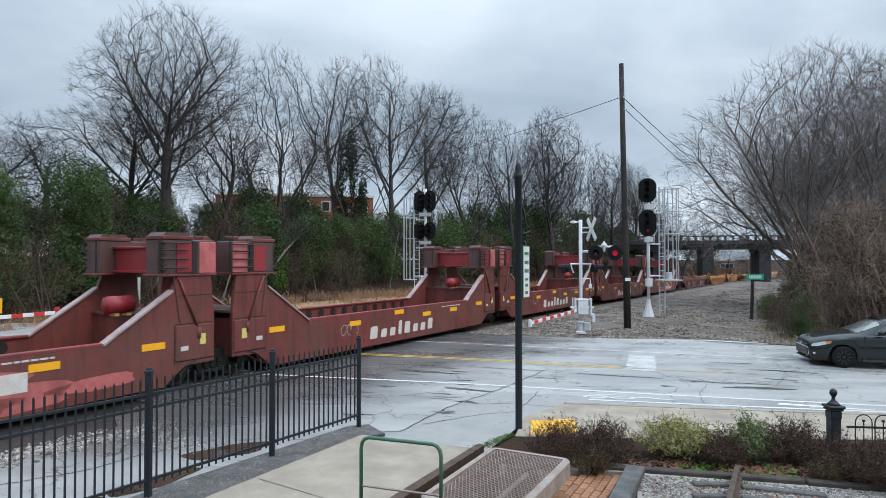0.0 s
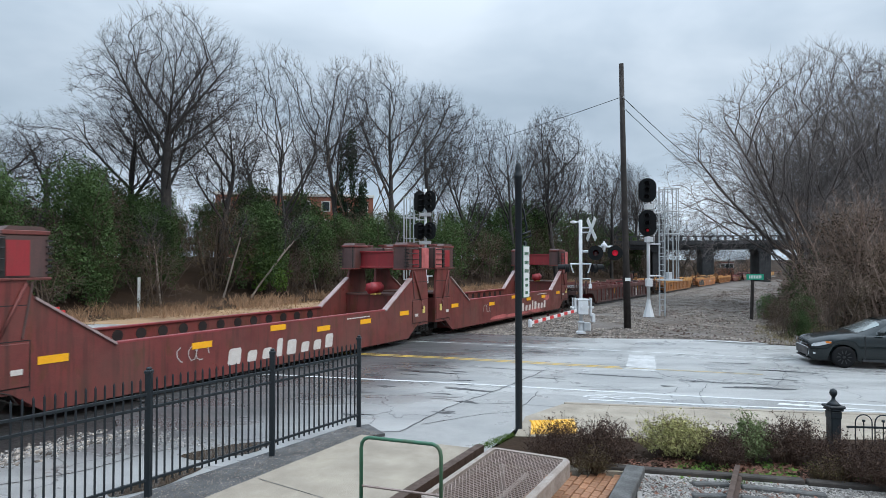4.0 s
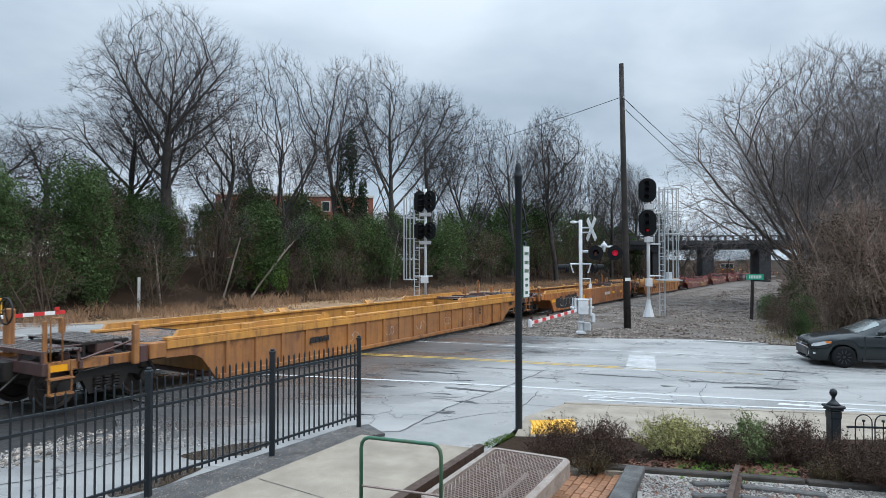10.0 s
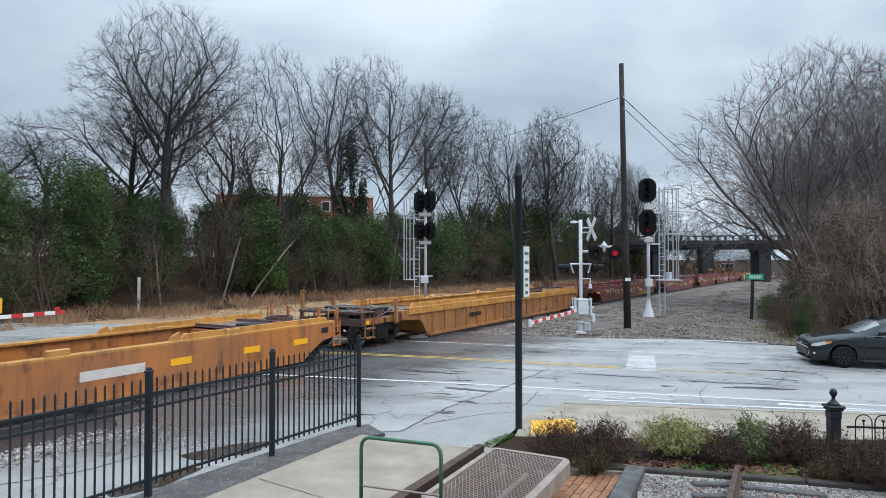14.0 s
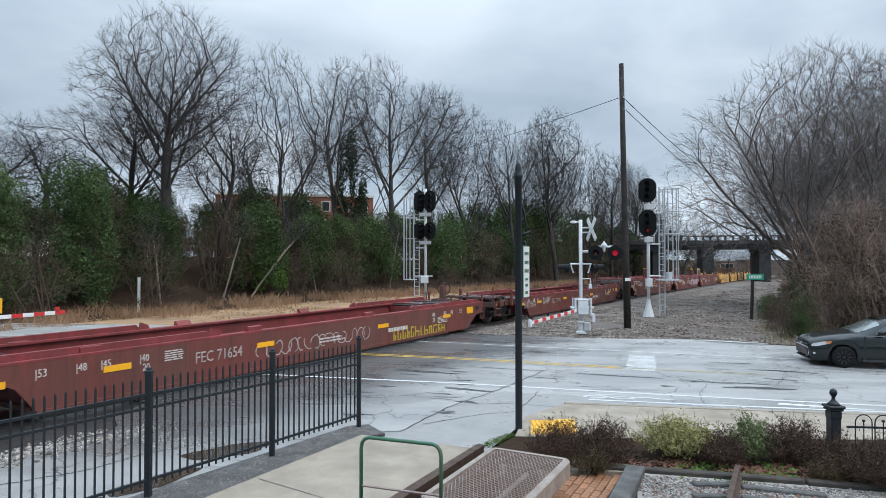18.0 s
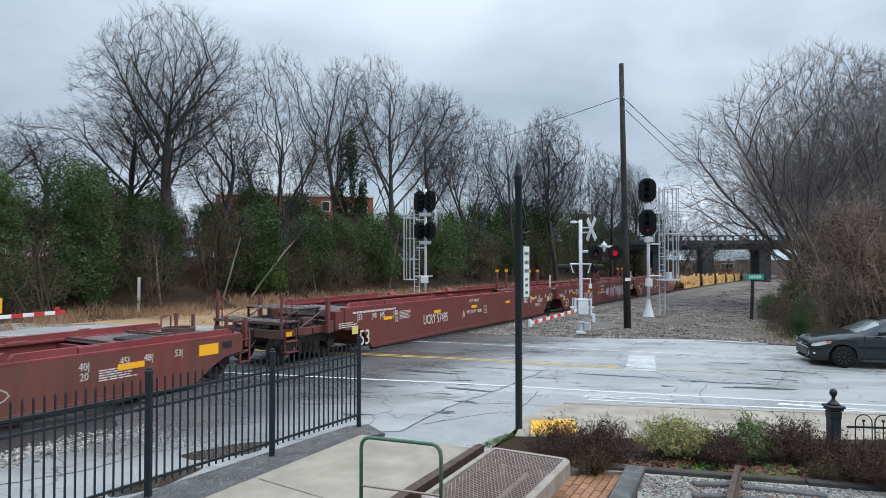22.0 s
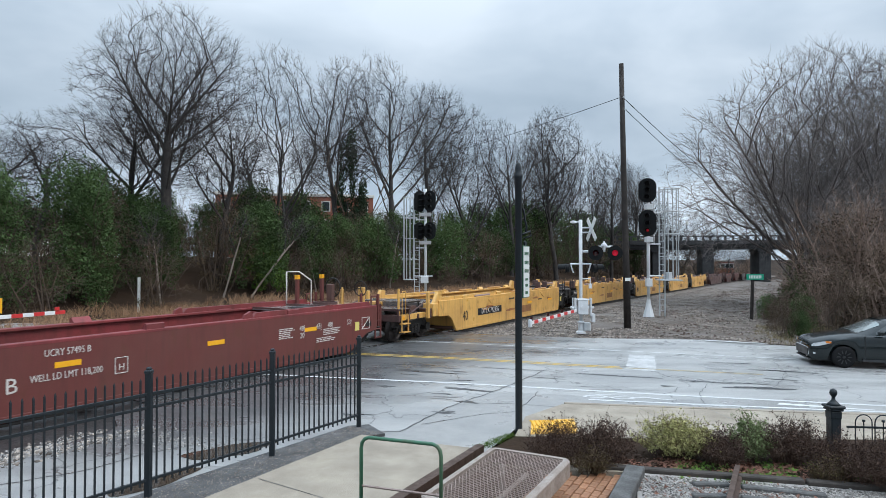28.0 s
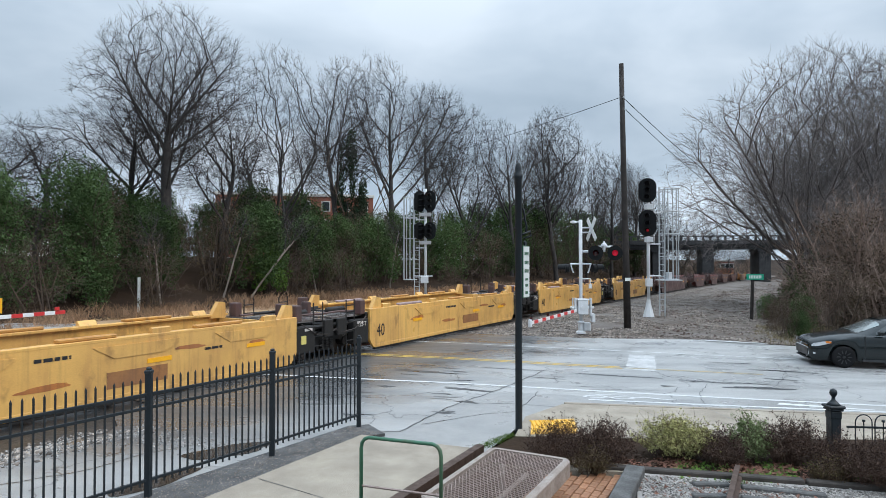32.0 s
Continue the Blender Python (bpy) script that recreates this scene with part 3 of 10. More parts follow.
M["line_white"] = paint("worn_white_road_paint", (0.72, 0.73, 0.73), 0.45, second=(0.45, 0.46, 0.46), amount=0.7, scale=3.0, grain=25.0, bump=0)
M["line_yellow"] = paint("worn_yellow_road_paint", (0.66, 0.42, 0.06), 0.45, second=(0.42, 0.29, 0.08), amount=0.7, scale=3.0, grain=25.0, bump=0)
M["line_yellow_old"] = paint("faded_yellow_road_paint", (0.48, 0.36, 0.16), 0.5, second=(0.3, 0.27, 0.2), amount=0.9, scale=2.5, grain=25.0, bump=0)
M["line_old"] = paint("faded_road_paint", (0.58, 0.58, 0.57), 0.5, second=(0.32, 0.32, 0.32), amount=0.8, scale=2.0, grain=25.0, bump=0)
M["pale_asphalt"] = paint("pale_worn_asphalt", (0.34, 0.335, 0.325), 0.4, second=(0.25, 0.247, 0.242), amount=0.7, scale=1.2, grain=110.0, rough_var=0.2, bump=0.1)
M["patch"] = paint("fresh_tar_patch", (0.04, 0.042, 0.045), 0.35, second=(0.06, 0.06, 0.06), amount=0.5, scale=2.0, grain=60.0)
M["puddle"] = paint("still_brown_water", (0.07, 0.05, 0.035), 0.04, second=(0.035, 0.026, 0.02), amount=0.5, scale=1.0, bump=0, grain_bump=0, rough_var=0.03)


def build_ground():
    """One sheet, fine near the track and coarse towards the horizon."""
    def lines(lo, hi, a, b, step, far):
        near = list(np.arange(a, b + 0.1, step))
        left, right, d = [], [], step
        x = a
        while x > lo:
            d *= 1.35
            x -= d
            left.append(x)
        x, d = b, step
        while x < hi:
            d *= 1.35
            x += d
            right.append(x)
        return left[::-1] + near + right
    xs, ys = lines(-2500, 2500, -60, 110, 2.5, 0), lines(-600, 3000, -20, 170, 2.5, 0)
    verts, faces = [], []
    for y in ys:
        for x in xs:
            verts.append((x, y, lie(x, y) + 0.05 * noise.noise(Vector((x, y, 0)) * 0.35)))
    n = len(xs)
    for j in range(len(ys) - 1):
        for i in range(n - 1):
            k = j * n + i
            faces.append((k, k + 1, k + n + 1, k + n))
    tagged(sheet("ground", verts, faces, M["earth"], smooth=True), "bare brown earth with leaf litter and moss", "ground", kind="structure")


def slab(name, poly, z0, z1, material, label, category, tilt=False, kind="structure", parent=None):
    bm = bmesh.new()
    lo = [bm.verts.new((x, y, z0)) for x, y in poly]
    hi = [bm.verts.new((x, y, z1 + (road_z(x) if tilt else 0))) for x, y in poly]
    bm.faces.new(lo[::-1])
    bm.faces.new(hi)
    n = len(poly)
    for i in range(n):
        bm.faces.new((lo[i], lo[(i + 1) % n], hi[(i + 1) % n], hi[i]))
    bmesh.ops.triangulate(bm, faces=[f for f in bm.faces if len(f.verts) > 4])
    ob = part(name, bm, material, parent)
    return tagged(ob, label, category, kind=kind) if label else ob


def stripe(name, pts, width, material, label, lift=0.005):
    """A painted line on the road."""
    verts, faces = [], []
    full = []
    for a, c in zip(pts, pts[1:]):
        full.append(a)
        if a[0] < 0 < c[0]:
            full.append((0.0, a[1] + (c[1] - a[1]) * -a[0] / (c[0] - a[0])))
    pts = full + [pts[-1]]
    for i, (x, y) in enumerate(pts):
        a, c = Vector(pts[max(i - 1, 0)]), Vector(pts[min(i + 1, len(pts) - 1)])
        d = (c - a).normalized()
        for k in (-0.5, 0.5):
            px, py = x - d.y * width * k, y + d.x * width * k
            verts.append((px, py, road_z(px) + lift))
    for i in range(len(pts) - 1):
        faces.append((2 * i, 2 * i + 1, 2 * i + 3, 2 * i + 2))
    return tagged(sheet(name, verts, faces, material), label, "road marking", kind="structure")


def patch_on_road(name, poly, material, label, category="road marking", lift=0.005, z=None):
    verts = [(x, y, (road_z(x) if z is None else z) + lift) for x, y in poly]
    return tagged(sheet(name, verts, [tuple(range(len(poly)))], material), label, category, kind="structure")


def blob(cx, cy, rx, ry, turn, n=18, wob=0.3, seed=0):
    r = random.Random(seed)
    ph = [r.uniform(0, 6.28) for _ in range(3)]
    out = []
    for k in range(n):
        a = k * math.tau / n
        w = 1 + wob * (math.sin(2 * a + ph[0]) * 0.5 + math.sin(3 * a + ph[1]) * 0.35 + math.sin(5 * a + ph[2]) * 0.3)
        x, y = rx * w * math.cos(a), ry * w * math.sin(a)
        out.append((cx + x * math.cos(turn) - y * math.sin(turn), cy + x * math.sin(turn) + y * math.cos(turn)))
    return out


def build_road():
    def on(s, q):
        return tuple(on_track(s, q))[:2]
    left = [(0, 26.05), (-14.3, 29.1), (-21, 29.7), (-90, 40), (-90, 35), on(15.5, 6.0), on(15.5, -1.7), on(14.4, -2.3), on(14.1, -2.9), on(13.7, -3.25), on(13.2, -3.2), on(12.6, -3.42), on(11.6, -3.4), on(10.4, -3.6), on(-30, -3.6), (-20, -22), (-9.5, 0), (-5.9, 4.2), (-3.1, 8.25), (-1.45, 11.0), (-0.9, 10.6), (0, 10.05)]
    right = [(0, 10.05), (0.62, 9.8), (1.15, 10.9), (1.55, 11.9), (2.3, 12.86), (5.23, 12.42), (7.34, 12.17), (12, 11.8), (60, 7), (90, 4), (90, 10), (40, 19.3), (13.1, 23.2), (9.95, 24.55), (5.7, 24.6), (2.66, 25.28), (0, 26.05)]
    bm = bmesh.new()
    for poly in (left, right):
        f = bm.faces.new([bm.verts.new((x, y, road_z(x))) for x, y in poly])
    bmesh.ops.remove_doubles(bm, verts=bm.verts, dist=0.001)
    bmesh.ops.triangulate(bm, faces=bm.faces)
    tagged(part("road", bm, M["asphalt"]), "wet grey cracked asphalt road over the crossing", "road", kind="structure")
    # painted lines
    stripe("edge_line", [(-14, 18.7), (-2.07, 15.88), (4.74, 14.38), (9.27, 13.5), (30, 9.6)], 0.12, M["line_white"], "worn solid white edge line")
    stripe("gutter_line", [(3.2, 13.72), (5.6, 13.35), (8.85, 12.92), (14, 12.2)], 0.10, M["line_white"], "thin white line beside the kerb")
    stripe("far_line", [(-14, 26.6), (0.33, 22.72), (11.09, 19.86), (30, 14.8)], 0.10, M["line_white"], "worn white line along the far lane")
    stripe("far_old_line", [(7.2, 21.9), (12.6, 20.6)], 0.10, M["line_old"], "faded line of old road paint")
    for k in (-0.11, 0.11):
        stripe("centre_line", [(-14, 23.0 + k), (-2.24, 19.91 + k), (5.1, 17.86 + k)], 0.10, M["line_yellow"], "yellow centre line of a double pair")
    stripe("centre_line", [(5.2, 17.83), (8.74, 17.04)], 0.13, M["line_yellow_old"], "worn single yellow centre line")
    # a worn box, old turn arrows, and tar patches
    patch_on_road("worn_box_marking", [(5.1, 17.5), (5.95, 17.35), (6.85, 20.2), (6.1, 20.4)], M["line_old"], "worn pale block of road paint")
    for cx, cy, rx, ry, tn in ((3.75, 14.22, 0.5, 0.03, -0.12), (4.55, 13.95, 0.3, 0.05, -0.2), (4.95, 13.8, 0.3, 0.03, -0.2)):
        patch_on_road("turn_marking", blob(cx, cy, rx, ry, tn, 14, 0.25, int(cx * 10)), M["line_white"], "worn white stroke of a turn marking")
    for cx, cy in ((3.42, 14.02), (4.0, 13.92)):
        ring = [(cx + 0.24 * math.cos(a * math.tau / 16), cy + 0.11 * math.sin(a * math.tau / 16)) for a in range(17)]
        verts, faces = [], []
        for x, y in ring:
            for k in (0.8, 1.2):
                px, py = cx + (x - cx) * k, cy + (y - cy) * k
                verts.append((px, py, road_z(px) + 0.006))
        for i in range(16):
            faces.append((2 * i, 2 * i + 1, 2 * i + 3, 2 * i + 2))
        tagged(sheet("lane_symbol", verts, faces, M["line_white"]), "worn white ring of a lane symbol", "road marking", kind="structure")
    patch_on_road("pale_road_patch", [(-0.75, 11.0), (0.2, 13.0), (1.2, 14.45), (3.3, 14.05), (3.1, 12.9), (2.4, 12.98), (1.65, 12.1), (1.1, 10.95), (0.58, 9.88), (0.02, 10.1)], M["pale_asphalt"], "paler worn patch of asphalt", "road patch", lift=0.003)
    patch_on_road("turn_arrow", [(7.2, 13.45), (9.0, 13.0), (9.05, 13.08), (8.3, 13.3), (7.35, 13.62)], M["line_white"], "long white turn arrow on the road")
    patch_on_road("tar_patch", blob(7.7, 15.2, 0.62, 0.15, -0.12, n=30, wob=0.55, seed=3), M["patch"], "dark tar patch in the road", "road patch")
    for cx, cy, rx, ry, sd in ((2.2, 21.7, 0.5, 0.12, 1), (3.1, 20.8, 0.35, 0.12, 5), (1.0, 20.9, 0.4, 0.15, 6), (4.6, 16.6, 0.9, 0.08, 7), (2.0, 17.4, 0.7, 0.06, 8), (6.7, 15.9, 0.5, 0.07, 9), (-0.5, 16.9, 0.9, 0.12, 10), (0.6, 14.6, 0.5, 0.1, 11), (9.6, 17.6, 0.7, 0.1, 12), (8.8, 18.9, 0.5, 0.08, 14)):
        patch_on_road("tar_patch", blob(cx, cy, rx, ry, -0.25, wob=0.6, seed=sd), M["patch"], "thin dark tar seam in the road", "road patch", lift=0.004)
    r = random.Random(77)

    def crack(pts, width):
        """A wandering tar-filled crack."""
        line = []
        for (ax, ay), (bx, by) in zip(pts, pts[1:]):
            n = max(2, int(math.hypot(bx - ax, by - ay) / 0.22))
            for i in range(n):
                f = i / n
                line.append((ax + (bx - ax) * f + r.uniform(-0.03, 0.03), ay + (by - ay) * f + r.uniform(-0.03, 0.03)))
        stripe("road_crack", line + [pts[-1]], width, M["patch"], "dark tar-filled crack in the asphalt", lift=0.0065)
    crack([(-1.2, 11.0), (-0.75, 11.02), (0.2, 13.0), (1.2, 14.45), (1.9, 15.7), (2.9, 17.4)], 0.032)
    crack([(-8.4, 5.9), (-5.96, 8.42), (-5.22, 8.97), (-4.64, 9.8), (-3.84, 10.5)], 0.022)
    crack([(0.35, 13.1), (1.4, 13.25), (2.4, 12.95), (3.2, 12.95)], 0.018)
    crack([(-0.4, 11.5), (0.6, 12.2), (1.5, 12.6), (1.9, 13.6), (2.2, 14.5)], 0.018)
    crack([(5.6, 13.4), (5.9, 14.4), (6.6, 15.6), (8.6, 15.9), (9.8, 17.8)], 0.011)
    crack([(8.2, 15.4), (9.4, 17.0), (10.2, 19.2)], 0.012)
    crack([(-1.0, 21.6), (1.2, 21.0), (3.4, 21.5), (6.5, 20.9)], 0.016)
    for i in range(26):
        cx, cy = r.uniform(-2.2, 0.6), r.uniform(12.2, 18.5)
        patch_on_road("road_scuff", blob(cx, cy, r.uniform(0.12, 0.34), r.uniform(0.03, 0.08), -0.2, wob=0.6, seed=300 + i), M["patch"], "dark scuff on the wet asphalt", "road patch", lift=0.0035 + 0.0001 * i)
    for i in range(9):
        cx, cy = r.uniform(2.5, 9.5), r.uniform(14.6, 22.0)
        patch_on_road("road_scuff", blob(cx, cy, r.uniform(0.15, 0.5), r.uniform(0.02, 0.05), -0.25, wob=0.7, seed=400 + i), M["patch"], "dark scuff on the wet asphalt", "road patch", lift=0.0062 + 0.0001 * i)
    # pale patch paints the shine of water along the road edge
    patch_on_road("concrete_lip", blob(11.0, 23.85, 1.05, 0.2, -0.32, 30, 0.4, 9), M["line_old"], "pale patch painted as the bright wet streak at the road edge", "road patch", lift=0.03)
    # standing water
    for cx, cy, rx, ry, tn, sd in ((-3.4, 9.95, 0.72, 0.3, 0.5, 2), (-3.95, 8.55, 0.6, 0.24, 0.95, 4), (-4.75, 7.3, 0.7, 0.28, 0.98, 8), (12.6, 23.25, 0.9, 0.12, -0.3, 6)):
        patch_on_road("puddle", blob(cx, cy, rx, ry, tn, 26, 0.22, sd), M["puddle"], "shallow brown puddle on the wet pavement", "puddle", lift=0.006)


def bed(name, s0, s1, q0, q1, z0, z1, step, material, label):
    """A strip of ballast along the track, with shoulders."""
    verts, faces = [], []
    qs = [q0 - 0.8, q0, q0 + 0.35 * (q1 - q0), q0 + 0.65 * (q1 - q0), q1, q1 + 0.8]
    n, s = 0, s0
    while s <= s1 + 0.01:
        for j, q in enumerate(qs):
            p = on_track(s, q)
            edge = j in (0, len(qs) - 1)
            verts.append((p.x, p.y, grade(s) + (z0 if edge else z1) + 0.03 * noise.noise(p * 1.3)))
        n += 1
        s += step
    for i in range(n - 1):
        for j in range(len(qs) - 1):
            k = i * len(qs) + j
            faces.append((k, k + 1, k + len(qs) + 1, k + len(qs)))
    tagged(sheet(name, verts, faces, material, smooth=True), label, "ballast", kind="structure")


def yard_z(x, y):
    s, q = along(x, y)
    j = (-q - 3.3) / 0.7
    j = min(j, 12.5)
    h = -0.10 - 0.01 * j + 0.10 * noise.noise(Vector((x, y, 3)) * 0.6) + 0.05 * noise.noise(Vector((x, y, 7)) * 1.9)
    if s > 40 and 5.5 < j < 8.5:
        h += 0.18 * (1 - abs(j - 7) / 1.5)
    return grade(s) + h - (0.0 if s > 29 else 0.05)


def build_track():
    bed("ballast_near", -60.5, 15.5, -3.5, 2.6, -0.02, -0.025, 1.0, M["oily_shade"], "oily ballast under the track before the crossing, darkened for the train's shade")
    bed("ballast_far", 29.5, 320, -2.6, 2.6, -0.22, -0.06, 3.0, M["gravel"], "grey ballast under the track beyond the crossing")
    # the open gravel yard beside the track beyond the road
    verts, faces = [], []
    rows = list(np.arange(25.0, 190, 0.9))
    qs = [-3.3, -4.0, -4.7, -5.4, -6.1, -6.8, -7.5, -8.2, -9.0, -9.7, -10.4, -11.1, -11.8, -12.6, -13.6]
    for s in rows:
        for j, q in enumerate(qs):
            p = on_track(s, q)
            verts.append((p.x, p.y, yard_z(p.x, p.y)))
    n = len(qs)
    for i in range(len(rows) - 1):
        for j in range(n - 1):
            k = i * n + j
            faces.append((k, k + 1, k + n + 1, k + n))
    tagged(sheet("gravel_yard", verts, faces, M["gravel"], smooth=True), "grey-brown gravel strip beside the track", "gravel", kind="structure")
    def verge(name, s0, s1, q0, q1, lift, mat, label, n=9):
        verts, faces = [], []
        ss = list(np.arange(s0, s1, 1.5))
        for s in ss:
            for j in range(n):
                q = q0 + (q1 - q0) * j / (n - 1)
                p = on_track(s, q)
                edge = 1.0 if 0 < j < n - 1 else 0.0
                verts.append((p.x, p.y, lie(p.x, p.y) + (lift + 0.04 * noise.noise(p * 0.9)) * edge - 0.06 * (1 - edge)))
        for i in range(len(ss) - 1):
            for j in range(n - 1):
                k = i * n + j
                faces.append((k, k + 1, k + n + 1, k + n))
        tagged(sheet(name, verts, faces, mat, smooth=True), label, "verge", kind="structure")
    verge("far_gravel", 27.5, 120, 3.0, 10.5, 0.12, M["gravel"], "grey gravel on the far side of the track")
    verge("dead_grass_verge", 8, 75, 9.6, 17.5, 0.13, M["straw"], "straw-coloured dead grass verge below the bank")
    # rails
    for q in (-0.755, 0.755):
        rail = thing("rail", pose(0, 0, 0), "rusty steel rail with a bright worn head", "rail", "rails of the track", "structure")
        for name, prof, mat in (("web", ((-0.07, -0.17), (0.07, -0.17), (0.07, -0.15), (0.012, -0.135), (0.012, -0.04), (0.036, -0.03), (0.036, -0.008), (-0.036, -0.008), (-0.036, -0.03), (-0.012, -0.04), (-0.012, -0.135), (-0.07, -0.15)), M["rail"]),
                                ("head", ((-0.034, -0.008), (0.034, -0.008), (0.034, 0.0), (-0.034, 0.0)), M["railtop"])):
            verts, faces, m, n = [], [], len(prof), 0
            ss = [-60, 0, 20, 38, 44, 50, 60, 80, 110, 150, 200, 260, 320]
            for s in ss:
                for u, w in prof:
                    verts.append(on_track(s, q + u, w + 0.004))
            for i in range(len(ss) - 1):
                for j in range(m):
                    faces.append((i * m + j, i * m + (j + 1) % m, (i + 1) * m + (j + 1) % m, (i + 1) * m + j))
            sheet(name, verts, faces, mat, rail)
    bm = bmesh.new()
    box(bm, -0.115, 0.115, -1.3, 1.3, -0.2, -0.035, b=0.015)
    tie = part("tie", bm, M["tie"])
    tie.matrix_basis = Matrix.Translation(on_track(15.0, 0)) @ pose(0, 0, 0, 0, 0, TURN)
    tagged(tie, "weathered creosoted timber tie under the rails", "railway tie", "ties of the track")
    ss = [15.0 - 0.55 * k for k in range(1, 46)] + [30.2 + 0.55 * k for k in range(110)]
    for s in ss:
        copy_thing(tie, Matrix.Translation(on_track(s, 0)) @ pose(0, 0, 0, 0, 0, TURN))
    # rubber and timber crossing panels either side of the rails
    for q0, q1 in ((-1.5, -0.85), (-0.62, 0.62), (0.85, 1.5)):
        for i in range(6):
            s0 = 15.6 + i * 2.3
            bm = bmesh.new()
            box(bm, 0.01, 2.28, q0, q1, -0.1, 0.004, b=0.012)
            ob = part("crossing_panel", bm, M["tarmac_strip"])
            ob.matrix_basis = Matrix.Translation(on_track(s0, 0)) @ pose(0, 0, 0, 0, 0, TURN)
            tagged(ob, "dark worn panel of the level crossing", "crossing panel", "panels of the crossing", "structure")


build_ground()
build_road()
build_track()

# ---- the train: empty container well cars ----
SPEED = 9.27
WHEELSETS, UNITS = [], []
NEARY, FARY = -HALF, HALF


def wheelset_mesh():
    bm = bmesh.new()
    for y in (-0.75, 0.75):
        k = -1 if y < 0 else 1
        lathe(bm, ((0.10, k * 0.10), (0.20, k * 0.07), (0.33, k * 0.035), (0.37, k * 0.07), (0.42, k * 0.07), (0.43, -k * 0.045), (0.455, -k * 0.055), (0.455, -k * 0.075), (0.36, -k * 0.075), (0.33, -k * 0.02), (0.1, -k * 0.06)), (0, y, 0), "y", 20)
        # cast ribs that show the turning
        for j in range(3):
            a = j * math.tau / 3
            p = Vector((math.cos(a) * 0.24, y + k * 0.055, math.sin(a) * 0.24))
            box(bm, p.x - 0.05, p.x + 0.05, p.y - 0.03, p.y + 0.03, p.z - 0.05, p.z + 0.05)
    tube(bm, ((0, -0.95, 0), (0, 0.95, 0)), 0.085, 10)
    me = bpy.data.meshes.new("wheelset")
    bmesh.ops.recalc_face_normals(bm, faces=bm.faces)
    bm.to_mesh(me)
    bm.free()
    me.materials.append(M["wheel"])
    return me


def truck_frame_mesh():
    bm = bmesh.new()
    for y in (-1.0, 1.0):
        prism(bm, ((-1.15, 0.36), (-1.15, 0.56), (-0.75, 0.62), (-0.45, 0.80), (0.45, 0.80), (0.75, 0.62), (1.15, 0.56), (1.15, 0.36), (0.78, 0.36), (0.72, 0.5), (0.5, 0.56), (0.36, 0.26), (-0.36, 0.26), (-0.5, 0.56), (-0.72, 0.5), (-0.78, 0.36)), y - 0.07, y + 0.07)
        for x in (-0.89, 0.89):
            lathe(bm, ((0.15, -0.14), (0.15, 0.14)), (x, y, 0.455), "y", 10)
        for x in (-0.2, 0.0, 0.2):
            for z in (0.34, 0.40, 0.46, 0.52, 0.58):
                lathe(bm, ((0.085, -0.02), (0.085, 0.02)), (x, y + (-0.09 if y < 0 else 0.09), z), "z", 8)
    box(bm, -0.24, 0.24, -1.0, 1.0, 0.58, 0.78)
    me = bpy.data.meshes.new("truck_frame")
    bmesh.ops.recalc_face_normals(bm, faces=bm.faces)
    bm.to_mesh(me)
    bm.free()
    me.materials.append(M["black"])
    return me


WHEELSET, TRUCK = wheelset_mesh(), truck_frame_mesh()


def add_truck(unit, x):
    truck = new("truck", TRUCK)
    truck.parent, truck.location = unit, (x, 0, 0)
    for dx in (-0.89, 0.89):
        w = new("wheelset", WHEELSET)
        w.parent, w.location = truck, (dx, 0, 0.455)
        WHEELSETS.append((w, dx))
    return truck


def lettering(unit, name, text, x, z, size, mat="white", y=None, narrow=1.0):
    ob = letters(name, text, size, M[mat], unit, Matrix.Translation((x, (NEARY if y is None else y) - 0.008, z)) @ pose(0, 0, 0, 90, 0, 0))
    ob.scale = (narrow, 1, 1)
    return ob


def plate(name, unit, x0, x1, z0, z1, mat, y=None, t=0.012, b=0.0):
    y = (NEARY if y is None else y)
    return made(name, M[mat], unit, blocks=[(x0, x1, y - t, y + 0.002, z0, z1)], b=b)


def small_print(unit, x, z, w, rows=4, h=0.035, gap=0.06, seed=0, mat="white"):
    """Stencilled data too small to read: rows of broken bars."""
    r = random.Random(seed)
    bl = []
    for i in range(rows):
        u = x
        end = x + w * r.uniform(0.7, 1.0)
        while u < end:
            k = min(r.uniform(0.06, 0.2), end - u)
            if k < 0.02:
                break
            bl.append((u, u + k, NEARY - 0.008, NEARY + 0.002, z - i * gap - h, z - i * gap))
            u += k + 0.03
    return tagged(made("stencilled_data", M[mat], unit, blocks=bl), kind="stuff")


def paint_line(unit, pts, r, mat):
    """A flat line of sprayed paint, not a pipe."""
    bm = bmesh.new()
    ring = []
    for k, p in enumerate(pts):
        p0, p1 = Vector(pts[max(k - 1, 0)]), Vector(pts[min(k + 1, len(pts) - 1)])
        d = (p1 - p0).normalized()
        n = Vector((-d.z, 0, d.x)) * r
        ring.append((bm.verts.new(Vector(p) - n), bm.verts.new(Vector(p) + n)))
    for (p, q), (u, v) in zip(ring, ring[1:]):
        bm.faces.new((p, u, v, q))
    part("spray_stroke", bm, M[mat], unit)


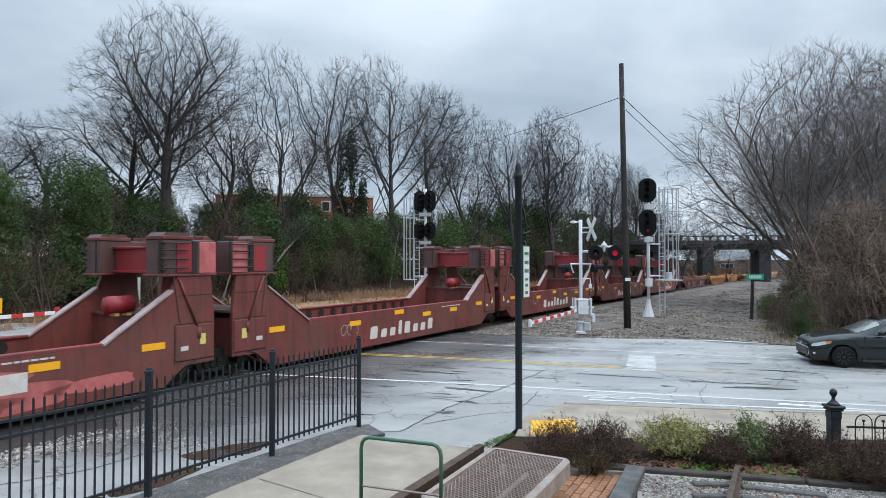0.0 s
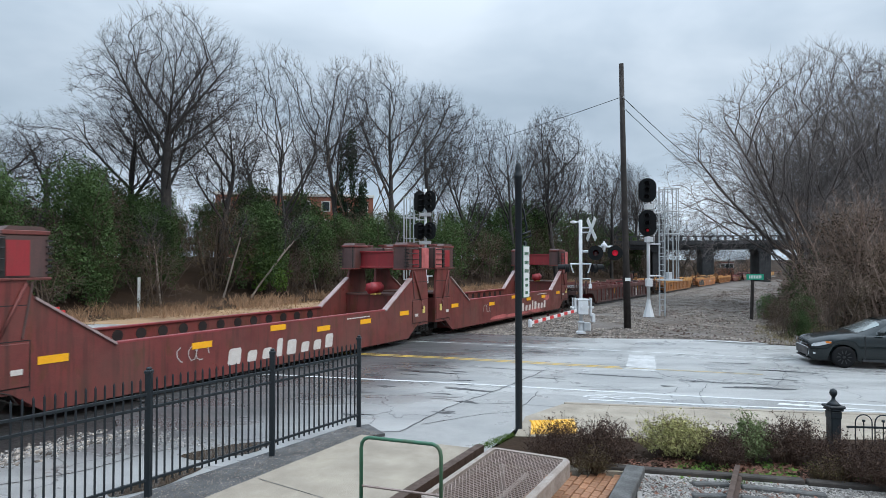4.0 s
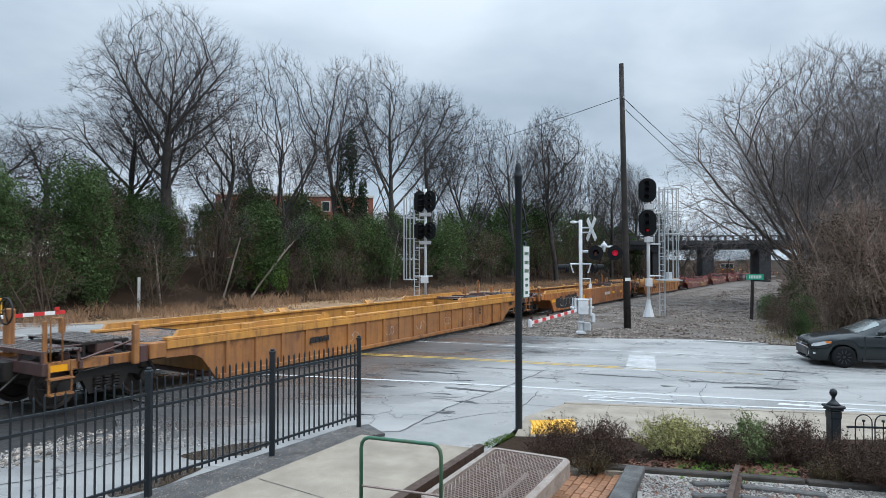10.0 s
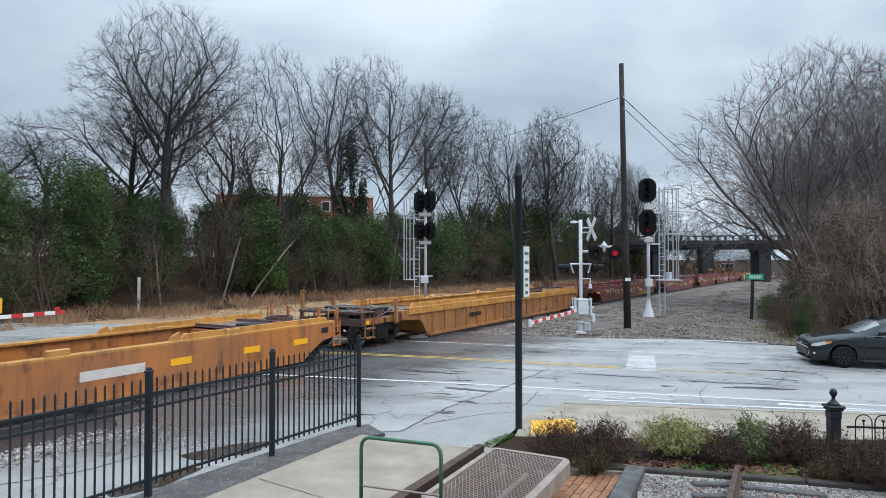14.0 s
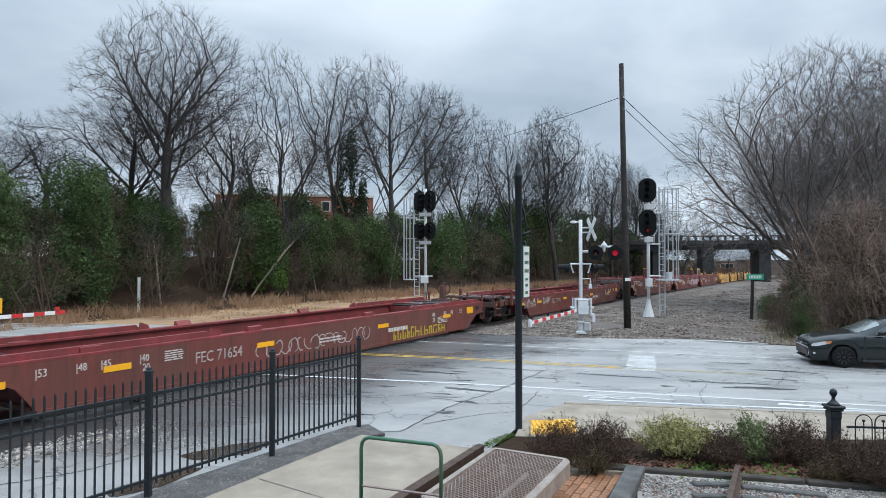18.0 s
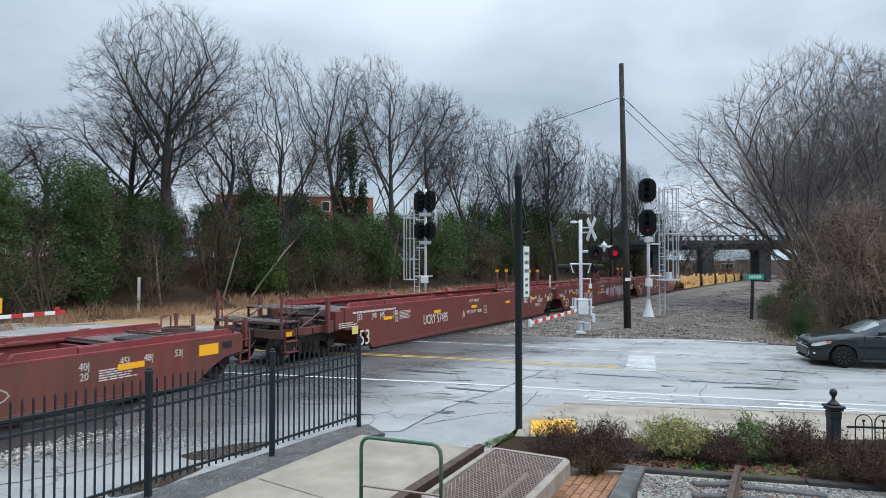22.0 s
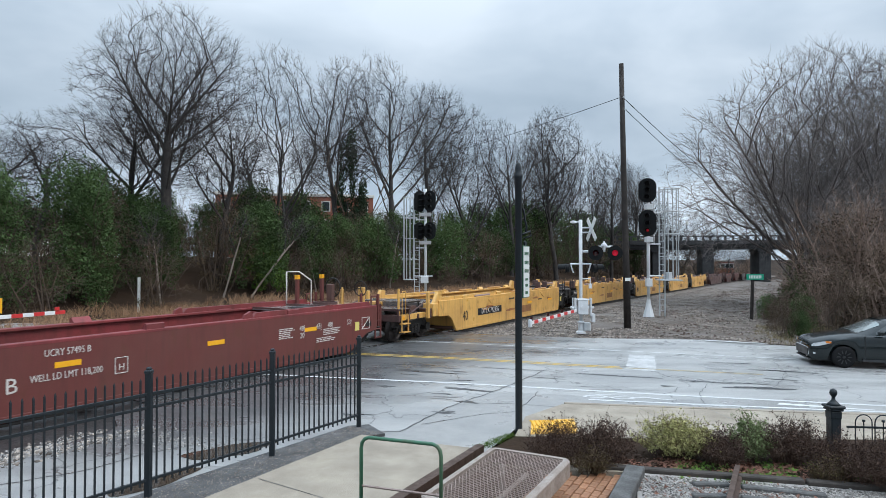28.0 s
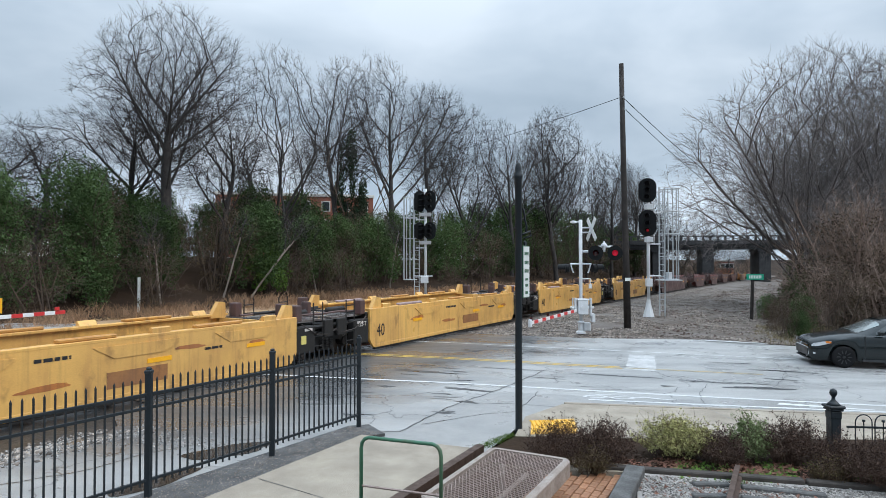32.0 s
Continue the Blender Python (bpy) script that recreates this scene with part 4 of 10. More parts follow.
STROKES = {
    "B": ((0, 0), (0.1, 1), (0.7, 0.9), (0.6, 0.6), (0.1, 0.5), (0.8, 0.35), (0.65, 0.05), (0, 0)),
    "R": ((0, 0), (0.1, 1), (0.75, 0.9), (0.65, 0.55), (0.15, 0.45), (0.8, 0)),
    "U": ((0.05, 1), (0.1, 0.2), (0.4, 0), (0.7, 0.2), (0.8, 1)),
    "N": ((0, 0), (0.15, 1), (0.65, 0.1), (0.85, 1.05)),
    "A": ((0, 0), (0.45, 1), (0.65, 0.5), (0.2, 0.4), (0.65, 0.5), (0.85, 0)),
    "I": ((0.4, 1), (0.35, 0)),
    "L": ((0.1, 1), (0.1, 0.05), (0.8, 0.1)),
    "O": ((0.4, 1), (0.05, 0.6), (0.2, 0.05), (0.65, 0.05), (0.85, 0.6), (0.5, 1.0), (0.35, 0.95)),
}


def hand_letters(unit, text, x, z, w, h, y, seed, mat="graffiti_white", r=0.014):
    """Loose sprayed capitals, one line each."""
    rnd = random.Random(seed)
    for i, ch in enumerate(text):
        if ch in STROKES:
            lift, k = rnd.uniform(-0.04, 0.04), rnd.uniform(0.85, 1.1)
            paint_line(unit, [(x + i * w + a * w * 0.9 + rnd.uniform(-0.01, 0.01), y - 0.004, z + lift + b * h * k) for a, b in STROKES[ch]], r, mat)


def scrawl(unit, x, z, w, h, mat, seed, strokes=7, r=0.013, y=None, upright=False):
    """Sprayed loops and strokes, plain shapes that spell nothing."""
    rnd = random.Random(seed)
    y = (NEARY if y is None else y) - 0.004
    for i in range(strokes):
        cx = x + (i + 0.5) * w / strokes
        a0, turn = rnd.uniform(0, 6.28), rnd.uniform(2.5, 6.0) * rnd.choice((-1, 1))
        pts = []
        for k in range(9):
            a = a0 + turn * k / 8
            if upright:
                pts.append((cx + (0.32 if k % 4 in (1, 2) else -0.32) * w / strokes + rnd.uniform(-0.03, 0.03), y, z + h * (k / 8 - 0.5) * rnd.choice((1, 1, 0.8))))
            else:
                pts.append((cx + math.cos(a) * w / strokes * 0.55 + (k / 8 - 0.5) * 0.12, y, z + math.sin(a) * h * 0.5 * rnd.uniform(0.75, 1.05)))
        paint_line(unit, pts, r, mat)


def mural(unit, x, z, w, h, colours, line, seed, n=12, lines=6):
    """A big filled piece of spray paint: overlapping lumpy shapes with loose outlines."""
    rnd = random.Random(seed)
    for i in range(n):
        cx, ww = x + w * (i + 0.5) / n + rnd.uniform(-0.1, 0.1), 2.3 * w / n * rnd.uniform(0.7, 1.2)
        hh, cz = h * rnd.uniform(0.55, 1.0), z + h * rnd.uniform(-0.12, 0.12)
        ph = (rnd.uniform(0, 6), rnd.uniform(0, 6))
        pts = []
        for k in range(16):
            a = k * math.tau / 16
            rr = 1 + 0.13 * math.sin(3 * a + ph[0]) + 0.09 * math.sin(5 * a + ph[1])
            pts.append((cx + 0.5 * ww * rr * math.cos(a), cz + 0.5 * hh * rr * math.sin(a)))
        bm = bmesh.new()
        prism(bm, pts, NEARY - 0.004 - 0.0006 * i, NEARY + 0.002)
        part("sprayed_shape", bm, M[colours[i % len(colours)]], unit)
    scrawl(unit, x + 0.1, z, w - 0.2, h * 0.8, line, seed + 1, lines, 0.016, y=NEARY - 0.016, upright=True)


def block_writing(unit, x, z, w, h, mat, seed):
    """Tall sprayed block strokes that cannot be read."""
    r = random.Random(seed)
    blocks, u = [], 0.0
    while u < w:
        k = r.uniform(0.2, 0.32)
        hh, t = h * (1 - 0.45 * u / w) * r.uniform(0.85, 1.1), 0.06
        a = x + u
        blocks.append((a, a + t, NEARY - 0.006, NEARY + 0.004, z, z + hh))
        if r.random() < 0.7:
            blocks.append((a + k - t * 1.6, a + k - t * 0.6, NEARY - 0.006, NEARY + 0.004, z, z + hh * r.choice((0.5, 1.0))))
        for f in r.sample((0.0, 0.45, 0.88), r.choice((1, 2))):
            blocks.append((a, a + k - t * 0.7, NEARY - 0.007, NEARY + 0.003, z + hh * f, z + hh * f + 0.05))
        u += k + 0.05
    made("sprayed_writing", M[mat], unit, blocks=blocks)


def rail_hoop(unit, name, x, y, z, h, w, mat, axis="x", r=0.022):
    d = Vector((w / 2, 0, 0)) if axis == "x" else Vector((0, w / 2, 0))
    c = Vector((x, y, z))
    up = Vector((0, 0, h))
    return made(name, M[mat], unit, bars=[([c - d, c - d + up * 0.93, c - d * 0.85 + up, c + d * 0.85 + up, c + d + up * 0.93, c + d], r)], smooth=True)


def coupler(unit, x, way, mat="black"):
    bm = bmesh.new()
    box(bm, min(x, x - way * 0.9), max(x, x - way * 0.9), -0.1, 0.1, 0.7, 0.95, b=0.02)
    box(bm, min(x - way * 0.28, x + way * 0.06), max(x - way * 0.28, x + way * 0.06), -0.2, 0.16, 0.66, 1.0, b=0.05)
    part("coupler", bm, M[mat], unit)
    bm = bmesh.new()
    tube(bm, [(x - way * 0.7, -0.35, 0.75), (x - way * 0.3, -0.4, 0.45), (x + way * 0.05, -0.35, 0.4)], 0.025, 6)
    part("air_hose", bm, M["black"], unit)


def open_platform(unit, xe, way, mat, zt, deck="dust", brake=False):
    """The platform over the truck at a coupler end: deck, sills, steps and grab rails."""
    def X(d):
        return xe - way * d
    def blk(a, c, *r):
        return (min(X(a), X(c)), max(X(a), X(c)), *r)
    made("centre_sill", M["black"], unit, blocks=[blk(0.45, 4.2, -0.3, 0.3, 0.62, 1.02)], b=0.02)
    made("end_frame", M["grime"], unit, blocks=[blk(0.62, 0.74, -1.38, 1.38, 0.8, 1.04), blk(1.36, 1.44, -1.3, 1.3, 0.84, 1.0), blk(2.0, 2.08, -1.3, 1.3, 0.84, 1.0), blk(2.6, 2.8, -1.4, 1.4, 0.8, 1.16)], b=0.01)
    for y in (-1.24, 1.12):
        made("side_channel", M[mat], unit, blocks=[blk(0.64, 2.8, y, y + 0.12, 0.82, 1.03)], b=0.01)
    made("deck_sheet", M["black"], unit, blocks=[blk(1.5, 2.62, -1.1, 1.1, 1.0, 1.03)])
    for i in range(6):
        made("walkway_slat", M["wet_steel"], unit, blocks=[blk(0.62 + 0.12 * i, 0.7 + 0.12 * i, -1.36, 1.36, 1.24, 1.27)])
    made("walkway_frame", M["grime"], unit, blocks=[blk(0.6, 0.64, -1.38, 1.38, 1.19, 1.27), blk(1.32, 1.36, -1.38, 1.38, 1.19, 1.27)] + [blk(d, d + 0.05, y, y + 0.05, 1.0, 1.2) for d in (0.62, 1.3) for y in (-1.34, -0.5, 0.45, 1.29)])
    each("upper_walkway", M["wet_steel"], unit, [blk(1.55 + 0.17 * i, 1.68 + 0.17 * i, -1.05, 1.05, zt + 0.1, zt + 0.125) for i in range(6)])
    each("walkway_leg", M["black"], unit, [blk(d, d + 0.05, y, y + 0.05, 1.0, zt + 0.1) for d in (1.58, 2.46) for y in (-1.02, 0.97)] + [blk(1.55, 2.56, y, y + 0.04, zt + 0.05, zt + 0.1) for y in (-1.05, 1.0)])
    made("upper_deck", M["wet_steel"], unit, blocks=[blk(2.9, 4.7, -1.25, 1.25, zt - 0.06, zt - 0.02), blk(2.9, 2.96, -1.25, 1.25, zt - 0.2, zt - 0.02)])
    made("deck_edge", M["black"], unit, blocks=[blk(4.7, 4.76, -1.25, 1.25, zt - 0.3, zt)])
    for y0 in (NEARY + 0.03, FARY - 0.5):
        made("end_cabinet", M[mat], unit, blocks=[blk(2.8, 3.22, y0, y0 + 0.47, 0.84, zt - 0.03)], b=0.02)
    plate("reflector", unit, min(X(0.7), X(1.15)), max(X(0.7), X(1.15)), 0.84, 0.97, "reflector", y=-1.245)
    for y in (NEARY + 0.08, FARY - 0.08):
        made("step", M[mat], unit, blocks=[blk(0.7, 1.15, y - 0.1, y + 0.1, 0.42, 0.45), blk(0.7, 1.15, y - 0.1, y + 0.1, 0.72, 0.75), blk(0.7, 0.73, y - 0.02, y + 0.02, 0.42, 1.05), blk(1.12, 1.15, y - 0.02, y + 0.02, 0.42, 1.05)])
        rail_hoop(unit, "grab_rail", X(0.85), y, 1.05, 0.85, 0.22, mat, r=0.017)
        each("corner_post", M[mat], unit, [blk(2.42, 2.54, y - 0.06, y + 0.06, 0.8, zt + 0.42), blk(0.66, 0.74, y + (0.1 if y < 0 else -0.16), y + (0.16 if y < 0 else -0.1), 1.0, zt + 0.62)], b=0.01)
        made("brace_bar", M["grime"], unit, bars=[([(X(1.4), y * 0.9, 1.02), (X(2.45), y * 0.9, zt + 0.05)], 0.025)])
        made("brace_bar", M["grime"], unit, bars=[([(X(0.75), y * 0.8, 1.3), (X(1.5), y * 0.8, zt + 0.08)], 0.018)])
    each("valve_box", M["grime"], unit, [blk(1.85, 2.25, -1.05, -0.7, 1.04, 1.3), blk(1.2, 1.38, -0.95, -0.8, 0.86, 1.15)], b=0.03)
    made("conduit", M["wheel"], unit, bars=[([(X(0.68), -1.0, 1.15), (X(0.95), -1.2, 0.95), (X(1.5), -1.25, 0.78), (X(2.4), -1.22, 0.86)], 0.014), ([(X(1.0), 0.2, 1.05), (X(1.6), 0.3, 1.1), (X(2.6), 0.25, 1.25)], 0.016)])
    made("air_tank", M["black"], unit, bars=[([(X(1.15), -0.45, 1.12), (X(2.2), -0.45, 1.16)], 0.12), ([(X(1.3), 0.55, 1.16), (X(2.1), 0.55, 1.16)], 0.15)], smooth=True)
    made("brake_rigging", M["black"], unit, bars=[([(X(0.8), 0.4, 0.9), (X(3.0), 0.45, 0.7)], 0.03), ([(X(1.0), -0.6, 0.8), (X(3.1), -0.7, 0.95)], 0.025), ([(X(0.7), -0.9, 1.0), (X(0.75), -0.95, 0.5), (X(1.1), -1.0, 0.4)], 0.02)])
    if brake:
        bm = bmesh.new()
        tube(bm, [(X(0.85) + 0.02, 0.28 * math.cos(a * math.tau / 14) + 0.55, 1.95 + 0.28 * math.sin(a * math.tau / 14)) for a in range(14)], 0.022, 6, closed=True)
        for a in range(3):
            tube(bm, [(X(0.85), 0.55, 1.95), (X(0.85), 0.55 + 0.28 * math.cos(a * 2.09), 1.95 + 0.28 * math.sin(a * 2.09))], 0.015, 4)
        part("brake_wheel", bm, M["black"], unit, smooth=True)
        made("brake_stand", M[mat], unit, blocks=[blk(0.87, 1.0, 0.42, 0.68, 1.06, 2.0)], b=0.02)
    coupler(unit, xe, way)


def covered_end(unit, xe, way, mat, zt, brake=False, arch=False):
    """The end whose sides run out over the truck: a flat roof deck, steps and a coupler."""
    def X(d):
        return xe - way * d
    def blk(a, c, *r):
        return (min(X(a), X(c)), max(X(a), X(c)), *r)
    made("centre_sill", M["black"], unit, blocks=[blk(0.45, 3.8, -0.3, 0.3, 0.62, 1.02)], b=0.02)
    made("end_sill", M[mat], unit, blocks=[blk(0.8, 0.92, -1.45, 1.45, 0.75, zt)], b=0.015)
    each("roof_deck", M["wet_steel"], unit, [blk(0.9, 1.9, -1.3, 1.3, zt - 0.03, zt + 0.02), blk(2.15, 3.7, -1.3, 1.3, zt - 0.02, zt + 0.03)], b=0.01)
    made("deck_well", M["black"], unit, blocks=[blk(1.88, 2.17, -1.28, 1.28, zt - 0.25, zt - 0.1)])
    each("deck_rib", M["grime"], unit, [blk(2.15, 2.22, -1.3, 1.3, zt + 0.03, zt + 0.09), blk(3.62, 3.7, -1.3, 1.3, zt + 0.03, zt + 0.08), blk(1.84, 1.9, -1.3, 1.3, zt + 0.02, zt + 0.07)])
    bm = bmesh.new()
    lathe(bm, ((0.42, zt + 0.0), (0.42, zt + 0.14), (0.36, zt + 0.14), (0.36, zt + 0.03), (0.1, zt + 0.04)), (X(1.35), 0.35, 0), n=20)
    part("kingpin_stand", bm, M["grime"], unit)
    each("end_post", M[mat], unit, [blk(0.62, 0.7, y, y + 0.08, 0.8, zt + 0.42) for y in (-1.42, -0.7, 0.62, 1.34)] + [blk(0.6, 0.66, -1.42, 1.42, zt - 0.1, zt - 0.04)], b=0.01)
    made("side_pocket", M["black"], unit, blocks=[blk(1.2, 1.5, NEARY - 0.004, NEARY + 0.004, 0.86, 1.02)])
    made("deck_plate", M["black"], unit, blocks=[blk(2.6, 3.3, -0.7, 0.1, zt + 0.032, zt + 0.1)], b=0.02)
    for y in (NEARY + 0.08, FARY - 0.08):
        made("ladder", M[mat], unit, blocks=[blk(0.55, 0.6, y - 0.02, y + 0.02, 0.4, zt + 0.05), blk(0.85, 0.9, y - 0.02, y + 0.02, 0.4, zt + 0.05)] + [blk(0.55, 0.9, y - 0.03, y + 0.03, z, z + 0.03) for z in (0.42, 0.7, 0.98)])
        rail_hoop(unit, "grab_rail", X(0.95), y, zt, 0.36, 0.3, mat)
        rail_hoop(unit, "grab_rail", X(3.2), y, zt, 0.2, 0.3, mat)
        if arch:
            made("arch_lip", M[mat], unit, bars=[([(X(0.95), y * 1.035, 0.99), (X(2.85), y * 1.035, 0.99), (X(3.2), y * 1.035, 0.9), (X(3.5), y * 1.035, 0.62), (X(3.72), y * 1.035, 0.2)], 0.03)])
    made("brake_rigging", M["black"], unit, bars=[([(X(0.8), 0.4, 0.9), (X(3.0), 0.45, 0.7)], 0.03), ([(X(0.5), -0.7, 0.85), (X(0.55), -0.75, 0.5), (X(0.9), -0.8, 0.4)], 0.02)])
    if brake:
        bm = bmesh.new()
        tube(bm, [(X(0.7), 0.33 * math.cos(a * math.tau / 14) + 0.55, zt + 0.6 + 0.33 * math.sin(a * math.tau / 14)) for a in range(14)], 0.022, 6, closed=True)
        for a in range(3):
            tube(bm, [(X(0.7), 0.55, zt + 0.6), (X(0.7), 0.55 + 0.33 * math.cos(a * 2.09), zt + 0.6 + 0.33 * math.sin(a * 2.09))], 0.015, 4)
        part("brake_wheel", bm, M["black"], unit, smooth=True)
        made("brake_stand", M["dust"], unit, blocks=[blk(0.74, 0.92, 0.42, 0.68, zt - 0.1, zt + 0.72)], b=0.03)
    coupler(unit, xe, way)


def joint_end(unit, xe, way, mat, zt):
    """The end that rests on the shared truck of an articulated pair."""
    def blk(a, c, *r):
        u, v = xe - way * a, xe - way * c
        return (min(u, v), max(u, v), *r)
    made("end_bulkhead", M[mat], unit, blocks=[blk(0.42, 0.52, -1.4, 1.4, 0.8, zt - 0.1), blk(1.9, 2.0, -1.38, 1.38, 0.35, zt - 0.25)], b=0.01)
    made("end_deck", M["wet_steel"], unit, blocks=[blk(0.3, 2.0, -1.35, 1.35, zt - 0.12, zt - 0.07), blk(0.25, 0.32, -0.9, 0.9, 0.9, 1.1)])
    made("articulation_arm", M["black"], unit, blocks=[blk(-0.15, 1.2, -0.32, 0.32, 0.62, 0.98)], b=0.03)
    made("brake_pipe", M["black"], unit, bars=[([(xe - way * 1.2, -0.5, 0.6), (xe - way * 0.4, -0.75, 0.5), (xe + way * 0.1, -0.6, 0.7)], 0.03)])


def square_end(unit, xe, way, zt):
    """A black end between squared-off sides: frame, deck, ladder, posts and brake gear over the shared truck."""
    def X(d):
        return xe - way * d
    def blk(a, c, *r):
        return (min(X(a), X(c)), max(X(a), X(c)), *r)
    made("end_bulkhead", M["black"], unit, blocks=[blk(1.62, 1.76, -1.4, 1.4, 0.28, zt - 0.05), blk(0.9, 1.66, NEARY + 0.02, NEARY + 0.3, 0.34, 1.12), blk(0.9, 1.66, FARY - 0.3, FARY - 0.02, 0.34, 1.12)], b=0.03)
    made("articulation_arm", M["black"], unit, blocks=[blk(-0.15, 1.7, -0.32, 0.32, 0.6, 0.98), blk(0.12, 1.7, -1.25, 1.25, 0.95, 1.08)], b=0.03)
    made("end_deck", M["wet_steel"], unit, blocks=[blk(0.14, 1.7, -1.2, 1.2, zt - 0.16, zt - 0.1)])
    for y in (NEARY + 0.06, FARY - 0.06):
        made("ladder", M["black"], unit, bars=[([(X(d), y, 0.4), (X(d), y, 1.78)], 0.022) for d in (0.55, 0.95)] + [([(X(0.55), y, z), (X(0.95), y, z)], 0.018) for z in (0.5, 0.78, 1.06, 1.34, 1.6)])
        made("hinge_plate", M["black"], unit, blocks=[blk(0.1, 0.5, y - 0.05, y + 0.05, 0.72, 1.24)], b=0.02)
    made("brake_cylinder", M["black"], unit, bars=[([(X(0.5), -0.7, zt + 0.06), (X(1.3), -0.7, zt + 0.06)], 0.11), ([(X(0.4), 0.4, zt + 0.05), (X(1.4), 0.5, zt + 0.05)], 0.05), ([(X(0.2), -1.0, 0.9), (X(0.7), -1.2, 0.62), (X(1.3), -1.1, 0.8)], 0.028)], smooth=True)
    each("stop_block", M["grime"], unit, [blk(1.35, 1.6, y, y + 0.3, zt - 0.1, zt + 0.36) for y in (NEARY + 0.12, FARY - 0.42)] + [blk(0.5, 0.66, 0.1, 0.4, zt - 0.1, zt + 0.3)], b=0.02)
    made("brake_hose", M["wheel"], unit, bars=[([(X(1.5), NEARY + 0.01, 1.2), (X(0.9), NEARY - 0.02, 0.86), (X(0.3), NEARY + 0.02, 0.8), (X(-0.1), NEARY + 0.05, 0.95)], 0.016)])
    made("coupled_pipe", M["grime"], unit, bars=[([(X(0.0), -0.9, zt), (X(0.8), -0.95, zt + 0.03), (X(1.65), -0.9, zt - 0.02)], 0.035), ([(X(0.0), 0.8, zt), (X(1.65), 0.85, zt)], 0.03)])
    if way < 0:
        lettering(unit, "truck_mark", "125-T", X(1.28), 0.96, 0.21, y=NEARY - 0.0, narrow=0.85)
    else:
        plate("yellow_label", unit, min(X(1.3), X(1.5)), max(X(1.3), X(1.5)), 0.62, 0.86, "label_yellow", y=NEARY + 0.018)
    plate("white_stencil", unit, min(X(1.05), X(1.35)), max(X(1.05), X(1.35)), 0.98, 1.06, "white", y=NEARY + 0.018, t=0.01)


def side_outline(L, a, c, zt, zb):
    """The side of a well car in elevation. a, c: the kinds of its two ends."""
    back = {"square": 1.7, "coupler": 3.2, "covered": 0.9, "full": 0.9, "joint": 0.42}
    def end(kind):
        """Points from the end inwards along the lower edge: distance from the end of the side, height."""
        if kind == "coupler":
            return [(0, 0.82), (0.75, 0.80), (0.98, 0.68), (1.4, zb)]
        if kind == "square":
            return [(0, 0.42), (0.08, 0.3), (0.22, zb)]
        if kind == "full":
            return [(0, 0.72), (0.5, 0.66), (0.95, 0.42), (1.35, zb)]
        if kind == "covered":
            return [(0, 0.98), (0.15, 1.0), (2.0, 1.0), (2.35, 0.9), (2.62, 0.62), (2.85, zb)]
        return [(0, 0.82), (0.56, 0.80), (0.75, 0.66), (1.25, zb)]
    x0, x1 = -L / 2 + back[a], L / 2 - back[c]
    pts = [(x0 + d, z) for d, z in end(a)] + [(x1 - d, z) for d, z in end(c)[::-1]] + [(x1, zt), (x0, zt)]
    return pts, x0, x1


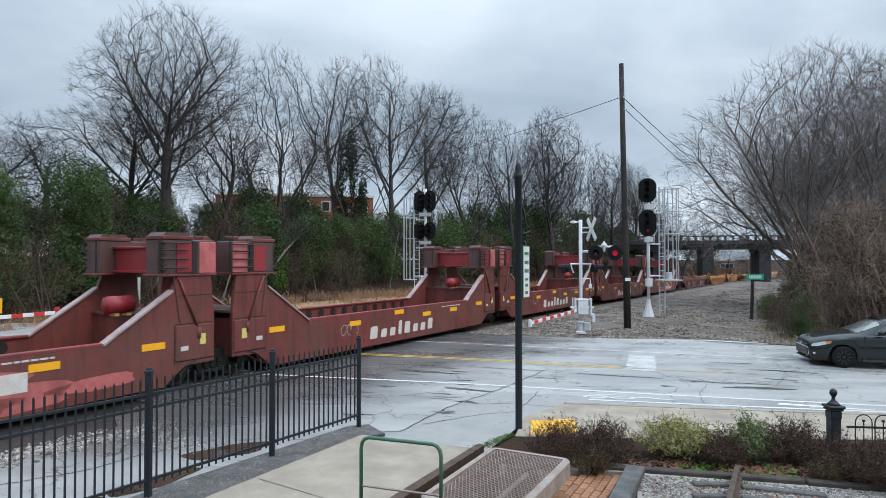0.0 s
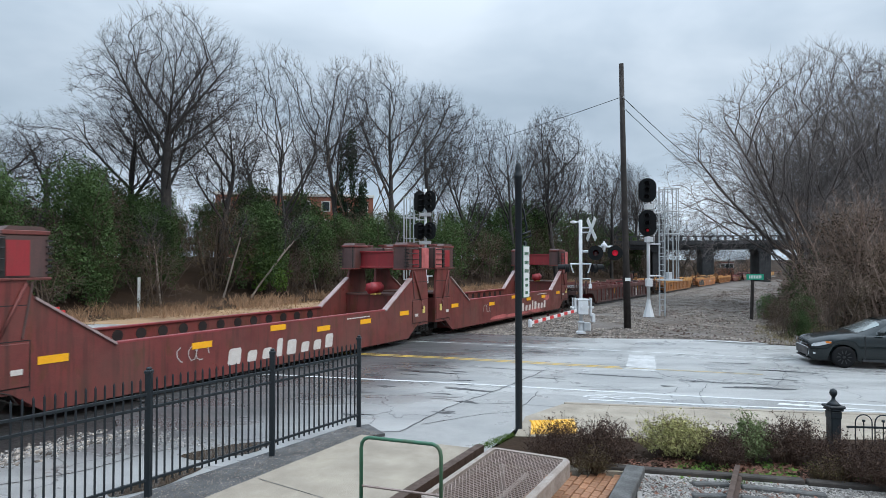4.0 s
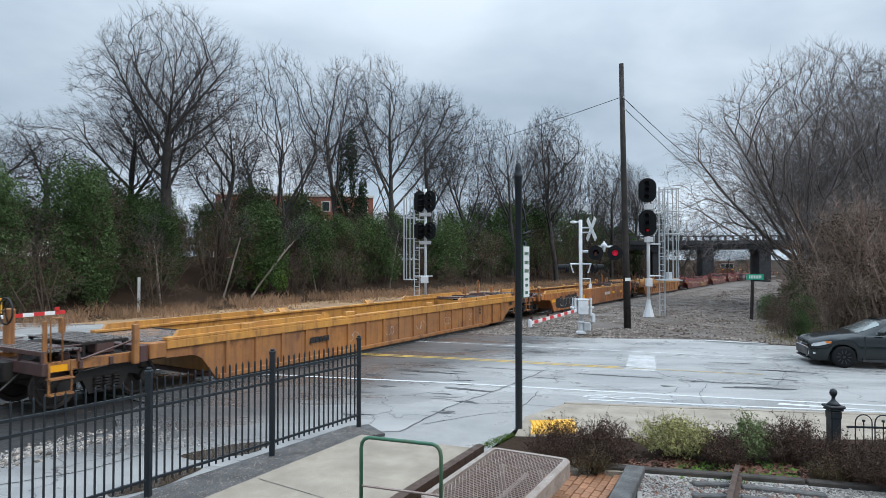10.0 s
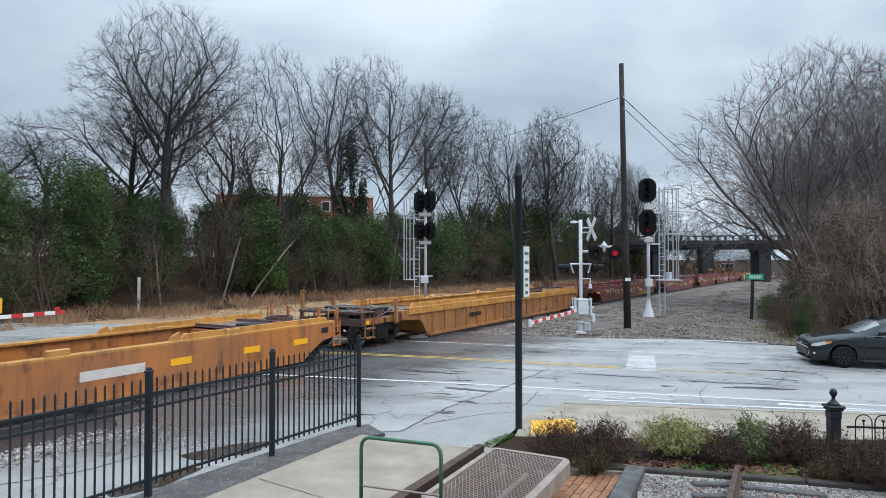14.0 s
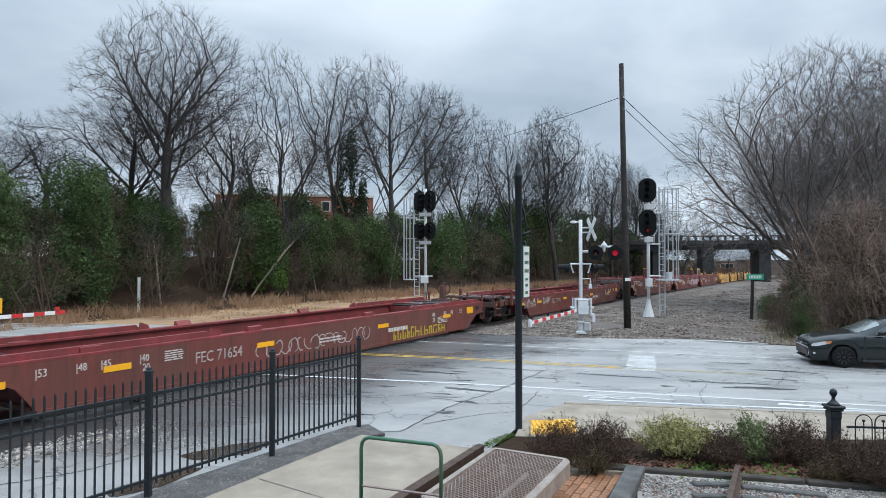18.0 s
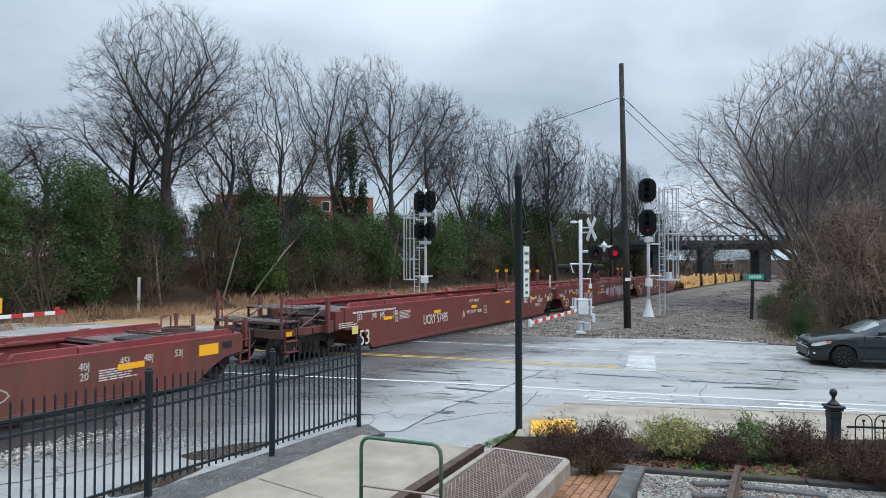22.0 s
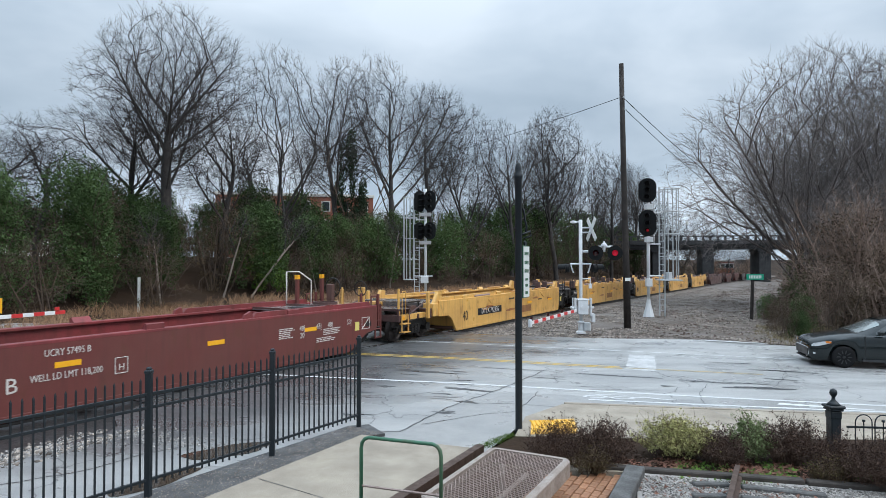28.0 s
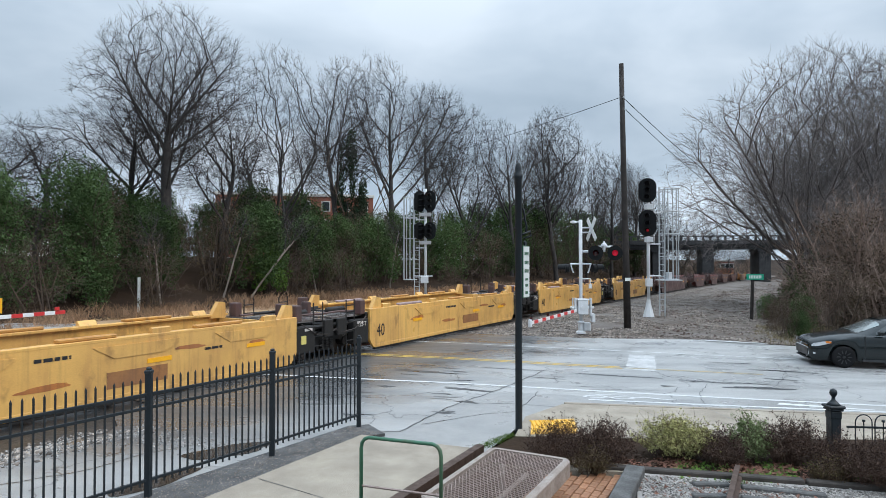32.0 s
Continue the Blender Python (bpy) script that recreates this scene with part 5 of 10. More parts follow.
def well_car(name, label, L, a, c, zt, mat, inside, zb=0.14, ribs=0, chord=None, brake="", rib_mat=None):
    """An empty well car: deep sides, an open floor of cross beams, and ends over the trucks."""
    unit = thing(name, pose(0, 0, 0), label, "well car", "cars of the freight train")
    prof, x0, x1 = side_outline(L, a, c, zt, zb)
    room = {"square": 0.3, "coupler": 1.45, "covered": 2.95, "full": 2.95, "joint": 1.3}
    w0, w1 = x0 + room[a], x1 - room[c]
    for y, nm in ((NEARY, "side_wall"), (FARY - 0.09, "side_wall")):
        bm = bmesh.new()
        dy = 0.055 if ribs else 0.0
        yy = y + dy if y < 0 else y - dy
        prism(bm, prof, yy, yy + 0.09)
        part(nm, bm, M[mat if y < 0 else inside], unit)
    # top chords, with a lighter worn upper face
    for y in (NEARY - 0.004, FARY - 0.2):
        made("top_chord", M[chord or inside], unit, blocks=[(x0, x1, y, y + 0.205, zt - 0.012, zt + 0.06)], b=0.012)
        made("bottom_chord", M[mat], unit, blocks=[(w0, w1, (y - 0.004 if y < 0 else y + 0.12), (y + 0.12 if y < 0 else y + 0.21), zb - 0.02, zb + 0.1)], b=0.012)
        # added black strip stands for the shade below the car's side
        made("drip_sill", M["black"], unit, blocks=[(w0, w1, (y + 0.02 if y < 0 else y + 0.06), (y + 0.14 if y < 0 else y + 0.18), zb - 0.09, zb - 0.024)], b=0.01)
    for y in (NEARY + 0.095, FARY - 0.2):
        made("inner_ledge", M["dust"], unit, blocks=[(w0, w1, y, y + 0.1, 0.28, 0.34)])
    made("floor_keel", M["dust"], unit, blocks=[(w0, w1, -0.35, 0.35, 0.18, 0.26)])
    for k in range(8):
        x = w0 + (w1 - w0) * k / 7
        made("floor_beam", M["dust"], unit, blocks=[(x - 0.2, x + 0.2, -1.35, 1.35, 0.2, 0.3)])
    made("well_end", M[inside], unit, blocks=[(w0 - 0.1, w0, -1.36, 1.36, 0.2, zt - 0.06)])
    made("well_end", M[inside], unit, blocks=[(w1, w1 + 0.1, -1.36, 1.36, 0.2, zt - 0.06)])
    if ribs:
        wr = x1 - 1.25 if c == "full" else w1
        for k in range(ribs):
            x = w0 + 0.25 + (wr - w0 - 0.5) * k / (ribs - 1)
            bm = bmesh.new()
            prism(bm, ((x - 0.07, NEARY + 0.06), (x - 0.06, NEARY), (x + 0.06, NEARY), (x + 0.07, NEARY + 0.06)), zb + 0.08, zt - 0.16, "z")
            part("rib", bm, M[rib_mat or mat], unit)
        made("upper_beam", M[chord or mat], unit, blocks=[(x0, x1, NEARY - 0.006, NEARY + 0.06, zt - 0.2, zt - 0.014)], b=0.012)
    # container guides on the chords
    for k in (0.06, 0.34, 0.66, 0.94):
        x = w0 + (w1 - w0) * k
        for y in (NEARY + 0.1, FARY - 0.1):
            bm = bmesh.new()
            s = 1 if y > 0 else -1
            prism(bm, ((y - 0.1 * s, zt + 0.06), (y + 0.09 * s, zt + 0.06), (y + 0.09 * s, zt + 0.17), (y + 0.02 * s, zt + 0.19)), x - 0.22, x + 0.22, "x")
            part("container_guide", bm, M[chord or inside], unit)
    # raised coamings along the last few metres of the well, with a hooked bracket where they stop
    for kind, xs, way in ((a, x0, 1), (c, x1, -1)):
        if kind == "square":
            continue
        u0, u1 = xs + way * 0.25, xs + way * 5.2
        for y in (NEARY + 0.05, FARY - 0.17):
            bm = bmesh.new()
            prism(bm, ((u0, zt + 0.058), (u1 + way * 0.12, zt + 0.058), (u1, zt + 0.19), (u0 + way * 0.1, zt + 0.19)), y, y + 0.12)
            part("coaming", bm, M[chord or inside], unit)
            bm = bmesh.new()
            prism(bm, ((u1 + way * 0.1, zt + 0.05), (u1 + way * 0.4, zt + 0.05), (u1 + way * 0.36, zt + 0.16), (u1 + way * 0.16, zt + 0.24)), y + 0.02, y + 0.1)
            part("hook_bracket", bm, M[chord or inside], unit)
    for kind, xe, way in ((a, -L / 2, -1), (c, L / 2, 1)):
        if kind == "square":
            square_end(unit, xe, way, zt)
            if way > 0:
                add_truck(unit, xe)
        elif kind != "joint":
            wheel = brake == ("front" if way < 0 else "rear")
            if kind == "coupler":
                open_platform(unit, xe, way, mat, zt, brake=wheel)
            else:
                covered_end(unit, xe, way, mat, zt, wheel, kind == "covered")
            add_truck(unit, xe - way * 2.05)
        else:
            joint_end(unit, xe, way, mat, zt)
            if way > 0:
                add_truck(unit, xe)
    return unit, x0, x1, w0, w1


def markers(unit, xs, z, size=(0.5, 0.12), mat="reflector"):
    for x in xs:
        plate("reflector", unit, x - size[0] / 2, x + size[0] / 2, z - size[1] / 2, z + size[1] / 2, mat)


def faded(unit, cx, cz, rx, rz, seed):
    """An uneven patch where the paint has faded."""
    bm = bmesh.new()
    prism(bm, blob(cx, cz, rx, rz, 0, 22, 0.3, seed), NEARY - 0.004, NEARY + 0.001)
    return part("faded_patch", bm, M["pink"], unit, "faded pinkish paint")


def sea_car(L, seed, bulk0=True):
    """A maroon articulated car with tall towers at its ends."""
    unit = thing("tower_well_car", pose(0, 0, 0), "maroon articulated well car with tall red-topped end towers", "well car", "cars of the freight train")
    zt, zb = 1.29, 0.2
    h = L / 2 - 0.28
    for y in (NEARY, FARY - 0.1):
        bm = bmesh.new()
        prism(bm, ((-h, 0.62), (-h + 0.8, 0.6), (-h + 1.35, zb), (h - 1.35, zb), (h - 0.8, 0.6), (h, 0.62), (h, 1.75), (h - 0.12, 2.7), (h - 1.0, 2.7), (h - 1.16, 2.32), (h - 2.75, zt), (-h + 2.75, zt), (-h + 1.16, 2.32), (-h + 1.0, 2.7), (-h + 0.12, 2.7), (-h, 1.75)), y, y + 0.1)
        part("side_wall", bm, M["maroon"], unit)
        made("top_chord", M["maroon_inside"], unit, blocks=[(-h + 2.75, h - 2.75, y - 0.06 if y > 0 else y - 0.004, y + 0.104 if y > 0 else y + 0.16, zt - 0.01, zt + 0.05)], b=0.012)
        for s in (-1, 1):
            bm = bmesh.new()
            prism(bm, ((s * (h - 2.75), zt + 0.04), (s * (h - 1.16), 2.36), (s * (h - 1.16), 2.31), (s * (h - 2.75), zt - 0.01)), y - 0.05, y + 0.15)
            part("brace_flange", bm, M["worn_edge"], unit, "scraped pale flange")
    made("well_floor", M["maroon_inside"], unit, blocks=[(-h + 1.4, h - 1.4, -1.35, 1.35, 0.24, 0.3)])
    # black discs on the far wall paint the dark of its round lightening holes
    for k in range(14):
        x = -h + 3.3 + k * (2 * h - 6.6) / 13
        bm = bmesh.new()
        lathe(bm, ((0.15, -0.012), (0.15, 0.0)), (x, FARY - 0.098, zt - 0.2), "y", 14)
        part("lightening_hole", bm, M["black"], unit)
    for s in (-1, 1):
        lo, hi = sorted((s * (h - 1.3), s * h))
        made("bulkhead", M["maroon"], unit, blocks=[(s * (h - 1.2) - 0.05, s * (h - 1.2) + 0.05, -1.4, 1.4, 0.3, 1.75), (s * (h - 0.15) - 0.05, s * (h - 0.15) + 0.05, -1.4, 1.4, 0.6, 1.55)], b=0.01)
        made("bulkhead_ledge", M["dust"], unit, blocks=[(lo, hi, -1.4, 1.4, 1.7, 1.76)])
        made("cross_beam", M["red"], unit, blocks=[(s * (h - 0.72) - 0.28, s * (h - 0.72) + 0.28, -1.0, 1.0, 2.78, 3.3), (s * (h - 0.72) - 0.36, s * (h - 0.72) + 0.36, -1.0, 1.0, 3.3, 3.36), (s * (h - 0.72) - 0.36, s * (h - 0.72) + 0.36, -1.0, 1.0, 2.72, 2.78)], b=0.01)
        for y0, y1 in ((NEARY - 0.02, NEARY + 0.62), (FARY - 0.62, FARY + 0.02)):
            lo, hi = sorted((s * (h - 1.42), s * (h + 0.02)))
            n0, n1 = sorted((s * (h - 1.42), s * (h - 0.6)))
            r0, r1 = sorted((s * (h - 0.45), s * (h + 0.02)))
            made("tower_head", M["grime"], unit, blocks=[(lo + 0.02, hi - 0.02, y0 + 0.02, y1, 2.7, 3.5)], b=0.02)
            yy = y0 if y0 < 0 else y1 - 0.02
            made("red_panel", M["pink"], unit, "faded red panel", blocks=[(r0, r1, yy - 0.01, yy + 0.03, 2.72, 3.46)], b=0.01)
            made("red_recess", M["red"], unit, "bright red recess", blocks=[(s * (h - 0.86) - 0.2, s * (h - 0.86) + 0.2, yy - 0.006, yy + 0.03, 2.75, 3.4)])
            # black plate on the face paints the shade inside a recess
            made("dark_recess", M["black"], unit, blocks=[(s * (h - 0.58) - 0.07, s * (h - 0.58) + 0.07, yy - 0.008, yy + 0.03, 2.72, 3.46)])
            made("head_lip", M["maroon"], unit, blocks=[(lo - 0.03, hi + 0.02, y0 - 0.02, y1 + 0.02, 2.66, 2.71), (n0, n1, y0, y1, 3.5, 3.58), (lo + 0.1, lo + 0.28, y0 + 0.1, y0 + 0.4, 3.56, 3.63), (hi - 0.3, hi - 0.12, y0 + 0.1, y0 + 0.4, 3.5, 3.6)], b=0.01)
            made("rung", M["black"], unit, bars=[([(lo - 0.05, y0 + 0.05, 2.72), (lo - 0.05, y0 + 0.05, 3.5)], 0.02)] + [([(lo - 0.05, yy - 0.06, z), (lo + 0.62, yy - 0.06, z)], 0.018) for z in (2.85, 3.05, 3.25, 3.42)])
            edge = lo + 0.02 if s > 0 else hi - 0.02
            made("rung_teeth", M["black"], unit, blocks=[(edge - 0.05, edge + 0.05, yy - 0.02, yy + 0.12, z, z + 0.035) for z in (2.78, 2.9, 3.02, 3.14, 3.26, 3.38)])
            bm = bmesh.new()
            prism(bm, ((n0 + 0.02, 3.57), (n0 + 0.12, 3.66), (n1 - 0.12, 3.66), (n1 - 0.02, 3.57)), y0 + 0.05, y1 - 0.05)
            part("head_cover", bm, M["grime"], unit)
        made("panel_seam", M["black"], unit, blocks=[(min(s * (h - 1.08), s * (h - 0.02)), max(s * (h - 1.08), s * (h - 0.02)), NEARY - 0.004, NEARY + 0.002, z, z + 0.018) for z in (0.7, 1.55, 2.2)] + [(s * (h - 1.09) - 0.009, s * (h - 1.09) + 0.009, NEARY - 0.004, NEARY + 0.002, 0.62, 1.56)])
        made("stiffener", M["grime"], unit, bars=[([(s * (h - 1.12), NEARY - 0.01, 2.64), (s * (h - 0.95), NEARY - 0.01, 1.6)], 0.022)])
        made("grey_hose", M["wheel"], unit, bars=[([(s * (h - 0.05), NEARY + 0.06, 1.2), (s * (h + 0.02), NEARY + 0.0, 0.98), (s * (h - 0.25), NEARY - 0.02, 0.8), (s * (h - 0.75), NEARY - 0.02, 0.62), (s * (h - 0.9), NEARY + 0.02, 0.4)], 0.012)])
        made("latch_rod", M["maroon"], unit, bars=[([(s * (h - 0.5), NEARY - 0.03, 1.5), (s * (h - 1.0), NEARY - 0.03, 2.6)], 0.03), ([(s * (h - 0.45), NEARY - 0.03, 1.45), (s * (h - 0.45), NEARY - 0.03, 1.2)], 0.05)], smooth=True)
        made("access_panel", M["maroon"], unit, blocks=[(s * (h - 0.55) - 0.52, s * (h - 0.55) + 0.52, NEARY - 0.03, NEARY, 0.72, 1.52)], b=0.012)
        plate("placard", unit, s * (h - 0.35) - 0.08, s * (h - 0.35) + 0.08, 1.05, 1.3, "label_yellow", y=NEARY - 0.031)
        plate("placard", unit, s * (h - 0.85) - 0.1, s * (h - 0.85) + 0.1, 0.95, 1.05, "white", y=NEARY - 0.031)
        made("articulation_arm", M["black"], unit, blocks=[(min(s * (h - 1.0), s * (h + 0.35)), max(s * (h - 1.0), s * (h + 0.35)), -0.35, 0.35, 0.55, 0.95)], b=0.03)
        made("brake_hose", M["black"], unit, bars=[([(s * (h - 0.3), NEARY + 0.1, 1.3), (s * (h - 0.02), NEARY + 0.05, 0.95), (s * (h - 0.5), NEARY + 0.05, 0.6), (s * (h - 0.9), NEARY + 0.1, 0.4)], 0.02)])
    made("air_tank", M["red"], unit, "red air reservoir", bars=[([(h - 1.9, -0.2, 2.0), (h - 1.3, -0.2, 2.0)], 0.22)], smooth=True)
    made("tank_bracket", M["label_yellow"], unit, blocks=[(h - 1.75, h - 1.65, -0.3, -0.1, 1.75, 1.82), (h - 1.45, h - 1.35, -0.3, -0.1, 1.75, 1.82)])
    for x, z in ((-5.9, 1.16), (-2.6, 1.02), (-0.2, 1.2), (1.6, 1.0), (3.6, 1.03), (5.8, 1.13)):
        markers(unit, (x * h / 7.37,), z, (0.56, 0.15))
    small_print(unit, h - 4.8, 1.2, 1.5, 1, seed=seed)
    # the owner's mark is only pale blocks of its size
    r = random.Random(seed)
    x, wide = (0.7, 1.15) if seed == 5 else (-1.9, 1.45)
    for k, (w, hh) in enumerate(((0.32, 0.5), (0.25, 0.35), (0.25, 0.35), (0.16, 0.6), (0.28, 0.5), (0.25, 0.35), (0.25, 0.35), (0.26, 0.5))):
        bm = bmesh.new()
        ww = w * wide
        z0, sl, top = 0.42, 0.04, 0.42 + hh * 0.8
        prism(bm, ((x + 0.03, z0), (x + ww * 0.8, z0), (x + ww * 0.86, z0 + 0.05), (x + ww * 0.84 + sl, top - 0.06), (x + ww * 0.76 + sl, top), (x + 0.06 + sl, top), (x + sl, top - 0.05), (x, z0 + 0.04)), NEARY - 0.008, NEARY + 0.002)
        ob = part("mark_block", bm, M["white"], unit, "chipped cream block")
        x += ww + 0.15
    if seed == 5:
        for k, (cx, cz, rx, rz) in enumerate(((-1.8, 0.36, 0.9, 0.1), (0.2, 0.33, 1.2, 0.09), (2.6, 0.38, 0.9, 0.12), (4.2, 0.95, 0.5, 0.12))):
            faded(unit, cx, cz, rx, rz, k + 3)
    if seed == 1:
        for k, (cx, cz, rx, rz) in enumerate(((3.3, 0.5, 1.0, 0.24), (4.7, 0.55, 0.8, 0.16), (2.7, 0.85, 0.7, 0.2), (2.4, 0.4, 0.9, 0.18), (-h + 3.0, 0.95, 0.7, 0.15), (-h + 4.3, 0.9, 0.6, 0.12))):
            faded(unit, cx, cz, rx, rz, k + 20)
        plate("overpaint", unit, 2.3, 3.4, 0.62, 0.98, "white")
    else:
        scrawl(unit, -h + 4.2, 0.85, 0.8, 0.4, "graffiti_white", seed, 3, 0.011)
    add_truck(unit, L / 2)
    return unit


def fleet():
    """The cars in their order. Times are when each car's ends pass a fixed mark, at an even speed."""
    def put(unit, t0, t1):
        UNITS.append((unit, (t0 + t1) / 2 * SPEED))
    def length(t0, t1):
        return (t1 - t0) * SPEED
    seas = (0.215, 1.908, 3.60, 5.285, 6.97, 8.69)
    for i, (t0, t1) in enumerate(zip(seas, seas[1:])):
        put(sea_car(length(t0, t1), i + 1), t0, t1)
    # brown ribbed car
    t0, t1 = 8.816, 11.396
    u, x0, x1, w0, w1 = well_car("ribbed_well_car", "dusty brown ribbed well car with chalky scrawls", length(t0, t1), "coupler", "covered", 1.24, "grime", "maroon_inside", ribs=16, chord="maroon", brake="rear", rib_mat="maroon")
    for k in (1, 2, 4, 7, 13):
        scrawl(u, w0 + 0.6 + k * (w1 - w0 - 1.4) / 15, 0.66, 0.6, 0.4, "graffiti_white", 40 + k, 2, 0.008, y=NEARY + 0.05)
    face = NEARY + 0.05
    dome = [(4.4 + 0.33 * math.cos(k * math.pi / 14), 0.56 + 0.33 * math.sin(k * math.pi / 14)) for k in range(15)]
    bm = bmesh.new()
    prism(bm, [(4.73, 0.2)] + dome + [(4.07, 0.22), (4.25, 0.2), (4.5, 0.23)], face - 0.002, face + 0.006)
    part("sprayed_shape", bm, M["graffiti_white"], u, "white sprayed dome")
    paint_line(u, [(4.14 + 0.056 * k, face - 0.004, 0.53 + 0.02 * (k % 4) + (0.16 if k % 2 else 0.0)) for k in range(10)], 0.011, "graffiti_black")
    for k in range(3):
        paint_line(u, [(4.24 + 0.15 * k, face - 0.004, 0.5), (4.26 + 0.15 * k, face - 0.004, 0.3)], 0.008, "graffiti_black")
    hand_letters(u, "B RUN", 3.02, 0.7, 0.155, 0.24, face, 61)
    hand_letters(u, "AILO", 3.02, 0.41, 0.16, 0.22, face, 62)
    hand_letters(u, "NIR", 3.05, 0.2, 0.2, 0.16, face, 63)
    for x in (w0 + 4.6, w1 - 3.4, 1.0):
        plate("reflector", u, x - 0.04, x + 0.04, 0.62, 1.0, "reflector")
    lettering(u, "length_mark", "20", w0 + 2.55, 0.82, 0.18)
    lettering(u, "length_mark", "40", w0 + 2.55, 0.64, 0.18)
    lettering(u, "length_mark", "20", w1 - 1.9, 0.82, 0.18)
    lettering(u, "length_mark", "40", w1 - 1.9, 0.64, 0.18)
    put(u, t0, t1)
    # tan ribbed car, orange car with a black piece, second tan ribbed car
    for t0, t1, sd in ((11.396, 13.916, 1), (16.456, 18.956, 2)):
        u, x0, x1, w0, w1 = well_car("ribbed_well_car", "rust-streaked tan-yellow ribbed well car", length(t0, t1), "coupler", "full", 1.22, "tan_dirty", "tan", ribs=18, chord="tan", brake="rear" if sd == 2 else "front")
        small_print(u, w0 + 3.2, 0.78, 1.1, 1, 0.16, seed=sd, mat="graffiti_black")
        for k, tx in enumerate(("20", "40")):
            lettering(u, "length_mark", tx, length(t0, t1) / 2 - 4.7, 0.86 - 0.15 * k, 0.16, mat="graffiti_black")
        for k in range(5):
            scrawl(u, w0 + 5 + 2 * k, 0.6, 0.5, 0.3, "graffiti_white", 70 + 9 * sd + k, 2, 0.007, y=NEARY + 0.05)
        put(u, t0, t1)
    t0, t1 = 13.916, 16.456
    u, x0, x1, w0, w1 = well_car("well_car", "orange well car with a black sprayed piece", length(t0, t1), "coupler", "full", 1.13, "orange", "orange", chord="tan")
    mural(u, -6.6, 0.54, 4.5, 0.95, ("graffiti_black",), "graffiti_white", 8, n=12, lines=0)
    scrawl(u, -6.2, 0.6, 3.4, 0.5, "graffiti_white", 18, 6, 0.014, y=NEARY - 0.02)
    scrawl(u, -1.9, 0.82, 0.5, 0.2, "graffiti_white", 9, 4, 0.01)
    markers(u, (-7.2, -1.75, 5.5, 7.6, 9.4), 0.72, (0.55, 0.16))
    plate("overpaint", u, 3.2, 4.6, 0.62, 0.82, "white", t=0.006)
    put(u, t0, t1)
    # brown smooth cars
    for t0, t1, sd in ((18.956, 21.526, 3), (21.526, 24.066, 4)):
        u, x0, x1, w0, w1 = well_car("well_car", "dark brown well car with scrawls and yellow patches", length(t0, t1), "coupler", "full", 1.13, "brown", "maroon_inside", brake="rear" if sd == 3 else "")
        markers(u, (-8.2, -5.8, -1.7, 3.6, 7.9), 0.8, (0.6, 0.13))
        plate("reflector", u, 9.6, 10.15, 0.76, 1.02, "reflector")
        for dx, tx in ((-7.3, "|53"), (-6.55, "|48"), (-6.05, "|45"), (-5.2, "|40"), (6.9, "40|"), (7.75, "45|"), (8.3, "48|"), (9.05, "53|")):
            lettering(u, "length_mark", tx, dx, 0.91, 0.22, narrow=0.8)
        for dx in (-5.15, 6.9):
            lettering(u, "length_mark", "20", dx, 0.71, 0.22, narrow=0.8)
            lettering(u, "car_number", "FEC 71654" if sd == 3 else "FEC 70774", -3.2, 0.72, 0.37, narrow=0.86)
        small_print(u, 3.9, 0.68, 1.5, 1, 0.13, seed=sd)
        small_print(u, 0.4, 0.72, 1.3, 2, 0.045, 0.09, seed=sd + 5)
        small_print(u, 7.2, 0.8, 0.9, 5, 0.025, 0.05, seed=sd + 9)
        small_print(u, -4.7, 1.0, 0.6, 5, 0.025, 0.05, seed=sd + 11)
        if sd == 3:
            scrawl(u, -2.0, 0.66, 4.8, 0.42, "graffiti_white", 24, 16, 0.012)
            block_writing(u, 4.2, 0.2, 3.4, 0.48, "graffiti_gold", 31)
        else:
            scrawl(u, -7.9, 0.75, 1.6, 0.35, "graffiti_white", 22, 9, 0.016, upright=True)
            scrawl(u, -5.0, 0.8, 0.7, 0.3, "graffiti_white", 23, 4, 0.016, upright=True)
            scrawl(u, 0.5, 0.6, 5.0, 0.35, "graffiti_white", 33, 6, 0.012)
        put(u, t0, t1)
    # three articulated oxide-red units
    for t0, t1, a, c, letter in ((24.066, 26.416, "coupler", "joint", "A"), (26.416, 28.436, "joint", "joint", "C"), (28.436, 30.686, "joint", "full", "B")):
        u, x0, x1, w0, w1 = well_car("articulated_well_car", "oxide-red articulated well car with white stencilled lettering", length(t0, t1), a, c, 1.46, "oxide", "maroon_inside", brake="rear" if c == "full" else "")
        m = (x0 + x1) / 2
        n0 = {"A": -2.2, "C": -2.95, "B": -3.85}[letter]        # the middle of the car number
        l0 = {"A": 0.05, "C": -0.57, "B": -1.5}[letter]          # the unit letter
        d0 = {"A": 1.0, "C": 0.35, "B": -0.5}[letter]           # the block of data
        b0, r0 = {"A": (-6.7, 7.4), "C": (-7.17, 5.98), "B": (-7.6, 5.98)}[letter]
        lettering(u, "car_number", "UCRY 57495", n0, 0.75, 0.52, narrow=0.66)
        lettering(u, "unit_letter", letter, l0, 0.75, 0.4)
        lettering(u, "load_limit", "WELL LD LMT 118,200", d0, 0.82, 0.19, narrow=0.75)
        lettering(u, "small_number", "UCRY 57495 " + letter, d0, 1.27, 0.19, narrow=0.75)
        lettering(u, "well_size", "53", b0, 0.48, 0.7, narrow=0.85)
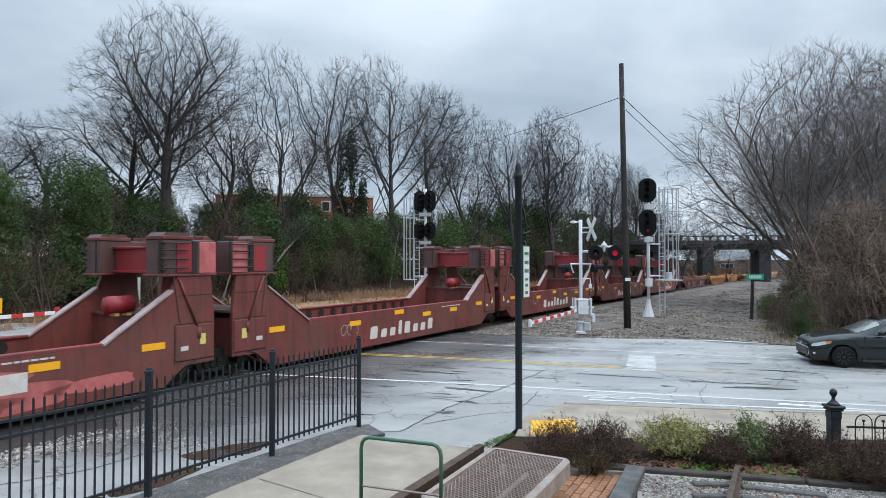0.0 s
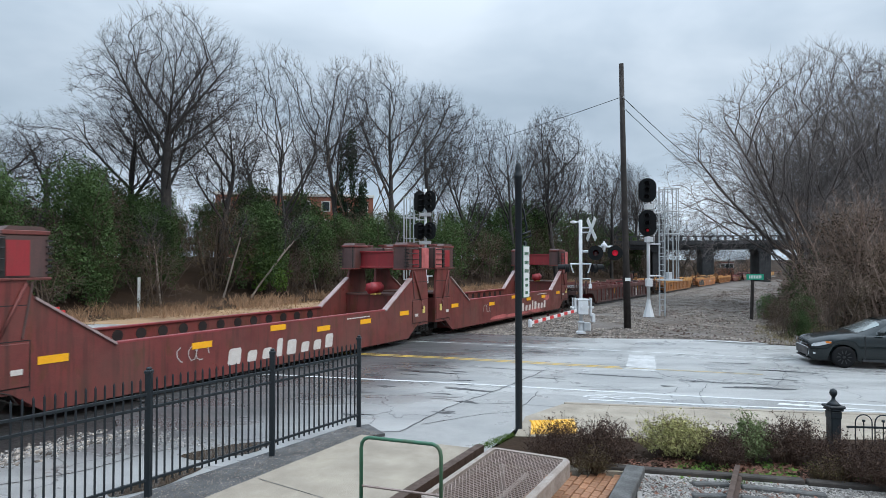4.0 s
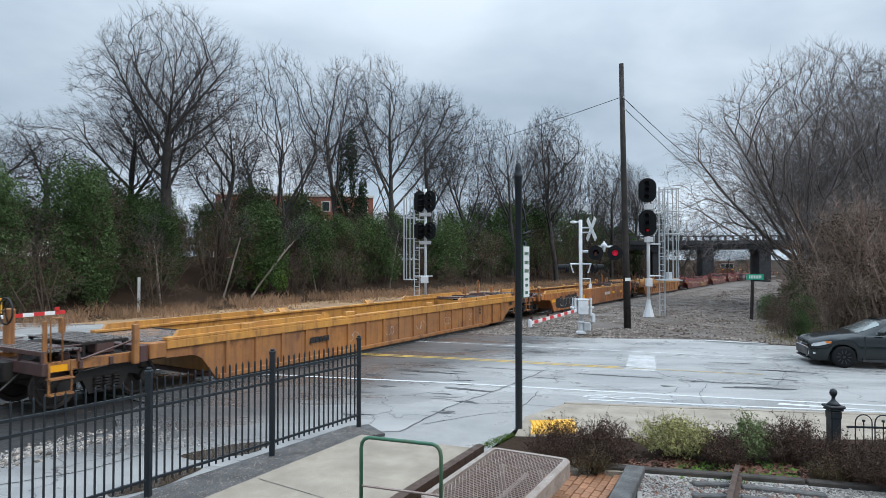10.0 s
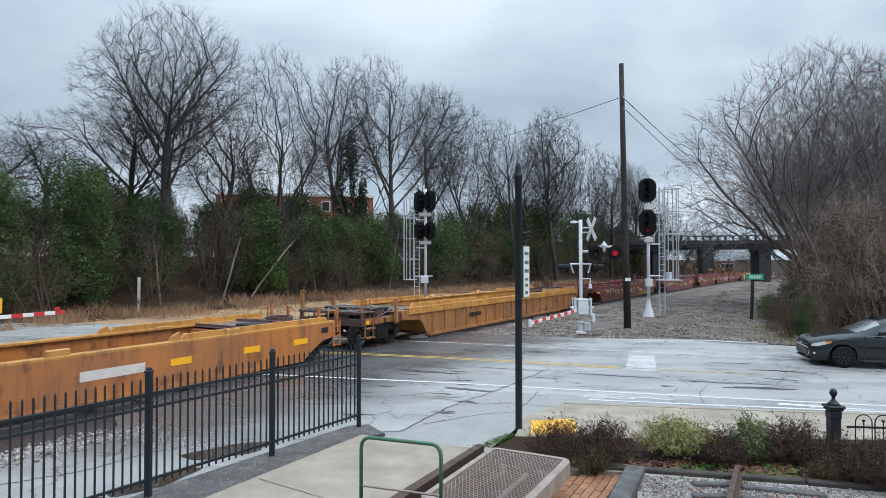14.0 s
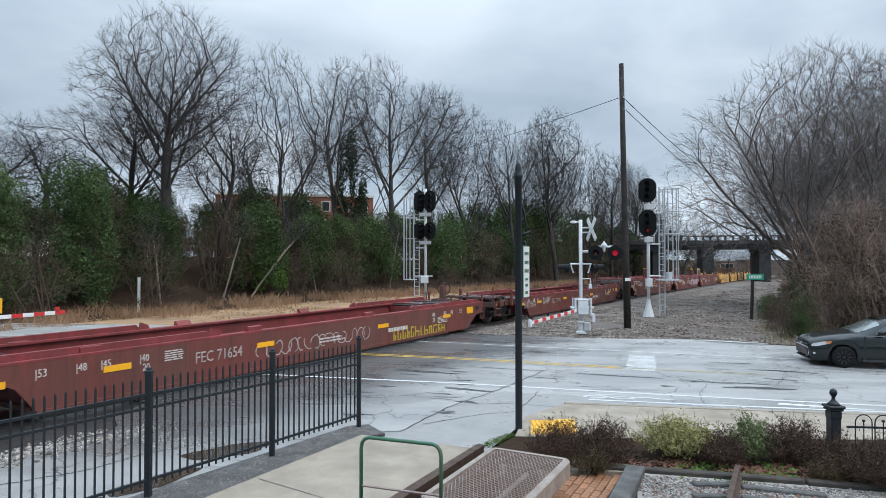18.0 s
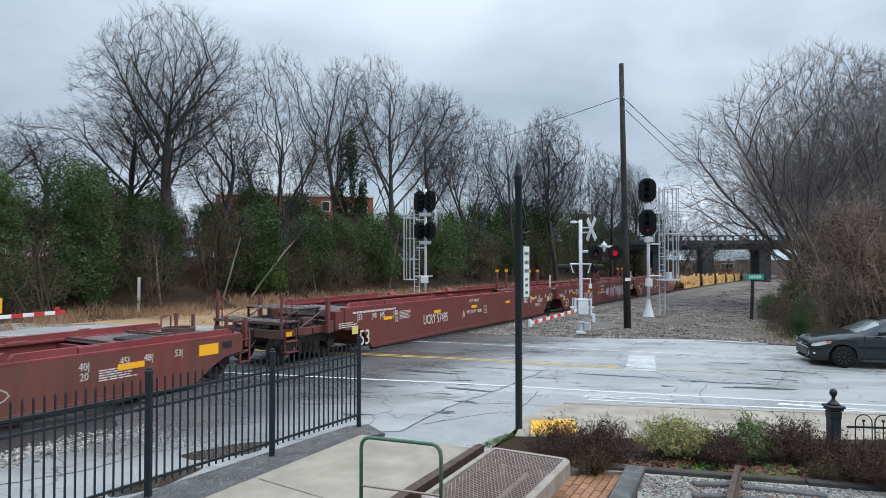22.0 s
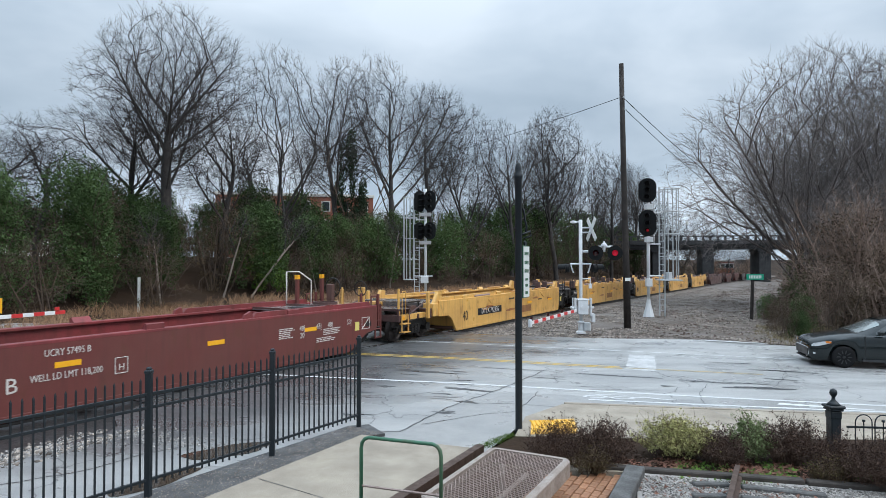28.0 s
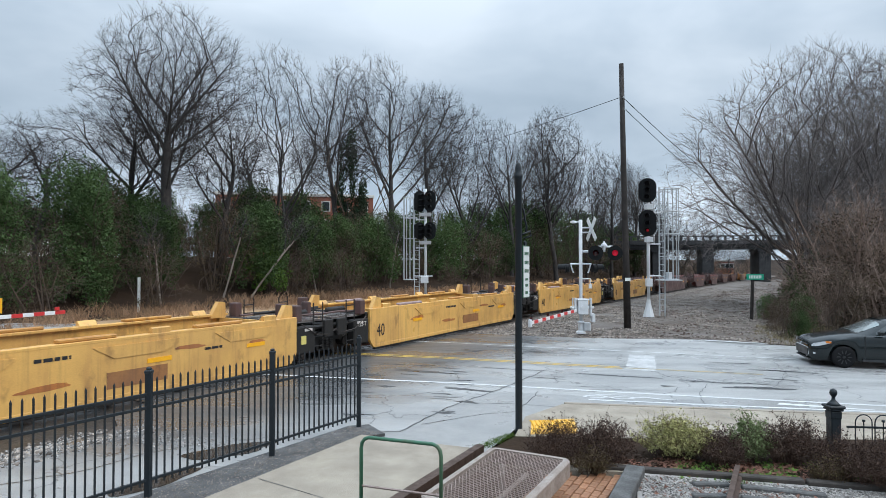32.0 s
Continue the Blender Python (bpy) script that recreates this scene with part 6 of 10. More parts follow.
        for dx, tx in ((-0.26, "53"), (0.5, "48"), (0.97, "45"), (1.75, "40")):
            lettering(u, "length_mark", "|" + tx, b0 + dx, 1.16, 0.27, narrow=0.8)
        for dx, tx in ((0.0, "40"), (0.7, "45"), (1.2, "48"), (2.1, "53")):
            lettering(u, "length_mark", tx + "|", r0 + dx, 1.08, 0.22, narrow=0.8)
        lettering(u, "length_mark", "20", b0 + 1.8, 0.94, 0.27, narrow=0.8)
        lettering(u, "length_mark", "20", r0, 0.88, 0.22, narrow=0.8)
        made("stencilled_box", M["white"], u, bars=[([(d0 + 0.95 + p * 0.17, NEARY - 0.006, 0.68 + q * 0.17) for p, q in ((0, 0), (1.6, 0), (1.6, 1.9), (0, 1.9), (0, 0))], 0.012)])
        lettering(u, "plate_mark", "H", d0 + 1.09, 0.8, 0.19)
        small_print(u, b0 - 1.3, 1.05, 0.9, 3, 0.03, 0.06, seed=51)
        small_print(u, b0 + 2.0, 1.22, 0.7, 6, 0.025, 0.05, seed=52)
        small_print(u, r0 - 0.9, 1.14, 0.6, 6, 0.025, 0.05, seed=53)
        small_print(u, r0 + 0.9, 0.98, 0.8, 4, 0.025, 0.05, seed=54)
        small_print(u, r0 + 0.6, 0.74, 0.9, 3, 0.025, 0.05, seed=55)
        if a == "coupler":
            small_print(u, b0 - 0.6, 1.36, 2.4, 1, 0.06, 0.1, seed=56)
        markers(u, (b0 + 1.3, n0 + 0.1, d0, d0 + 3.5, r0 + 0.35), 1.03, (0.5, 0.11))
        plate("yellow_label", u, b0 - 0.65, b0 - 0.35, 0.66, 0.92, "label_yellow")
        plate("yellow_label", u, r0 + 2.4, r0 + 2.6, 0.78, 1.05, "label_yellow")
        made("stencilled_box", M["white"], u, bars=[([(r0 + 2.75 + p * 0.4, NEARY - 0.006, 0.8 + q * 0.36) for p, q in ((0, 0), (1, 0), (1, 1), (0, 1), (0, 0), (1, 1))], 0.012)])
        if letter == "C":
            mural(u, 1.4, 0.78, 6.4, 0.8, ("graffiti_blue", "graffiti_pink", "graffiti_white", "graffiti_black", "graffiti_blue", "graffiti_pink"), "graffiti_white", 77, n=26, lines=12)
        for xe, way, kind in ((-length(t0, t1) / 2, -1, a), (length(t0, t1) / 2, 1, c)):
            if way < 0:
                continue
            for dx in (0.45, 1.7):
                for sy in (0, 1):
                    y = FARY - 0.3 if sy == 0 else NEARY + 0.75
                    if kind == "joint" or sy == 0:
                        made("guide_post", M["oxide"], u, blocks=[(xe - way * dx - 0.09, xe - way * dx + 0.03, y, y + 0.12, 1.1, 2.5)], b=0.015)
                        made("post_cap", M["reflector"], u, "yellow painted cap", blocks=[(xe - way * dx - 0.095, xe - way * dx + 0.035, y - 0.005, y + 0.125, 2.36, 2.505)])
            if kind == "joint":
                for dx in (0.6, 0.45):
                    made("grab_rail", M["white"], u, bars=[([(xe - way * dx, NEARY + 0.05, 0.9), (xe - way * dx, NEARY + 0.05, 2.2)], 0.02)])
            else:
                made("tall_hand_rail", M["white"], u, bars=[([(xe - way * 2.2, FARY - 0.2, 1.3), (xe - way * 2.2, FARY - 0.2, 2.62), (xe - way * 1.6, FARY - 0.2, 2.62), (xe - way * 1.1, FARY - 0.3, 2.3), (xe - way * 1.1, FARY - 0.3, 1.1)], 0.025)], smooth=True)
        put(u, t0, t1)
    # five yellow articulated units
    ts = (30.686, 32.686, 34.366, 35.986, 37.616, 39.316)
    for i, (t0, t1) in enumerate(zip(ts, ts[1:])):
        a, c = ("coupler" if i == 0 else "square"), ("covered" if i == 4 else "square")
        u, x0, x1, w0, w1 = well_car("articulated_well_car", "yellow articulated well car with orange reflectors and rust", length(t0, t1), a, c, 1.36, "yellow", "yellow", brake="front" if i == 0 else "")
        lettering(u, "well_size", "40", w0 + (0.7 if i == 0 else 0.3), 0.66, 0.6, "graffiti_black", narrow=0.75)
        if i == 0:
            plate("number_board", u, -2.76, -0.34, 0.6, 0.9, "graffiti_black")
            lettering(u, "car_number", "DTTX 742236", -1.55, 0.75, 0.34, "white", y=NEARY - 0.012, narrow=0.88)
        m = (w0 + w1) / 2
        for dx in (-2.2, 1.2, 4.2):
            if w0 + 1.5 < m + dx < w1 - 0.8:
                bm = bmesh.new()
                prism(bm, ((m + dx - 0.9, 1.26), (m + dx - 0.45, 1.0), (m + dx + 0.75, 1.0), (m + dx + 0.95, 1.12), (m + dx + 1.1, 1.26)), NEARY - 0.02, NEARY + 0.002)
                part("stiffener_plate", bm, M["yellow"], u)
        markers(u, (w0 + 2.6, m + 1.8, w1 - 1.2), 0.84, (0.6, 0.1))
        plate("overpaint", u, m + 0.6, m + 2.0, 0.38, 0.72, "tan_dirty", t=0.006)
        for dx, z, w2, hz in ((-2.9, 0.9, 0.45, 0.07), (-0.6, 0.62, 0.5, 0.06), (2.6, 1.02, 0.4, 0.05), (4.6, 0.9, 0.3, 0.06)):
            if w0 + 0.8 < m + dx < w1 - 0.6:
                bm = bmesh.new()
                prism(bm, blob(m + dx, z, w2, hz, 0, 16, 0.25, 50 + i * 7 + int(dx * 3)), NEARY - 0.004, NEARY + 0.001)
                part("touched_up_paint", bm, M["orange"], u, "orange touched-up paint")
        for k, ln in ((0.2, 0.75), (0.52, 0.6), (0.8, 0.7)):
            x = w0 + (w1 - w0) * k
            for y in (NEARY + 0.02, FARY - 0.18):
                made("chord_pad", M["worn_edge"] if k == 0.2 else M["tan"], u, blocks=[(x - ln, x + ln, y, y + 0.16, 1.42, 1.5)], b=0.02)
        small_print(u, m - 0.8, 1.18, 0.8, 1, 0.07, seed=60 + i, mat="graffiti_black")
        small_print(u, m + 3.0, 0.95, 0.7, 1, 0.06, seed=66 + i, mat="graffiti_black")
        for xe, way, kind in ((-length(t0, t1) / 2, -1, a), (length(t0, t1) / 2, 1, c)):
            for y in (NEARY + 0.14, FARY - 0.14):
                bm = bmesh.new()
                x = xe - way * (3.2 if kind == "coupler" else 2.1)
                prism(bm, ((x - 0.25, 1.3), (x + 0.3, 1.3), (x + 0.28, 1.75), (x + 0.05, 1.78), (x - 0.1, 1.55)), y - 0.08, y + 0.08)
                part("guide_horn", bm, M["yellow"], u)
        put(u, t0, t1)
    # the rest of the train, seen only far off
    t0 = 39.25
    for i, (d, mat, ins, zt) in enumerate(((2.45, "grime", "grime", 1.34), (1.7, "grime", "maroon", 1.4), (1.65, "grime", "maroon", 1.4), (1.65, "grime", "grime", 1.4), (1.7, "grime", "grime", 1.34), (2.5, "tan_dirty", "tan", 1.3), (2.5, "grime", "grime", 1.3))):
        u, x0, x1, w0, w1 = well_car("well_car", "weathered empty well car far down the train", d * SPEED, "coupler", "coupler", zt, mat, ins)
        markers(u, (w0 + 1, w1 - 1), 1.0)
        put(u, t0, t0 + d)
        t0 += d


fleet()

# ---- street furniture and the signals ----
def lens_unit(parent, name, c, r, lit, facing, hood=0.3, back=None):
    """A round lamp: backing disc, hood and lens, facing the way given (unit vector on the ground)."""
    f = Vector(facing).normalized()
    m = Matrix.Translation(c) @ f.to_track_quat("Z", "Y").to_matrix().to_4x4()
    unit = new(name)
    unit.parent, unit.matrix_basis = parent, m
    bm = bmesh.new()
    lathe(bm, ((back or r * 2, -0.01), (back or r * 2, 0.01)), n=20)
    lathe(bm, ((r * 1.1, -0.16), (r * 1.15, 0.0)), n=14)
    part("backing_disc", bm, M["signal_black"], unit)
    bm = bmesh.new()
    n = 12
    for k in range(n):
        a0, a1 = math.pi * (-0.1 + 1.2 * k / n), math.pi * (-0.1 + 1.2 * (k + 1) / n)
        q = [Vector((math.cos(a) * r * 1.1, math.sin(a) * r * 1.1, z)) for a, z in ((a0, 0.0), (a1, 0.0), (a1, hood), (a0, hood))]
        bm.faces.new([bm.verts.new(v) for v in q])
    hoodob = part("hood", bm, M["signal_black"], unit)
    bm = bmesh.new()
    lathe(bm, ((r, 0.012), (r * 0.8, 0.035), (r * 0.3, 0.05)), n=16)
    part("lens", bm, M["lamp_red"] if lit == 1 else M["lamp_red_far"] if lit == 2 else M["lens_dark"], unit, "lit red lens" if lit else "dark lens")
    return unit


def build_gate():
    x, y, z0 = 5.77, 26.06, -0.05
    g = thing("crossing_gate", pose(x, y, z0), "silver crossing gate mast with crossbuck and red flashing lights", "crossing gate")
    made("mast", M["silver"], g, bars=[([(0, 0, 0), (0, 0, 4.75)], 0.075)], smooth=True)
    bm = bmesh.new()
    lathe(bm, ((0.22, 0), (0.21, 0.06), (0.12, 0.12), (0.1, 0.42), (0.14, 0.44), (0.14, 0.5), (0.09, 0.52)), n=12)
    part("base", bm, M["silver"], g)
    made("junction_box", M["silver"], g, blocks=[(0.1, 0.4, -0.12, 0.12, 0.1, 0.45)], b=0.03)
    made("gate_mechanism", M["silver"], g, blocks=[(-0.2, 0.22, -0.45, -0.1, 0.82, 1.42), (-0.24, 0.26, -0.47, -0.08, 1.4, 1.46), (-0.34, -0.26, -0.4, -0.2, 0.92, 1.5), (0.3, 0.38, -0.4, -0.2, 0.72, 1.5), (-0.44, -0.36, -0.42, -0.18, 0.9, 1.12)], bars=[([(-0.5, -0.3, 1.1), (0.46, -0.3, 1.1)], 0.05), ([(-0.4, -0.3, 0.95), (-0.4, -0.3, 1.5)], 0.03), ([(0.0, -0.46, 1.12), (0.0, -0.5, 1.12)], 0.1)], b=0.02)
    made("counterweight", M["silver"], g, blocks=[(0.36, 0.5, -0.45, -0.15, 0.5, 0.85)], b=0.02)
    bm = bmesh.new()
    tube(bm, [(-0.3, 0, 4.66), (0, 0, 4.66)], 0.03, 6)
    lathe(bm, ((0.03, 0.0), (0.14, 0.03), (0.12, 0.09), (0.04, 0.12)), (-0.3, 0, 4.6), n=12)
    part("bell", bm, M["silver"], g)
    # crossbuck: two crossed boards, turned towards the road
    cb = new("crossbuck")
    cb.parent, cb.matrix_basis = g, Matrix.Translation((0.42, -0.1, 4.35)) @ pose(0, 0, 0, 0, 0, -78)
    for a in (48, -48):
        bm = bmesh.new()
        box(bm, -0.6, 0.6, -0.012, 0.012, -0.11, 0.11, b=0.008)
        bd = part("board", bm, M["sign_white"], cb)
        bd.matrix_basis = pose(0, 0.02 if a > 0 else 0, 0, 0, a, 0)
    made("bracket", M["silver"], g, bars=[([(0, 0, 4.42), (0.42, -0.08, 4.42)], 0.03), ([(0, 0, 4.22), (0.42, -0.08, 4.22)], 0.03)])
    # the pair of lamps that faces the near side
    made("lamp_arm", M["silver"], g, bars=[([(0, 0, 3.42), (0.55, -0.1, 3.42)], 0.05), ([(0.55, -0.12, 3.62), (1.4, -0.12, 3.62)], 0.045), ([(0.95, -0.12, 3.4), (0.95, -0.12, 3.72)], 0.06)], smooth=True)
    bm = bmesh.new()
    lathe(bm, ((0.13, 0), (0.11, 0.06), (0.05, 0.12), (0.02, 0.2)), (0.95, -0.12, 3.66), n=10)
    part("arm_cap", bm, M["silver"], g)
    lens_unit(g, "flasher", (0.56, -0.3, 3.36), 0.12, 0, (-0.25, -1, 0), 0.3, 0.31)
    lens_unit(g, "flasher", (1.36, -0.3, 3.36), 0.12, 1, (-0.25, -1, 0), 0.3, 0.31)
    # the pair that faces along the road, seen from the side
    made("side_arm", M["silver"], g, bars=[([(-0.45, 0, 2.9), (0.45, 0, 2.9)], 0.035), ([(-0.42, 0, 2.9), (-0.34, 0, 2.6), (-0.3, 0, 2.52)], 0.03), ([(0.42, 0, 2.9), (0.34, 0, 2.6), (0.3, 0, 2.52)], 0.03)])
    lens_unit(g, "flasher", (-0.62, 0.0, 2.72), 0.15, 0, (-1, 0.35, 0), 0.32, 0.2)
    lens_unit(g, "flasher", (0.62, 0.0, 2.72), 0.15, 0, (1, 0.35, 0), 0.32, 0.2)
    made("small_lamp", M["silver"], g, bars=[([(0, 0, 2.28), (0.4, 0, 2.28), (0.4, 0, 2.0)], 0.025)], blocks=[(0.34, 0.46, -0.05, 0.05, 1.88, 2.06)])
    # the lowered arm, striped red and white
    arm = new("gate_arm")
    arm.parent = g
    p0, p1 = Vector((-0.25, -0.35, 0.98)), Vector((3.02 - x, 21.72 - y, 0.86))
    d = p1 - p0
    arm.matrix_basis = Matrix.Translation(p0) @ d.to_track_quat("X", "Z").to_matrix().to_4x4()
    n = 13
    for k in range(n):
        bm = bmesh.new()
        box(bm, d.length * k / n, d.length * (k + 1) / n, -0.022, 0.022, -0.058, 0.058, b=0.006)
        part("stripe", bm, M["barrier_red"] if k % 2 else M["barrier_white"], arm)
    made("tip_lamp", M["silver"], arm, blocks=[(d.length - 0.1, d.length + 0.02, -0.05, 0.05, -0.14, 0.13)], b=0.02)
    for k in (0.35, 0.65, 0.97):
        made("arm_lamp", M["lens_dark"], arm, bars=[([(d.length * k, 0, 0.08), (d.length * k, 0, 0.2)], 0.05)])


def build_far_gate():
    g = thing("crossing_gate", pose(-17.6, 15.2, -0.05), "striped red and white crossing gate across the far lane", "crossing gate")
    made("mast", M["silver"], g, bars=[([(0, 0, 0), (0, 0, 4.6)], 0.075)], smooth=True)
    made("gate_mechanism", M["silver"], g, blocks=[(-0.3, 0.3, 0.1, 0.5, 0.75, 1.4)], b=0.03)
    arm = new("gate_arm")
    arm.parent = g
    p0, p1 = Vector((0.3, 0.5, 1.12)), Vector((-14.06 + 17.6, 23.15 - 15.2, 1.14))
    d = p1 - p0
    arm.matrix_basis = Matrix.Translation(p0) @ d.to_track_quat("X", "Z").to_matrix().to_4x4()
    n = 21
    for k in range(n):
        bm = bmesh.new()
        box(bm, d.length * k / n, d.length * (k + 1) / n, -0.022, 0.022, -0.066, 0.066, b=0.006)
        part("stripe", bm, M["barrier_white"] if k % 2 else M["barrier_red"], arm)
    made("tip_lamp", M["barrier_red"], arm, bars=[([(d.length - 0.3, 0, 0.08), (d.length - 0.3, 0, 0.2)], 0.085)])
    y = thing("warning_sign", pose(-16.2, 22.4, -0.1), "yellow warning sign plate on a steel post", "sign")
    made("post", M["galv"], y, bars=[([(0, 0, 0), (0, 0, 1.6)], 0.03)])
    made("plate", M["reflector"], y, blocks=[(-0.3, 0.36, -0.04, -0.03, 1.2, 1.75)], b=0.004)


def signal_head(parent, c, w, h, facing, lit):
    f = Vector(facing).normalized()
    head = new("signal_head")
    head.parent, head.matrix_basis = parent, Matrix.Translation(c) @ f.to_track_quat("-Y", "Z").to_matrix().to_4x4()
    bm = bmesh.new()
    pts = []
    for k in range(24):
        a = k * math.tau / 24
        x, z = math.cos(a) * w / 2, math.sin(a) * w / 2
        pts.append((x, z + math.copysign((h - w) / 2, math.sin(a))))
    prism(bm, pts, -0.02, 0.02)
    box(bm, -0.2, 0.2, 0.02, 0.4, -h / 2 + 0.15, h / 2 - 0.15, b=0.03)
    part("background", bm, M["signal_black"], head)
    for i, z in enumerate((h * 0.27, 0.0, -h * 0.27)):
        bm = bmesh.new()
        n, r = 10, 0.14
        for k in range(n):
            a0, a1 = math.pi * (-0.15 + 1.3 * k / n), math.pi * (-0.15 + 1.3 * (k + 1) / n)
            bm.faces.new([bm.verts.new((math.cos(a) * r, y, z + math.sin(a) * r)) for a, y in ((a0, -0.02), (a1, -0.02), (a1, -0.38), (a0, -0.38))])
        part("hood", bm, M["signal_black"], head)
        bm = bmesh.new()
        lathe(bm, ((0.05, -0.05), (0.075, -0.02)), (0, 0, z), "y", 14)
        part("lens", bm, M["lamp_red_far"] if (lit and i == 2) else M["signal_black"], head, "lit red lens" if lit and i == 2 else "dark lens")
    return head


def ladder_cage(parent, x, y, z1, cage0, cage1, side, width=0.42, depth=0.8):
    """A ladder with a safety cage of hoops and slats."""
    lad = new("ladder")
    lad.parent = parent
    for dx in (-width / 2, width / 2):
        made("stile", M["galv"], lad, blocks=[(x + dx - 0.03, x + dx + 0.03, y - 0.04, y + 0.04, 0, z1)])
    k = 0.3
    while k < z1 - 0.1:
        made("rung", M["galv"], lad, bars=[([(x - width / 2, y, k), (x + width / 2, y, k)], 0.018)])
        k += 0.32
    cg = new("safety_cage")
    cg.parent = parent
    def hoop(a):
        return Vector((x + side * (0.2 + depth * math.sin(a)), y - 0.42 * math.cos(a), 0))
    angles = [math.pi * i / 8 for i in range(9)]
    zs = np.linspace(cage0, cage1, 5)
    for z in zs:
        made("hoop", M["galv"], cg, bars=[([(x, y - 0.3, z)] + [hoop(a) + Vector((0, 0, z)) for a in angles] + [(x, y + 0.3, z)], 0.028)])
    for a in angles:
        p = hoop(a)
        made("slat", M["galv"], cg, bars=[([(p.x, p.y, cage0), (p.x, p.y, cage1)], 0.02)])


def build_signals():
    s = thing("block_signal", pose(11.33, 34.29, -0.12), "silver block signal mast with two black heads, the lower showing red", "railway signal")
    made("mast", M["silver"], s, bars=[([(0, 0, 0), (0, 0, 7.2)], 0.09)], smooth=True)
    bm = bmesh.new()
    for a in range(4):
        p = Vector((math.cos(a * 1.571 + 0.5), math.sin(a * 1.571 + 0.5), 0)) * 0.3
        prism(bm, ((0.05, 0), (0.3, 0), (0.1, 0.75), (0.05, 0.75)), -0.02, 0.02)
    lathe(bm, ((0.32, 0.0), (0.3, 0.08), (0.12, 0.75), (0.1, 0.95)), n=8)
    part("base", bm, M["silver"], s)
    made("relay_box", M["silver"], s, blocks=[(-0.16, 0.18, -0.16, 0.1, 1.65, 2.1)], b=0.03)
    signal_head(s, (-0.1, -0.2, 6.95), 0.95, 1.35, (-0.42, -1, 0), False)
    signal_head(s, (-0.1, -0.2, 5.15), 0.95, 1.45, (-0.42, -1, 0), True)
    for z in (4.1, 5.9):
        made("head_bracket", M["silver"], s, blocks=[(-0.18, 0.22, -0.18, 0.14, z, z + 0.3)], b=0.03)
    made("ladder_stay", M["silver"], s, bars=[([(0, 0, 5.75), (0.75, 0.2, 5.75)], 0.04), ([(0, 0, 4.0), (0.75, 0.2, 4.0)], 0.04), ([(0, 0, 2.25), (0.75, 0.2, 2.25)], 0.04), ([(0.35, 0.1, 4.0), (0.35, 0.1, 5.1), (0.72, 0.2, 5.1)], 0.025), ([(0.35, 0.1, 5.75), (0.35, 0.1, 6.9), (0.72, 0.2, 6.9)], 0.025)])
    ladder_cage(s, 0.86, 0.3, 7.2, 2.05, 7.1, 1, 0.3, 0.72)
    made("cage_floor", M["galv"], s, blocks=[(0.65, 1.8, -0.2, 0.8, 1.98, 2.04)])
    made("relay_platform", M["silver"], s, blocks=[(1.1, 1.35, 0.1, 0.4, 2.05, 2.45)], b=0.02)

    k = thing("block_signal", pose(-1.24, 44.2, -0.15), "silver signal mast with black heads facing away, caged ladder", "railway signal")
    made("mast", M["silver"], k, bars=[([(0, 0, 0), (0, 0, 8.2)], 0.1)], smooth=True)
    made("relay_box", M["silver"], k, blocks=[(-0.35, 0.2, -0.2, 0.1, 1.5, 2.0)], b=0.03)
    for z, h in ((7.3, 1.5), (5.2, 1.25)):
        for dx, fc in ((-0.42, (0.8, -0.9, 0)), (0.32, (-0.3, -1, 0))):
            signal_head(k, (dx, -0.3 - dx * 0.3, z), 0.86, h, fc, False)
    for z in (4.25, 6.25):
        made("head_bracket", M["silver"], k, blocks=[(-0.45, 0.4, -0.15, 0.15, z, z + 0.25)], b=0.03)
    made("ladder_stay", M["silver"], k, bars=[([(-0.7, 0, 6.0), (0.1, 0, 6.0)], 0.04), ([(-0.7, 0, 4.0), (0.1, 0, 4.0)], 0.04), ([(-0.8, 0, 2.0), (0.5, 0, 2.0)], 0.04)])
    ladder_cage(k, -0.62, 0.05, 6.6, 1.75, 7.6, -1, 0.34, 0.75)
    made("cage_post", M["galv"], k, bars=[([(-0.85, 0.1, 1.75), (-0.85, 0.1, 7.5)], 0.05)])


